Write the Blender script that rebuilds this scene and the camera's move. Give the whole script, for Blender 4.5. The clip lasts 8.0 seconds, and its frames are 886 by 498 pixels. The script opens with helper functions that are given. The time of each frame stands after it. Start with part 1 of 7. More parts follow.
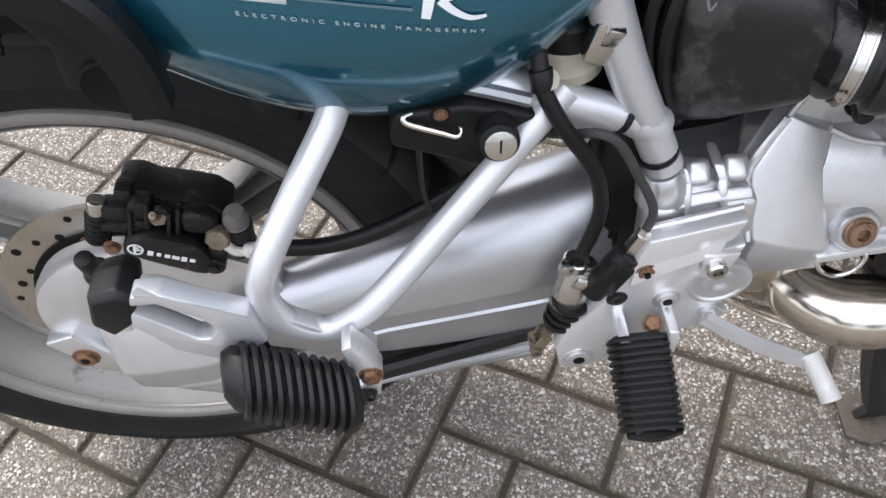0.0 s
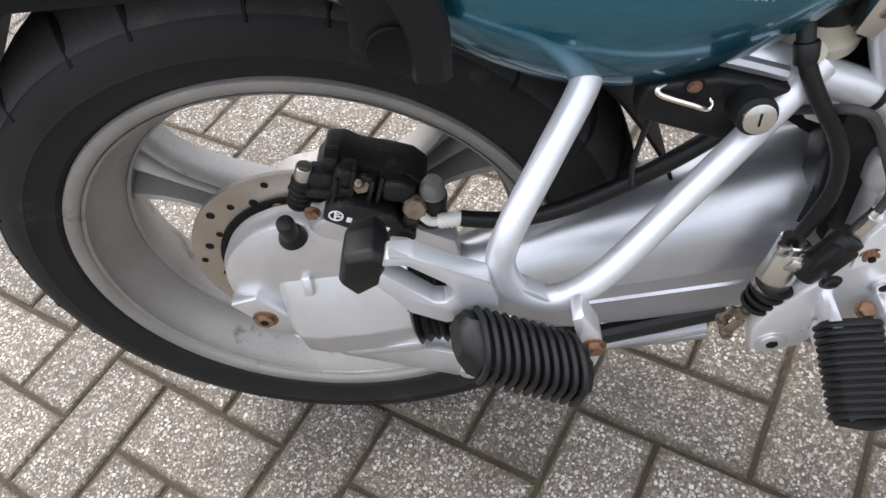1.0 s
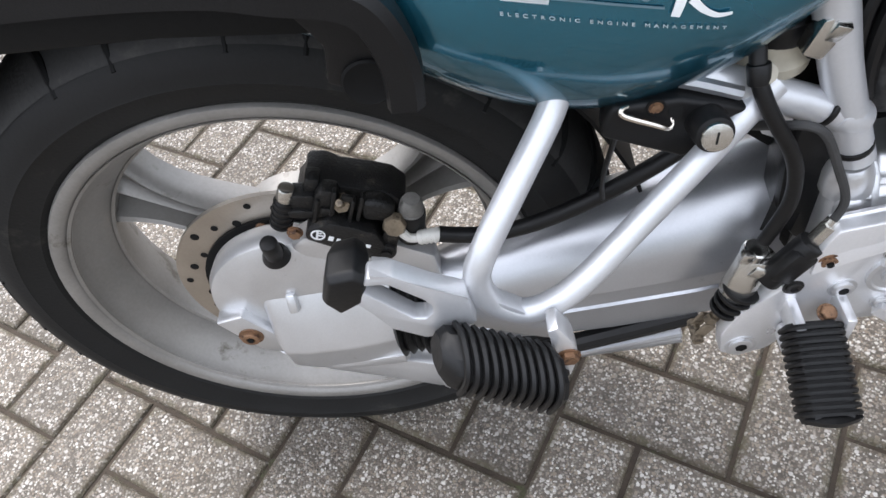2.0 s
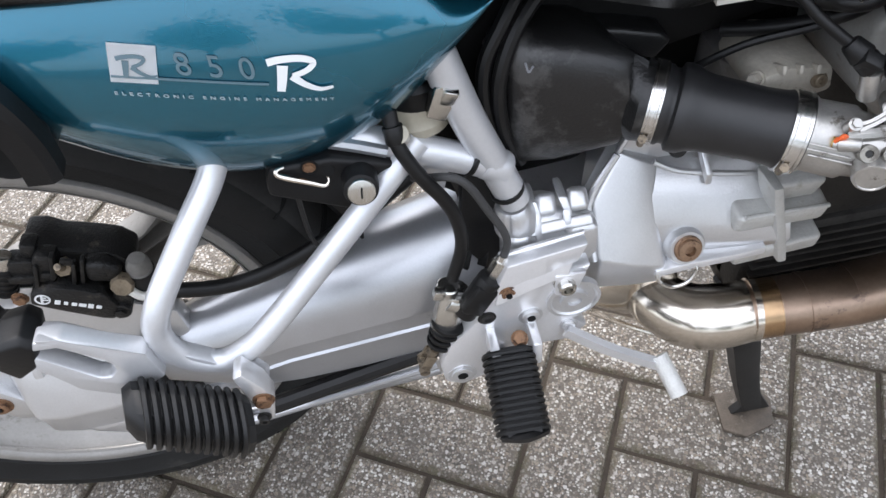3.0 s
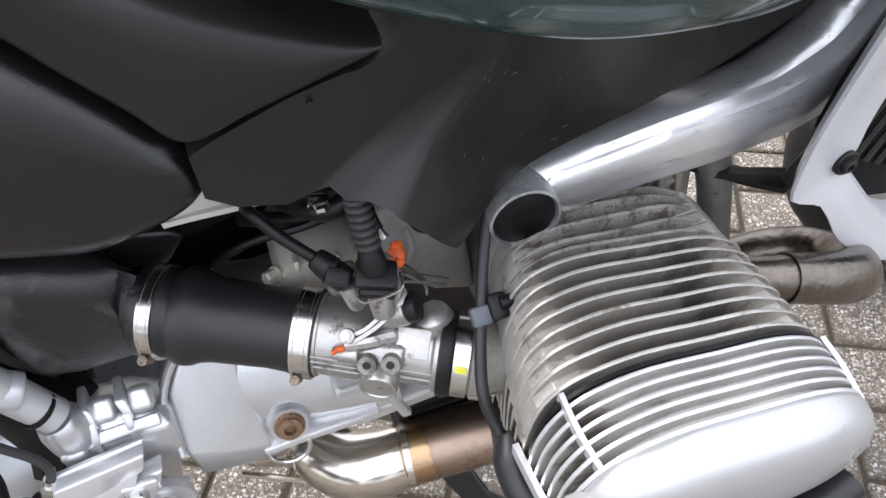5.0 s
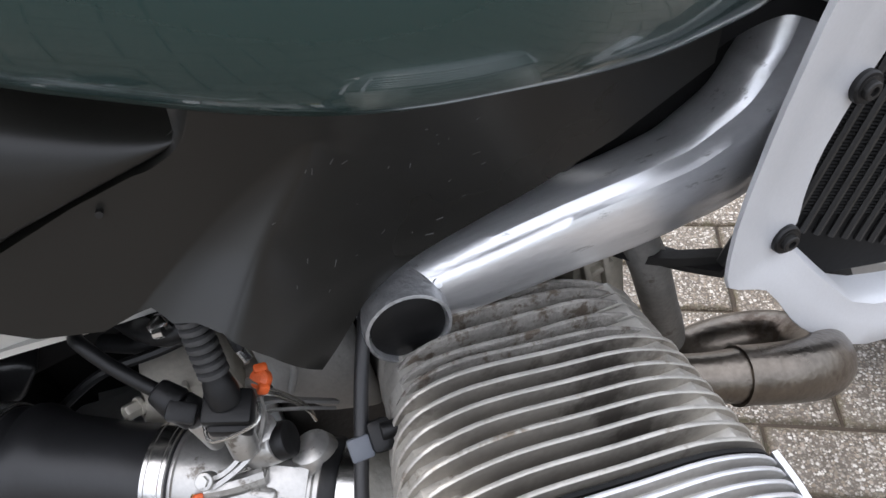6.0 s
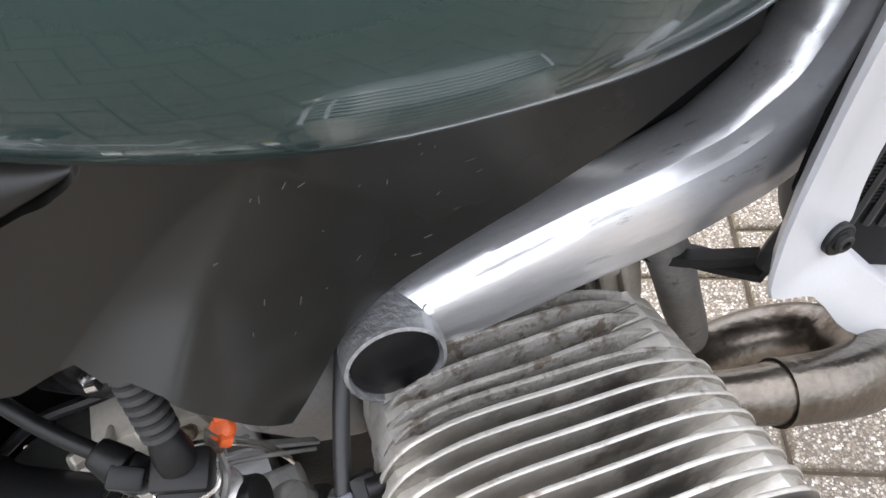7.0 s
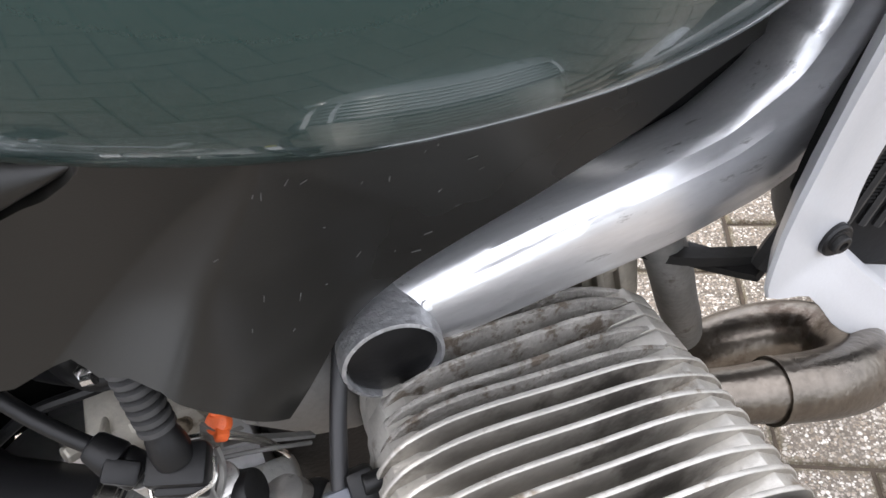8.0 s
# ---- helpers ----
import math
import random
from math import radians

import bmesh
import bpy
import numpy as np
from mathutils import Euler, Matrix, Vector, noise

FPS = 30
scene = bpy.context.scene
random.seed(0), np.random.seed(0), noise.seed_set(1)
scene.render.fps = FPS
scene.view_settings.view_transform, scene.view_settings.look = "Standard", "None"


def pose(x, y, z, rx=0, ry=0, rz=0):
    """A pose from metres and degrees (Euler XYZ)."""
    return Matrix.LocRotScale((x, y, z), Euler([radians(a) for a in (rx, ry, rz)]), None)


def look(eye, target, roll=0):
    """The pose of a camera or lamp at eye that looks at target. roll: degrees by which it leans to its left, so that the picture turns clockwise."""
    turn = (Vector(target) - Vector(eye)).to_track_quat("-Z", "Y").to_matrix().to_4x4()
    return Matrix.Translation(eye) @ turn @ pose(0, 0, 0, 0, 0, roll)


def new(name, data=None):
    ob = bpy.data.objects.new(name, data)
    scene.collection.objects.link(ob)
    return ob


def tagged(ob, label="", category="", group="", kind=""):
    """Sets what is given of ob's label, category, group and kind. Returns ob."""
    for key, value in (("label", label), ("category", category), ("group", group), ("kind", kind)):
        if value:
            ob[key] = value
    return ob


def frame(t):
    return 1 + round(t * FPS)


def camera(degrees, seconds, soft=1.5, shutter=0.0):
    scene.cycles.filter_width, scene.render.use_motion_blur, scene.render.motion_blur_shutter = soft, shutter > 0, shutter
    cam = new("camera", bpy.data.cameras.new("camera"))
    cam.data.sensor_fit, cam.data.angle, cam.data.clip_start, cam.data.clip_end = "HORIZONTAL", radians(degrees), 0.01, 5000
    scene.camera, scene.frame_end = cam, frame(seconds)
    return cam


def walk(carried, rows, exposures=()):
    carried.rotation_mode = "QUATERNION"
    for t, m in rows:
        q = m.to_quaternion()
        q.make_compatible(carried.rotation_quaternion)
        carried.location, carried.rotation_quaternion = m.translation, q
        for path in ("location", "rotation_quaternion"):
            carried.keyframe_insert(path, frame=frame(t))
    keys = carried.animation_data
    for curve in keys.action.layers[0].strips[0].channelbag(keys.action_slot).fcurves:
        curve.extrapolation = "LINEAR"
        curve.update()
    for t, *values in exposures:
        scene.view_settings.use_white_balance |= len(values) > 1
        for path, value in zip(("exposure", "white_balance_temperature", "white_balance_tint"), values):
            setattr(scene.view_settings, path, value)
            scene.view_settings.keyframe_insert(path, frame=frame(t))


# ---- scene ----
cam = camera(63.4, 8.0)
PATH = [
    (0, (0.3268, -0.4930, 0.8852), (0.2869, 0.1366, 0.1093), -10.04),
    (0.5, (0.2703, -0.4940, 0.8865), (0.1747, 0.1271, 0.1086), -12.26),
    (1, (0.2201, -0.4996, 0.8966), (0.0906, 0.1164, 0.1196), -14.31),
    (1.2, (0.2056, -0.5005, 0.9037), (0.0706, 0.1173, 0.1290), -14.80),
    (2.3, (0.2599, -0.5138, 0.9220), (0.1974, 0.1144, 0.1465), -12.75),
    (2.5, (0.2952, -0.5292, 0.9286), (0.2791, 0.1121, 0.1615), -10.72),
    (3, (0.3726, -0.5386, 0.9326), (0.4239, 0.1116, 0.1746), -6.93),
    (3.5, (0.4281, -0.5390, 0.9637), (0.5762, 0.1226, 0.2286), -3.52),
    (4, (0.5208, -0.4980, 0.9629), (0.7369, 0.1578, 0.2396), -2.78),
    (4.2, (0.5559, -0.4876, 0.9648), (0.8117, 0.1581, 0.2453), -2.25),
    (5.3, (0.6633, -0.4719, 0.9593), (0.8461, 0.1573, 0.2037), -3.73),
    (5.5, (0.6694, -0.4689, 0.9544), (0.8810, 0.1679, 0.2129), -2.50),
    (5.8, (0.7111, -0.4708, 0.9277), (0.9522, 0.2201, 0.2486), -4.13),
    (6, (0.7339, -0.4552, 0.9209), (0.9466, 0.2657, 0.2614), -7.41),
    (6.5, (0.7475, -0.4058, 0.9034), (0.9427, 0.2968, 0.2191), -9.05),
    (7, (0.7572, -0.3981, 0.9001), (0.9549, 0.2848, 0.1968), -9.39),
    (7.5, (0.7557, -0.4028, 0.8990), (0.9588, 0.2668, 0.1845), -9.12),
    (8, (0.7552, -0.3941, 0.9019), (0.9594, 0.2740, 0.1865), -8.06),
]
walk(cam, [(t, look(eye, target, roll)) for t, eye, target, roll in PATH], exposures=[(0.0, 1.70, 6380, 12), (1.0, 1.70, 6400, 12), (2.5, 1.74, 6220, 10.5), (3.5, 1.83, 6280, 11.5), (4.2, 1.82, 6310, 12), (5.5, 1.75, 6330, 12.5), (6.0, 1.63, 6330, 12), (6.5, 2.11, 6460, 12), (7.0, 2.23, 6500, 12), (7.5, 2.12, 6520, 12.5), (8.0, 2.12, 6520, 12.5)])
# ---- light and air ----
world = bpy.data.worlds.new("overcast_sky")
scene.world = world
world.use_nodes = True
wn = world.node_tree.nodes
sky = wn.new("ShaderNodeTexSky")
sky.sky_type = "NISHITA"
sky.sun_disc = False
SUN_ELEVATION, SUN_ROTATION = 58.0, -50.0
sky.sun_elevation, sky.sun_rotation = radians(SUN_ELEVATION), radians(SUN_ROTATION)
sky.air_density, sky.dust_density, sky.ozone_density = 1.0, 4.0, 1.0
bw = wn.new("ShaderNodeMixRGB")
bw.inputs["Fac"].default_value = 0.6
# overcast: brighter overhead than at the horizon
dirs, sep, grad = wn.new("ShaderNodeTexCoord"), wn.new("ShaderNodeSeparateXYZ"), wn.new("ShaderNodeValToRGB")
grad.color_ramp.elements[0].position, grad.color_ramp.elements[1].position = 0.0, 0.75
grad.color_ramp.elements[0].color, grad.color_ramp.elements[1].color = (0.455, 0.458, 0.464, 1), (1.045, 1.05, 1.075, 1)
gain = wn.new("ShaderNodeVectorMath")
gain.operation = "SCALE"
gain.inputs["Scale"].default_value = 9.5
wl = world.node_tree.links
wl.new(dirs.outputs["Generated"], sep.inputs["Vector"])
wl.new(sep.outputs["Z"], grad.inputs["Fac"])
wl.new(grad.outputs["Color"], gain.inputs[0])
wl.new(sky.outputs["Color"], bw.inputs["Color1"])
wl.new(gain.outputs["Vector"], bw.inputs["Color2"])
wl.new(bw.outputs["Color"], wn["Background"].inputs["Color"])
wn["Background"].inputs["Strength"].default_value = 0.11
sun = new("sun", bpy.data.lights.new("sun", "SUN"))
sun.data.energy, sun.data.angle, sun.data.color = 1.1, radians(30), (1.0, 0.97, 0.93)
sd = Vector((math.sin(radians(SUN_ROTATION)) * math.cos(radians(SUN_ELEVATION)), math.cos(radians(SUN_ROTATION)) * math.cos(radians(SUN_ELEVATION)), math.sin(radians(SUN_ELEVATION))))
sun.matrix_world = look(sd * 10, (0, 0, 0))


# ---- materials ----
def mat(name, base, rough=0.5, metal=0.0, vary=0.15, scale=18.0, fine=220.0, bump=0.05, coat=0.0, spots=None, spot_scale=40.0, spot_at=0.62, stretch=(1, 1, 1), spec=0.5):
    """Principled surface with broad and fine variation, fine relief and, if given, stains of another colour."""
    m = bpy.data.materials.new(name)
    m.use_nodes = True
    n, l = m.node_tree.nodes, m.node_tree.links
    b = n["Principled BSDF"]
    co = n.new("ShaderNodeTexCoord")
    mp = n.new("ShaderNodeMapping")
    mp.inputs["Scale"].default_value = stretch
    l.new(co.outputs["Object"], mp.inputs["Vector"])
    big, small = n.new("ShaderNodeTexNoise"), n.new("ShaderNodeTexNoise")
    big.inputs["Scale"].default_value, big.inputs["Detail"].default_value = scale, 4
    small.inputs["Scale"].default_value, small.inputs["Detail"].default_value = fine, 3
    for t in (big, small):
        l.new(mp.outputs["Vector"], t.inputs["Vector"])
    add = n.new("ShaderNodeMath")
    add.operation = "MULTIPLY_ADD"
    add.inputs[1].default_value = 0.4
    l.new(small.outputs["Fac"], add.inputs[0])
    l.new(big.outputs["Fac"], add.inputs[2])
    ramp = n.new("ShaderNodeValToRGB")
    lo, hi = [tuple(min(1, c * k) for c in base) + (1,) for k in (1 - vary, 1 + vary)]
    ramp.color_ramp.elements[0].position, ramp.color_ramp.elements[1].position = 0.45, 0.95
    ramp.color_ramp.elements[0].color, ramp.color_ramp.elements[1].color = lo, hi
    l.new(add.outputs[0], ramp.inputs["Fac"])
    out = ramp.outputs["Color"]
    if spots:
        st = n.new("ShaderNodeTexNoise")
        st.inputs["Scale"].default_value, st.inputs["Detail"].default_value, st.inputs["Roughness"].default_value = spot_scale, 6, 0.7
        l.new(mp.outputs["Vector"], st.inputs["Vector"])
        sr = n.new("ShaderNodeValToRGB")
        sr.color_ramp.elements[0].position, sr.color_ramp.elements[1].position = spot_at, spot_at + 0.08
        l.new(st.outputs["Fac"], sr.inputs["Fac"])
        mx = n.new("ShaderNodeMixRGB")
        mx.inputs["Color2"].default_value = (*spots, 1)
        l.new(sr.outputs["Color"], mx.inputs["Fac"])
        l.new(out, mx.inputs["Color1"])
        out = mx.outputs["Color"]
    l.new(out, b.inputs["Base Color"])
    rr = n.new("ShaderNodeMapRange")
    rr.inputs["To Min"].default_value, rr.inputs["To Max"].default_value = max(0.02, rough - 0.08), min(1, rough + 0.1)
    l.new(big.outputs["Fac"], rr.inputs["Value"])
    l.new(rr.outputs["Result"], b.inputs["Roughness"])
    b.inputs["Metallic"].default_value = metal
    b.inputs["Specular IOR Level"].default_value = spec
    b.inputs["Coat Weight"].default_value, b.inputs["Coat Roughness"].default_value = coat, 0.03
    if bump:
        bp = n.new("ShaderNodeBump")
        bp.inputs["Strength"].default_value, bp.inputs["Distance"].default_value = bump, 0.002
        l.new(small.outputs["Fac"], bp.inputs["Height"])
        l.new(bp.outputs["Normal"], b.inputs["Normal"])
    return m


SILVER = mat("silver_frame_paint", (0.46, 0.47, 0.49), 0.31, 0.80, 0.08, 14, 500, 0.05, spots=(0.33, 0.33, 0.34), spot_scale=40, spot_at=0.66)
TUBES = mat("light_silver_tube_paint", (0.60, 0.61, 0.63), 0.33, 0.5, 0.06, 14, 400, 0.04, spots=(0.46, 0.46, 0.46), spot_scale=60, spot_at=0.68)
CAST = mat("painted_cast_aluminium", (0.62, 0.625, 0.635), 0.31, 0.72, 0.07, 22, 500, 0.10, spots=(0.44, 0.44, 0.43), spot_scale=34, spot_at=0.66)
BRIGHT = mat("bright_aluminium_plate", (0.76, 0.765, 0.78), 0.30, 0.6, 0.06, 20, 400, 0.04, spots=(0.52, 0.52, 0.51), spot_scale=40, spot_at=0.68)
RIMS = mat("wheel_silver", (0.27, 0.26, 0.245), 0.46, 0.5, 0.16, 12, 260, 0.06, spots=(0.13, 0.118, 0.10), spot_scale=14, spot_at=0.60)
HEAD = mat("weathered_head_aluminium", (0.37, 0.345, 0.305), 0.36, 0.62, 0.22, 26, 300, 0.14, spots=(0.15, 0.135, 0.118), spot_scale=11, spot_at=0.53)
CRUST = mat("crusted_cylinder_alloy", (0.30, 0.285, 0.26), 0.60, 0.35, 0.35, 60, 420, 0.7, spots=(0.13, 0.105, 0.082), spot_scale=70, spot_at=0.52)
OLDALU = mat("oxidised_aluminium", (0.30, 0.29, 0.26), 0.62, 0.35, 0.25, 30, 300, 0.25, spots=(0.12, 0.11, 0.095), spot_scale=36, spot_at=0.56)
STEEL = mat("zinc_plated_steel", (0.62, 0.61, 0.58), 0.22, 1.0, 0.08, 40, 400, 0.03)
THROTTLE = mat("machined_throttle_alloy", (0.46, 0.45, 0.43), 0.33, 0.80, 0.16, 40, 400, 0.10, spots=(0.17, 0.155, 0.135), spot_scale=70, spot_at=0.58)
CHROME = mat("polished_stainless", (0.66, 0.61, 0.54), 0.17, 1.0, 0.10, 12, 200, 0.02, spots=(0.46, 0.36, 0.26), spot_scale=9, spot_at=0.64)
TITAN = mat("heat_tinted_exhaust", (0.34, 0.25, 0.19), 0.34, 1.0, 0.22, 16, 220, 0.06, spots=(0.13, 0.10, 0.09), spot_scale=18, spot_at=0.60)
HEADER = mat("dull_exhaust_steel", (0.20, 0.175, 0.148), 0.29, 1.0, 0.35, 16, 240, 0.20, spots=(0.10, 0.078, 0.062), spot_scale=16, spot_at=0.52)
RUST = mat("rusty_steel", (0.22, 0.125, 0.07), 0.6, 0.45, 0.35, 90, 500, 0.35, spots=(0.08, 0.045, 0.03), spot_scale=160, spot_at=0.52)
DISC = mat("brake_disc_steel", (0.42, 0.38, 0.33), 0.38, 0.9, 0.10, 30, 400, 0.04)
TYRE = mat("tyre_rubber", (0.010, 0.010, 0.0098), 0.66, 0, 0.25, 16, 300, 0.15, spots=(0.026, 0.025, 0.022), spot_scale=14, spot_at=0.58, spec=0.25)
TREAD = mat("dusty_tread_rubber", (0.030, 0.0295, 0.0285), 0.72, 0, 0.25, 12, 240, 0.25, spots=(0.044, 0.042, 0.039), spot_scale=16, spot_at=0.55, spec=0.25)
RUBBER = mat("black_rubber", (0.006, 0.006, 0.0063), 0.42, 0, 0.2, 30, 300, 0.08, spec=0.32)
PEGRUB = mat("footrest_rubber", (0.008, 0.008, 0.0083), 0.42, 0, 0.2, 40, 300, 0.1, spots=(0.020, 0.019, 0.018), spot_scale=50, spot_at=0.64, spec=0.32)
PLASTIC = mat("matt_black_plastic", (0.007, 0.007, 0.0073), 0.45, 0, 0.12, 16, 900, 0.12, spots=(0.012, 0.0115, 0.011), spot_scale=8, spot_at=0.64, spec=0.26)
SIDEPL = mat("black_side_panel_plastic", (0.0114, 0.0111, 0.0098), 0.28, 0, 0.15, 8, 1300, 0.025, spots=(0.0150, 0.0150, 0.0136), spot_scale=14, spot_at=0.58, spec=0.46)
VINYL = mat("black_seat_vinyl", (0.007, 0.007, 0.0069), 0.23, 0, 0.12, 14, 1100, 0.12, spec=0.6)
LEATHER = mat("black_glove_leather", (0.035, 0.033, 0.036), 0.34, 0, 0.25, 40, 300, 0.5)
CALIP = mat("black_caliper_paint", (0.007, 0.007, 0.007), 0.42, 0.1, 0.3, 60, 500, 0.45, spots=(0.038, 0.033, 0.027), spot_scale=60, spot_at=0.57, spec=0.4)
TEAL = mat("teal_metallic_paint", (0.019, 0.150, 0.225), 0.25, 0.80, 0.05, 6, 2500, 0.0, coat=1.0)
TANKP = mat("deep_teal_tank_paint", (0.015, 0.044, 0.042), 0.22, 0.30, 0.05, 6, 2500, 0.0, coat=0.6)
WHITE = mat("white_print", (0.75, 0.77, 0.78), 0.4, 0, 0.03, 20, 200, 0)
GREYPRINT = mat("grey_print", (0.10, 0.16, 0.19), 0.35, 0, 0.03, 20, 200, 0)
CLEARPL = mat("yellowed_clear_plastic", (0.36, 0.33, 0.26), 0.32, 0, 0.15, 30, 200, 0.05)
GREYPL = mat("grey_plastic", (0.20, 0.21, 0.23), 0.45, 0, 0.1, 30, 300, 0.05)
ORANGE = mat("orange_seal_paint", (0.75, 0.13, 0.03), 0.4, 0, 0.2, 90, 500, 0.2)
YELLOW = mat("yellow_mark_paint", (0.65, 0.60, 0.04), 0.5, 0, 0.1, 90, 500, 0.1)
IRON = mat("black_painted_iron", (0.012, 0.0115, 0.011), 0.5, 0.1, 0.3, 30, 300, 0.15, spots=(0.05, 0.034, 0.025), spot_scale=40, spot_at=0.68)
CREAM = mat("grey_white_frame_paint", (0.62, 0.61, 0.57), 0.42, 0.1, 0.08, 20, 300, 0.03, spots=(0.28, 0.21, 0.15), spot_scale=50, spot_at=0.70)
# near-black for black parts, hole floors and blocks that stand for shade
DARK = mat("black_metal_and_shade", (0.005, 0.005, 0.005), 0.7, 0.0, 0.3, 20, 200, 0.1, spec=0.2)
ENGINE = mat("grey_crankcase_casting", (0.34, 0.335, 0.32), 0.55, 0.45, 0.14, 26, 300, 0.25, spots=(0.17, 0.15, 0.13), spot_scale=24, spot_at=0.62)


# ---- mesh tools ----
def part(name, bm, material, parent, label="", smooth=35):
    me = bpy.data.meshes.new(name)
    bmesh.ops.recalc_face_normals(bm, faces=bm.faces)
    bm.to_mesh(me)
    bm.free()
    me.materials.append(material)
    me.polygons.foreach_set("use_smooth", [True] * len(me.polygons))
    me.set_sharp_from_angle(angle=radians(smooth))
    ob = new(name, me)
    ob.parent = parent
    if label:
        ob["label"] = label
    return ob


def join(*bms):
    out = bmesh.new()
    for b in bms:
        me = bpy.data.meshes.new("tmp")
        b.to_mesh(me)
        b.free()
        out.from_mesh(me)
        bpy.data.meshes.remove(me)
    return out


def soften(bm, width, segments=2, above=25):
    if width > 0:
        sharp = [e for e in bm.edges if len(e.link_faces) == 2 and e.calc_face_angle(0) > radians(above)]
        bmesh.ops.bevel(bm, geom=sharp, offset=width, segments=segments, profile=0.5, affect="EDGES", clamp_overlap=True)
    return bm


def prism(outline, a, b, bevel=0.002, axis="y", segments=2):
    """A flat outline of (x, z), (y, z) or (x, y) pairs, pushed from a to b along the third axis."""
    put = {"y": lambda p, d: (p[0], d, p[1]), "x": lambda p, d: (d, p[0], p[1]), "z": lambda p, d: (p[0], p[1], d)}[axis]
    bm = bmesh.new()
    lo = [bm.verts.new(put(p, a)) for p in outline]
    hi = [bm.verts.new(put(p, b)) for p in outline]
    n = len(outline)
    bm.faces.new(lo)
    bm.faces.new(hi[::-1])
    for i in range(n):
        bm.faces.new((lo[i], hi[i], hi[(i + 1) % n], lo[(i + 1) % n]))
    bmesh.ops.recalc_face_normals(bm, faces=bm.faces)
    return soften(bm, bevel, segments)


def box(centre, size, bevel=0.002, turn=(0, 0, 0), segments=2):
    bm = bmesh.new()
    bmesh.ops.create_cube(bm, size=1)
    for v in bm.verts:
        v.co = Vector((v.co.x * size[0], v.co.y * size[1], v.co.z * size[2]))
    soften(bm, bevel, segments)
    bm.transform(pose(*centre, *turn))
    return bm


def smooth_path(pts, steps=6):
    pts = [Vector(p) for p in pts]
    if len(pts) < 3:
        return pts
    out = []
    for i in range(len(pts) - 1):
        p0, p1, p2, p3 = pts[max(i - 1, 0)], pts[i], pts[i + 1], pts[min(i + 2, len(pts) - 1)]
        for k in range(steps):
            t = k / steps
            out.append(0.5 * ((2 * p1) + (p2 - p0) * t + (2 * p0 - 5 * p1 + 4 * p2 - p3) * t * t + (3 * p1 - p0 - 3 * p2 + p3) * t ** 3))
    return out + [pts[-1]]


def loft(rings, cap=True, closed=True):
    bm = bmesh.new()
    vs = [[bm.verts.new(p) for p in r] for r in rings]
    n = len(rings[0])
    for a, b in zip(vs, vs[1:]):
        for i in range(n if closed else n - 1):
            j = (i + 1) % n
            bm.faces.new((a[i], a[j], b[j], b[i]))
    if cap and closed:
        bm.faces.new(vs[0][::-1])
        bm.faces.new(vs[-1])
    bmesh.ops.recalc_face_normals(bm, faces=bm.faces)
    return bm


def sweep(pts, section, steps=6, up=(0, 0, 1), cap=True):
    """A section function (s along 0..1) -> (side, up) pairs, carried along a smooth path."""
    path = smooth_path(pts, steps)
    rings, ref = [], Vector(up)
    for i, p in enumerate(path):
        d = (path[min(i + 1, len(path) - 1)] - path[max(i - 1, 0)]).normalized()
        side = d.cross(ref)
        side = side.normalized() if side.length > 1e-6 else d.orthogonal().normalized()
        top = side.cross(d).normalized()
        ref = top
        rings.append([p + side * a + top * b for a, b in section(i / (len(path) - 1))])
    return loft(rings, cap)


def tube(pts, r, seg=12, steps=6, up=(0, 0.13, 1)):
    rad = r if callable(r) else (lambda s: r)
    return sweep(pts, lambda s: [(rad(s) * math.cos(2 * math.pi * k / seg), rad(s) * math.sin(2 * math.pi * k / seg)) for k in range(seg)], steps, up)


def cyl(a, b, r0, r1=None, seg=24, bevel=0.0):
    a, b = Vector(a), Vector(b)
    d = (b - a).normalized()
    s = d.orthogonal().normalized()
    t = d.cross(s)
    r1 = r0 if r1 is None else r1
    bm = loft([[p + s * r * math.cos(2 * math.pi * k / seg) + t * r * math.sin(2 * math.pi * k / seg) for k in range(seg)] for p, r in ((a, r0), (b, r1))])
    return soften(bm, bevel, 2, 40)


def lathe(profile, origin, axis=(0, -1, 0), seg=64, closed=False, cap=True):
    """Turns (radius, height along the axis) pairs about an axis."""
    d = Vector(axis).normalized()
    s = Vector((1, 0, 0)) if abs(d.x) < 0.9 else Vector((0, 0, 1))
    s = (s - d * s.dot(d)).normalized()
    t = d.cross(s)
    o = Vector(origin)
    prof = list(profile) + ([profile[0]] if closed else [])
    rings = [[o + d * h + (s * math.cos(2 * math.pi * k / seg) + t * math.sin(2 * math.pi * k / seg)) * max(r, 1e-4) for k in range(seg)] for r, h in prof]
    bm = loft(rings, cap=cap and not closed)
    if closed:
        bmesh.ops.remove_doubles(bm, verts=bm.verts, dist=1e-6)
        bmesh.ops.recalc_face_normals(bm, faces=bm.faces)
    return bm


def skin(rows, nu=6, nv=5, thick=0.0):
    """A smooth sheet through rows of control points; thick gives it a body."""
    dense = [smooth_path(r, nv) for r in rows]
    cols = [smooth_path([r[i] for r in dense], nu) for i in range(len(dense[0]))]
    bm = loft([[c[k] for c in cols] for k in range(len(cols[0]))], cap=False, closed=False)
    if thick:
        bmesh.ops.solidify(bm, geom=bm.faces[:], thickness=thick)
    return bm


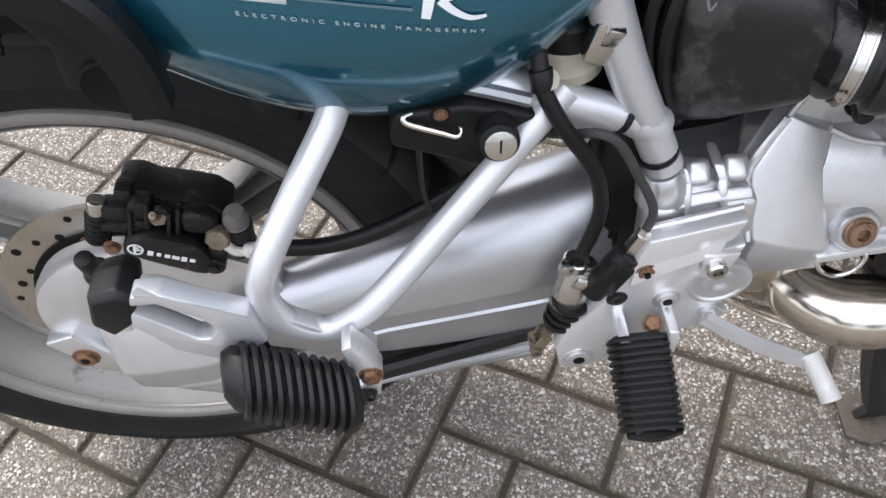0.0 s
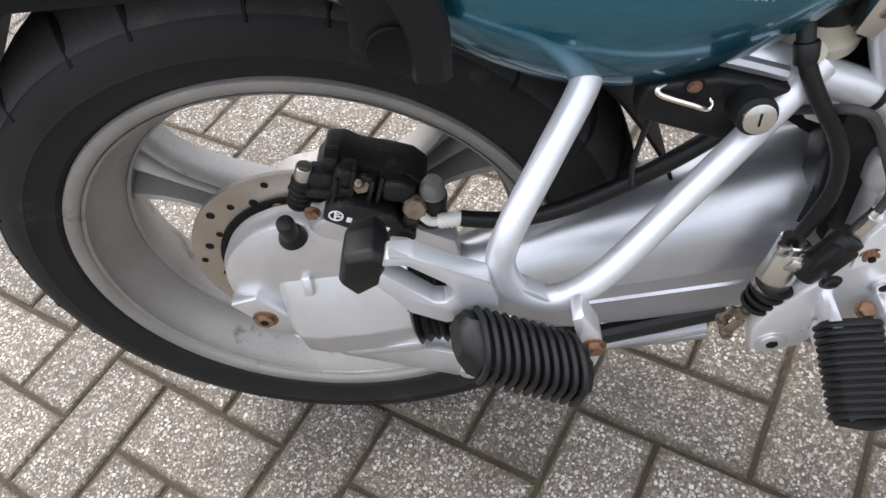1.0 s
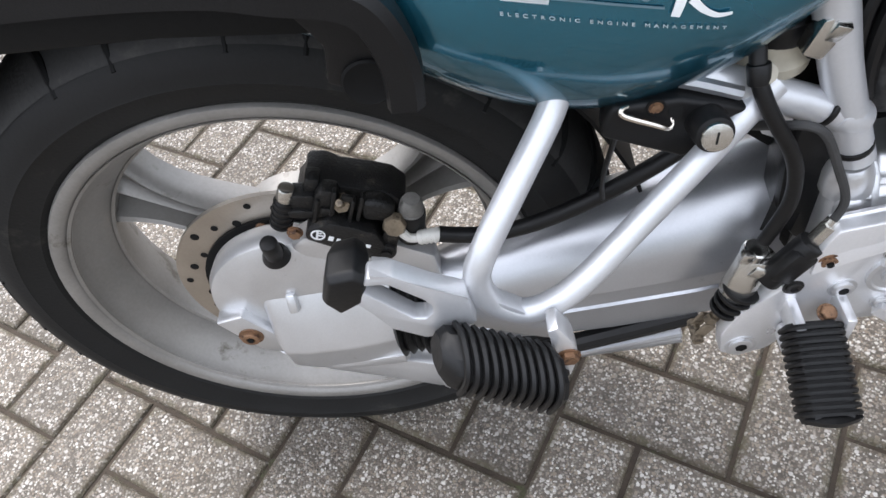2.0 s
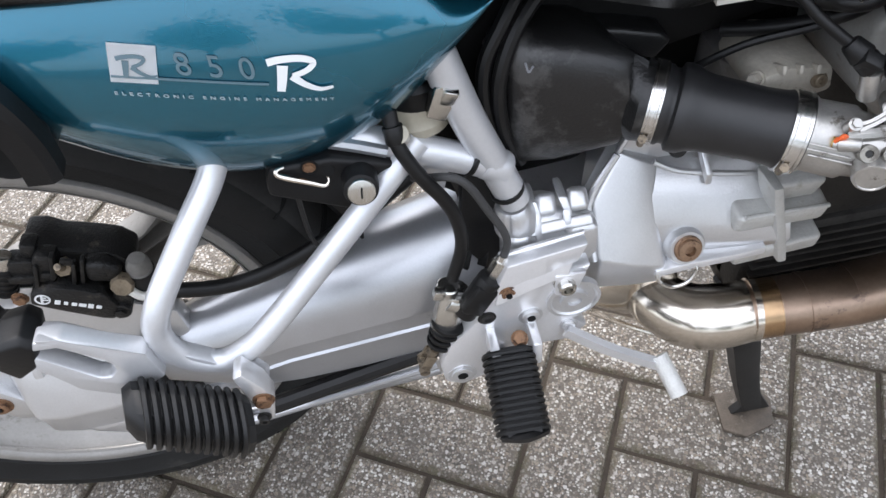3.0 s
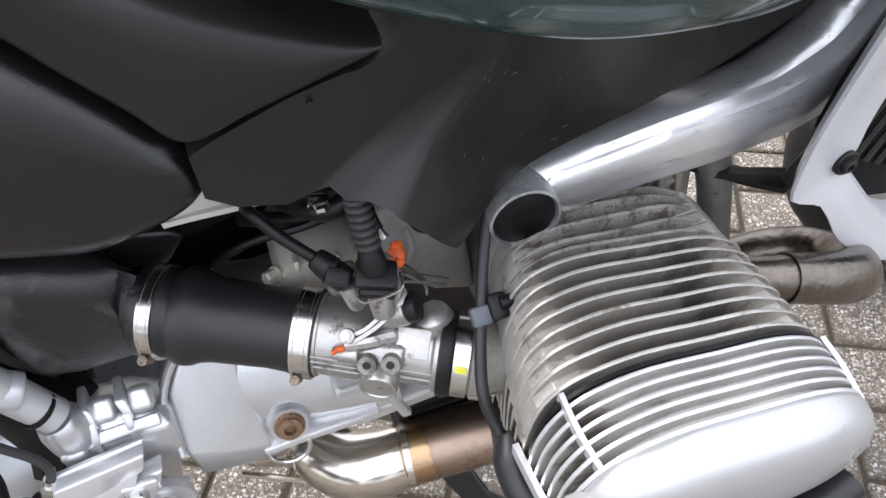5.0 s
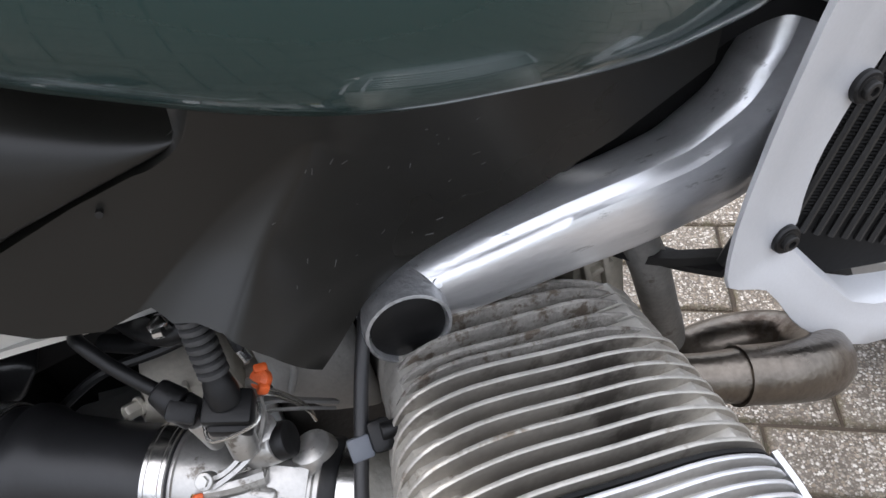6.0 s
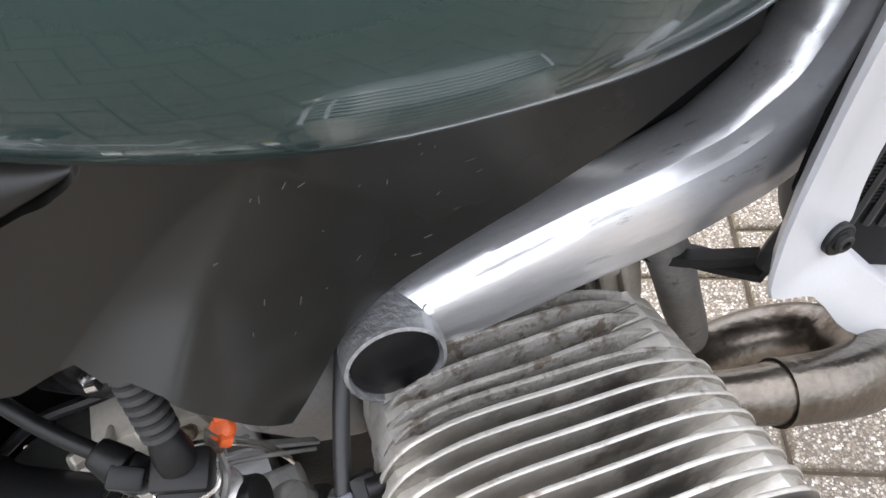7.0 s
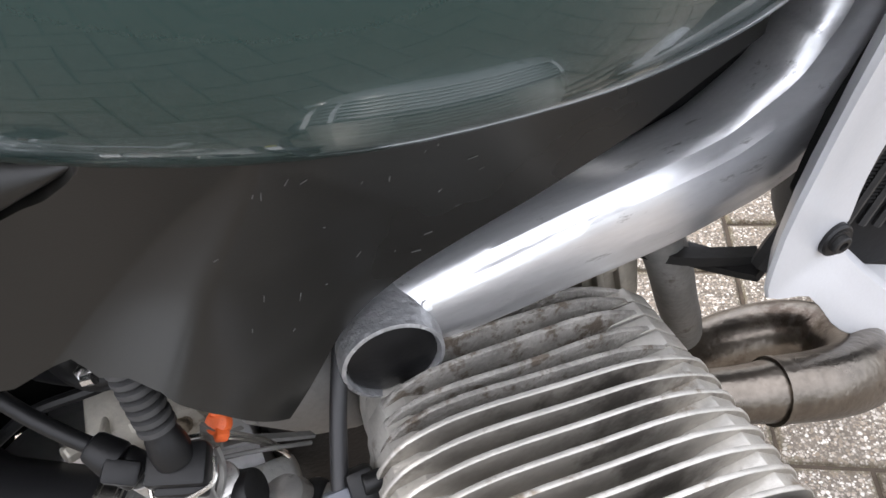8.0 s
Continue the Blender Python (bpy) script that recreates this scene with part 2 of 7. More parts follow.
def bolt(parent, at, r=0.007, h=0.006, material=None, axis=(0, -1, 0), name="bolt", socket=True, label=""):
    """A round cap screw with a hexagon socket and a washer."""
    d = Vector(axis).normalized()
    o = Vector(at)
    prof = [(r * 1.35, 0), (r * 1.35, h * 0.25), (r, h * 0.25), (r, h * 0.85), (r * 0.85, h)]
    bm = lathe(prof + ([(r * 0.5, h), (r * 0.48, h * 0.45), (0, h * 0.45)] if socket else [(0, h)]), o, d, 18)
    return part(name, bm, material or STEEL, parent, label, 30)


def hexbolt(parent, at, r=0.008, h=0.006, material=None, axis=(0, -1, 0), name="bolt", label=""):
    d = Vector(axis).normalized()
    a = join(lathe([(r * 1.25, 0), (r * 1.25, h * 0.2), (0, h * 0.2)], at, d, 18), soften(lathe([(r, h * 0.2), (r, h * 0.9), (r * 0.85, h), (0, h)], at, d, 6), 0.0))
    return part(name, a, material or STEEL, parent, label, 30)


def ring_pts(n, f):
    return [f(2 * math.pi * k / n) for k in range(n)]


# ---- motorcycle ----
bike = tagged(new("motorcycle"), "teal and silver boxer touring motorcycle parked on its centre stand", "motorcycle")
AX = Vector((0, 0, 0.336))


def build_wheel():
    rim = part("rear_wheel", lathe([(0.243, -0.068), (0.243, -0.061), (0.229, -0.058), (0.222, -0.045), (0.206, -0.022), (0.206, 0.022), (0.222, 0.045), (0.229, 0.058), (0.243, 0.061), (0.243, 0.068),
                                    (0.2415, 0.0705), (0.237, 0.0715), (0.231, 0.0695), (0.2275, 0.065), (0.2255, 0.057), (0.2195, 0.047), (0.2105, 0.037), (0.2035, 0.026), (0.1995, 0.012), (0.1985, 0), (0.1995, -0.012), (0.2105, -0.037), (0.222, -0.058), (0.236, -0.070)], AX, seg=96, closed=True), RIMS, bike, "silver cast three-spoke rear wheel with brake dust")
    side = [(0.236, -0.060), (0.247, -0.069), (0.2485, -0.0708), (0.250, -0.0708), (0.262, -0.077), (0.2705, -0.0788), (0.272, -0.0800), (0.2735, -0.0794), (0.280, -0.080), (0.297, -0.074), (0.301, -0.0700)]
    crown = [(0.3005, -0.0715), (0.3035, -0.0690), (0.309, -0.060), (0.318, -0.040), (0.324, -0.018), (0.325, 0)]
    for sign in (1, -1):
        part("tyre_sidewall", lathe([(r, h * sign) for r, h in side], AX, seg=128, cap=False), TYRE, rim, "worn black tyre sidewall")
    part("tyre_tread", lathe(crown + [(r, -h) for r, h in crown[-2::-1]], AX, seg=128, cap=False), TREAD, rim, "dusty worn tyre tread")
    # raised dark strips stand in for the shade inside the tread's grooves
    for k in range(26):
        a = 2 * math.pi * k / 26
        pts = []
        for s in range(9):
            u = s / 8
            y = -0.0745 + 0.078 * u
            r = np.interp(-y, (0, 0.018, 0.040, 0.060, 0.074, 0.080), (0.325, 0.324, 0.318, 0.309, 0.297, 0.280)) - 0.0006
            b = a + 0.16 * u * u + (0.05 if k % 2 else 0)
            pts.append(AX + Vector((r * math.cos(b), y, r * math.sin(b))))
        part("tread_groove_strip", tube(pts, lambda s: 0.0036 * (0.6 + 0.6 * math.sin(math.pi * s)), 6, 2), DARK, rim)
    for r, y in ((0.2270, 0.0635), (0.2000, 0.013)):
        part("rim_ridge", lathe([(r, y - 0.003), (r - 0.003, y - 0.001), (r - 0.003, y + 0.001), (r, y + 0.003)], AX, seg=96, closed=True), RIMS, rim)
    for deg in (148, 28, 268):
        a = radians(deg)
        er, et = Vector((math.cos(a), 0, math.sin(a))), Vector((-math.sin(a), 0, math.cos(a)))
        rings = []
        for s in range(9):
            u = s / 8
            r = 0.045 + 0.165 * u
            w = 0.036 - 0.010 * math.sin(math.pi * u) + 0.026 * max(0.0, u - 0.55) ** 2 / 0.2
            yc, d = 0.006 + 0.008 * u, 0.026 - 0.004 * u
            c = AX + er * r
            rings.append([c + et * (w * p) + Vector((0, yc + d * q, 0)) for p, q in ((-1, 0.6), (-1, -0.2), (-0.93, -0.75), (-0.80, -1.0), (-0.66, -0.9), (-0.54, -0.35), (-0.40, 0.10), (-0.26, 0.0), (-0.12, -0.55), (0.0, -0.72), (0.12, -0.55), (0.26, 0.0), (0.40, 0.10), (0.54, -0.35), (0.66, -0.9), (0.80, -1.0), (0.93, -0.75), (1, -0.2), (1, 0.6), (0.6, 1), (-0.6, 1))])
        part("spoke", loft(rings), RIMS, rim)
    part("hub", lathe([(0.0, 0.04), (0.062, 0.04), (0.072, 0.03), (0.072, -0.035), (0.05, -0.05), (0, -0.05)], AX, (0, 1, 0), 48), RIMS, rim)
    disc = part("brake_disc", lathe([(0.129, 0.052), (0.129, 0.057), (0.092, 0.057), (0.092, 0.052)], AX, seg=96, closed=True), DISC, rim, "drilled steel brake disc")
    part("disc_carrier", lathe([(0.100, 0.054), (0.100, 0.060), (0.060, 0.060), (0.060, 0.045)], AX, seg=48, closed=True), DARK, rim)
    for k in range(30):
        a = 2 * math.pi * k / 30 + 0.05
        r = 0.103 + 0.008 * (k % 3)
        c = AX + Vector((r * math.cos(a), -0.0572, r * math.sin(a)))
        part("vent_hole", cyl(c + Vector((0, 0.004, 0)), c + Vector((0, -0.0004, 0)), 0.0036 + 0.0008 * (k % 2), seg=12), DARK, rim)
    for k in range(5):
        a = 2 * math.pi * k / 5 + 1.72
        bolt(rim, AX + Vector((0.091 * math.cos(a), -0.058, 0.091 * math.sin(a))), 0.006, 0.004, RUST)
    return rim


def build_final_drive():
    c = Vector((0.004, 0, 0.342))
    fd = part("final_drive", lathe([(0.088, 0.060), (0.093, 0.066), (0.094, 0.080), (0.090, 0.090), (0.078, 0.096), (0.05, 0.099), (0, 0.100)], c, seg=64), CAST, bike, "silver painted final drive housing")
    # bevel-gear snout, reaching forward to the rubber gaiter
    secs = []
    for x, top, mid, bot, y in ((-0.034, 0.366, 0.305, 0.268, -0.112), (-0.026, 0.370, 0.300, 0.262, -0.124), (0.0, 0.372, 0.298, 0.258, -0.127), (0.05, 0.372, 0.300, 0.256, -0.127), (0.098, 0.366, 0.303, 0.252, -0.124)):
        secs.append([Vector((x, -0.05, top + 0.004)), Vector((x, -0.096, top)), Vector((x, y, mid)), Vector((x, y + 0.004, mid - 0.012)), Vector((x, y + 0.006, bot)), Vector((x, -0.05, bot - 0.01))])
    part("snout", soften(loft(secs), 0.0035, 2, 30), CAST, fd)
    part("cast_tab", box((0.0, -0.104, 0.360), (0.010, 0.010, 0.022), 0.003, (-25, 0, 0)), CAST, fd)
    part("bolt_boss", prism([(-0.085, 0.345), (-0.055, 0.352), (-0.022, 0.30), (-0.03, 0.278), (-0.055, 0.288)], -0.092, -0.110, 0.003), CAST, fd)
    bolt(fd, (-0.057, -0.110, 0.318), 0.0095, 0.006, RUST, label="rusty filler plug")
    part("plug_socket", cyl((-0.057, -0.1155, 0.318), (-0.057, -0.1164, 0.3182), 0.0036, seg=6), DARK, fd)
    arm = [(-0.05, 0.272), (0.0, 0.252), (0.06, 0.236), (0.10, 0.222), (0.145, 0.198), (0.152, 0.176), (0.14, 0.158), (0.118, 0.158), (0.07, 0.186), (0.0, 0.222)]
    part("lower_arm", prism(arm, -0.075, -0.105, 0.006), CAST, fd)
    part("rib", prism([(0.01, 0.262), (0.095, 0.268), (0.095, 0.252), (0.02, 0.25)], -0.110, -0.122, 0.003), CAST, fd)
    bolt(fd, (0.134, -0.105, 0.177), 0.012, 0.007, CAST)
    part("breather_cap", join(cyl((0.006, -0.100, 0.430), (0.010, -0.108, 0.458), 0.0085, 0.0080, bevel=0.0025), lathe([(0.0135, 0), (0.0125, 0.004), (0.0090, 0.012)], (0.005, -0.096, 0.424), (0.1, -0.25, 1), 24)), RUBBER, fd, "black rubber breather cap")
    part("caliper_mount", prism([(0.02, 0.432), (0.036, 0.442), (0.10, 0.43), (0.148, 0.395), (0.15, 0.35), (0.05, 0.37)], -0.07, -0.095, 0.004), CAST, fd)


def build_caliper():
    body = [(0.034, 0.468), (0.044, 0.490), (0.052, 0.497), (0.056, 0.508), (0.072, 0.505), (0.082, 0.496), (0.108, 0.486), (0.124, 0.478), (0.134, 0.464), (0.128, 0.448), (0.108, 0.420), (0.060, 0.444)]
    cal = part("brake_caliper", prism(body, -0.050, -0.088, 0.004, segments=2), CALIP, bike, "dirty black brake caliper with white lettering")
    low = [(0.043, 0.456), (0.049, 0.469), (0.070, 0.473), (0.088, 0.464), (0.106, 0.451), (0.110, 0.432), (0.101, 0.416), (0.091, 0.420), (0.066, 0.438)]
    part("bridge_plate", prism(low, -0.084, -0.109, 0.0035), CALIP, cal)
    part("piston_housing", join(prism([(0.064, 0.500), (0.070, 0.505), (0.083, 0.500), (0.081, 0.488), (0.070, 0.472), (0.052, 0.471)], -0.084, -0.100, 0.003), prism([(0.099, 0.488), (0.117, 0.483), (0.127, 0.470), (0.119, 0.456), (0.095, 0.463)], -0.084, -0.102, 0.006, segments=3)), CALIP, cal)
    part("side_lug", join(box((0.0610, -0.083, 0.502), (0.014, 0.018, 0.018), 0.004, (0, 18, 0)), box((0.050, -0.088, 0.489), (0.022, 0.018, 0.018), 0.003, (0, 12, 0)), box((0.046, -0.092, 0.478), (0.024, 0.016, 0.010), 0.003, (0, 12, 0))), CALIP, cal)
    for x, z in ((0.0765, 0.489), (0.0975, 0.479), (0.089, 0.476), (0.060, 0.482)):
        part("casting_rib", box((x, -0.099, z), (0.0035, 0.008, 0.030), 0.0012, (0, 22, 0)), CALIP, cal)
    for x, z, w_ in ((0.070, 0.481, 0.012), (0.108, 0.472, 0.014), (0.090, 0.493, 0.010)):
        part("casting_pad", box((x, -0.1005, z), (w_, 0.004, 0.007), 0.0015, (0, 24, 0)), CALIP, cal)
    part("fixing_ear", join(cyl((0.108, -0.085, 0.424), (0.108, -0.108, 0.424), 0.0095, bevel=0.002), box((0.115, -0.095, 0.438), (0.016, 0.018, 0.022), 0.003, (0, 25, 0))), CALIP, cal)
    hexbolt(cal, (0.108, -0.108, 0.424), 0.0052, 0.003, CALIP)
    hexbolt(cal, (0.034, -0.100, 0.4585), 0.0058, 0.005, RUST)
    bleed = part("bleed_screw", join(lathe([(0.0075, -0.006), (0.0075, 0.004), (0, 0.004)], (0.082, -0.096, 0.483), (0.1, -1, 0.3), 6), lathe([(0.0042, 0.004), (0.0038, 0.011), (0.003, 0.013), (0, 0.013)], (0.082, -0.096, 0.483), (0.1, -0.8, 0.9), 14)), GRIME, cal, "grimy bleed screw")
    pin = part("slide_pin", cyl((0.020, -0.090, 0.459), (0.035, -0.090, 0.491), 0.0092, bevel=0.003), RUBBER, cal, "rubber-booted slide pin")
    part("pin_cap", cyl((0.0345, -0.090, 0.4905), (0.0405, -0.090, 0.5045), 0.0082, 0.0074, bevel=0.002), STEEL, cal)
    for k in range(5):
        p = Vector((0.021, -0.090, 0.461)) + Vector((0.015, 0, 0.031)) * (k / 5)
        part("boot_ring", cyl(p, p + Vector((0.0012, 0, 0.0024)), 0.0104, bevel=0.0008), RUBBER, cal)
    part("boot", lathe([(0.0130, 0), (0.0138, 0.008), (0.0125, 0.018), (0.0128, 0.030), (0.0122, 0.034)], (0.131, -0.090, 0.426), (0.2, -0.05, 1), 26), RUBBER, cal)
    part("boot_cap", lathe([(0.0108, 0), (0.0114, 0.002), (0.0114, 0.005), (0.0102, 0.006), (0.0102, 0.008), (0.0110, 0.009), (0.0098, 0.015), (0.0074, 0.020), (0, 0.0212)], (0.1365, -0.0915, 0.455), (0.2, -0.05, 1), 26), GREYCAP, cal, "dirty grey rubber cap")
    part("banjo_bolt", lathe([(0.0105, -0.006), (0.0105, 0.002), (0.0088, 0.0045), (0, 0.0045)], (0.1225, -0.1045, 0.4565), (0.05, -1, 0.35), 8), GRIME, cal, "grimy banjo bolt")
    part("hose_fitting", join(tube([(0.126, -0.105, 0.449), (0.132, -0.106, 0.440), (0.141, -0.105, 0.437)], 0.0042, 10), cyl((0.139, -0.105, 0.4375), (0.160, -0.104, 0.4375), 0.0064, 0.0066, bevel=0.001), *[cyl((0.142 + 0.004 * k, -0.105, 0.4375), (0.1435 + 0.004 * k, -0.105, 0.4375), 0.0070, seg=18) for k in range(4)]), CREAM, cal, "pale crimped hose fitting")
    # lettering and roundel on the lower face
    part("roundel", join(lathe([(0.0064, 0), (0.0064, 0.0006), (0.0050, 0.0006), (0.0050, 0)], (0.0565, -0.1092, 0.4615), seg=28, closed=True), box((0.0558, -0.1094, 0.4615), (0.0020, 0.0006, 0.0095), 0.0002, (0, 20, 0)), box((0.0585, -0.1094, 0.4600), (0.0045, 0.0006, 0.0016), 0.0002, (0, 20, 0)), box((0.0582, -0.1094, 0.4632), (0.0040, 0.0006, 0.0014), 0.0002, (0, 20, 0))), WHITE, cal)
    for k, (wd, hh) in enumerate(((0.0046, 0.0058), (0.0034, 0.0042), (0.0044, 0.0042), (0.0062, 0.0042), (0.0046, 0.0058), (0.0046, 0.0042))):
        x = 0.0660 + 0.0058 * k
        part("letter_bar", box((x, -0.1093, 0.4545 - 0.0032 * k), (wd, 0.0008, hh), 0.0006, (0, 30, 0)), WHITE, cal)
    part("brake_hose", tube([(0.158, -0.104, 0.4375), (0.185, -0.103, 0.430), (0.215, -0.10, 0.426), (0.253, -0.10, 0.436), (0.298, -0.10, 0.458), (0.345, -0.10, 0.489), (0.39, -0.09, 0.515)], 0.0074, 12), RUBBER, bike, "black rubber brake hose")


def build_swingarm():
    def sec(x, cy, cz, hw, hh, lower):
        """Rounded tube above, flat ribbed flank below."""
        up = [(cy + hw * math.cos(a), cz + hh * math.sin(a)) for a in [radians(d) for d in (0, 25, 50, 75, 100, 125, 150, 170)]]
        flank = [(cy - hw - 0.003, cz - 0.010), (cy - hw + 0.001, cz - 0.0135), (cy - hw + 0.001, cz - 0.034), (cy - hw - 0.0014, cz - 0.0362), (cy - hw + 0.003, cz - 0.041), (cy - hw + 0.006, lower), (cy - hw + 0.02, lower - 0.012), (cy + hw - 0.02, lower - 0.012), (cy + hw, cz - 0.03)]
        return [Vector((x, y, z)) for y, z in up + flank]

    rings = [sec(0.135, -0.075, 0.318, 0.036, 0.045, 0.268), sec(0.175, -0.075, 0.334, 0.044, 0.044, 0.272), sec(0.24, -0.075, 0.358, 0.050, 0.048, 0.276), sec(0.31, -0.078, 0.376, 0.054, 0.056, 0.290),
             sec(0.38, -0.08, 0.390, 0.056, 0.064, 0.305), sec(0.44, -0.08, 0.402, 0.056, 0.068, 0.315), sec(0.49, -0.08, 0.41, 0.056, 0.068, 0.32)]
    part("swingarm", loft(rings), SILVER, bike, "silver painted swingarm with drive shaft")
    g = part("gaiter", join(*[lathe([(0.050 + 0.002 * (k % 2), 0), (0.0575 - 0.0015 * (k % 3), 0.004), (0.050, 0.009)], (0.094 + 0.0085 * k, -0.080, 0.308), (1, 0, 0), 40) for k in range(5)],
                            cyl((0.09, -0.078, 0.31), (0.14, -0.078, 0.31), 0.040)), RUBBER, bike, "black ribbed rubber gaiter")
    # torque strut under the swingarm
    part("torque_strut", join(tube([(0.11, -0.075, 0.150), (0.24, -0.085, 0.176), (0.388, -0.10, 0.217)], 0.0085, 12, 4), tube([(0.15, -0.098, 0.172), (0.25, -0.10, 0.196), (0.385, -0.108, 0.236)], 0.0055, 10, 4)), SILVER, bike, "silver torque strut")
    # black tube added to darken the shaded gap under the swingarm
    part("gap_shade_tube", tube([(0.20, -0.12, 0.236), (0.29, -0.124, 0.268), (0.39, -0.126, 0.300)], 0.010, 10, 6), RUBBER, bike)


def build_passenger_peg():
    """Hoop of bent tube, hanger plate with slot, rubber bumper and ribbed footrest."""
    hoop = part("footrest_hoop", tube([(0.268, -0.150, 0.655), (0.257, -0.165, 0.620), (0.232, -0.196, 0.594), (0.206, -0.225, 0.565), (0.197, -0.232, 0.540), (0.205, -0.233, 0.512), (0.226, -0.232, 0.497), (0.248, -0.230, 0.5035), (0.270, -0.2225, 0.517), (0.312, -0.199, 0.545), (0.360, -0.172, 0.578), (0.395, -0.152, 0.602)],
                                      0.0094, 16, 8), TUBES, bike, "bent silver tube of the passenger footrest")
    # hanger: slotted front plate, slanted upper face and the tail plate under the hoop
    face = [(0.132, 0.574), (0.148, 0.573), (0.169, 0.556), (0.190, 0.543), (0.193, 0.513), (0.176, 0.503), (0.157, 0.500), (0.136, 0.515), (0.127, 0.535), (0.115, 0.556), (0.127, 0.559), (0.134, 0.550), (0.153, 0.5245), (0.160, 0.523), (0.166, 0.530), (0.1665, 0.537), (0.163, 0.544), (0.143, 0.565), (0.128, 0.566)]
    hang = part("footrest_hanger", prism(face, -0.233, -0.2475, 0.0016), TUBES, bike, "slotted silver footrest hanger")
    inner = [(0.133, -0.226, 0.5695), (0.143, -0.226, 0.5665), (0.158, -0.226, 0.5525), (0.167, -0.226, 0.543), (0.191, -0.226, 0.527)]
    ridge = [(0.134, -0.2478, 0.5770), (0.147, -0.2478, 0.5735), (0.160, -0.2478, 0.5635), (0.170, -0.2478, 0.5562), (0.1905, -0.2478, 0.5432)]
    part("upper_face", soften(loft([[Vector(a), Vector(b), Vector(b) + Vector((0, 0.001, -0.007)), Vector(a) + Vector((0, 0, -0.012))] for a, b in zip(inner, ridge)]), 0.0012, 2, 20), TUBES, hang)
    tail = [(0.187, 0.540), (0.201, 0.528), (0.221, 0.510), (0.235, 0.494), (0.248, 0.490), (0.256, 0.472), (0.238, 0.470), (0.188, 0.495)]
    part("tail_plate", prism(tail, -0.226, -0.2395, 0.002), TUBES, hang)
    block = lambda y, k: [Vector((0.1165 + (x - 0.1165) * k, y, 0.557 + (z - 0.557) * k)) for x, z in ((0.106, 0.577), (0.126, 0.580), (0.133, 0.570), (0.125, 0.547), (0.105, 0.535), (0.096, 0.551))]
    part("bumper", soften(loft([block(-0.212, 0.72), block(-0.225, 0.95), block(-0.243, 0.93), block(-0.248, 0.76)]), 0.0016, 2, 15), RUBBER, hang, "black rubber bumper block")
    bolt(hang, (0.176, -0.243, 0.512), 0.0072, 0.004, IRON)
    part("pivot_ear", prism([(0.238, 0.508), (0.245, 0.512), (0.255, 0.490), (0.258, 0.470), (0.2525, 0.446), (0.244, 0.452), (0.242, 0.478)], -0.240, -0.258, 0.0018), BRIGHT, hang)
    hexbolt(hang, (0.2515, -0.258, 0.476), 0.0066, 0.005, RUST)
    bolt(hang, (0.246, -0.258, 0.453), 0.004, 0.006, IRON)
    # footrest, folded up along the hanger
    a, b = Vector((0.168, -0.264, 0.508)), Vector((0.241, -0.272, 0.474))
    d = (b - a).normalized()
    out = Vector((0.1, -0.75, -0.25)).normalized()
    up = d.cross(out).normalized()
    if up.z < 0:
        up = -up
    peg = part("passenger_footrest", loft([[c + out * p * k + up * q * k for p, q in ((-0.018, 0.010), (-0.008, 0.019), (0.010, 0.019), (0.020, 0.010), (0.023, -0.010), (0.008, -0.019), (-0.014, -0.016))] for c, k in ((a - d * 0.004, 0.62), (a + d * 0.002, 0.9), (a + d * 0.010, 0.97), (b - d * 0.004, 0.97), (b, 0.88))]), PEGRUB, bike, "ribbed black rubber passenger footrest, folded up")
    for k in range(11):
        c = a.lerp(b, 0.12 + 0.078 * k)
        part("rib", sweep([c + out * -0.018 + up * 0.0115, c + out * -0.008 + up * 0.0205, c + out * 0.010 + up * 0.0205, c + out * 0.021 + up * 0.011, c + out * 0.0242 - up * 0.009], lambda s: [(0.0023 * math.cos(t), 0.0026 * math.sin(t)) for t in (0, 1.05, 2.1, 3.14, 4.2, 5.25)], 4, d), PEGRUB, peg)


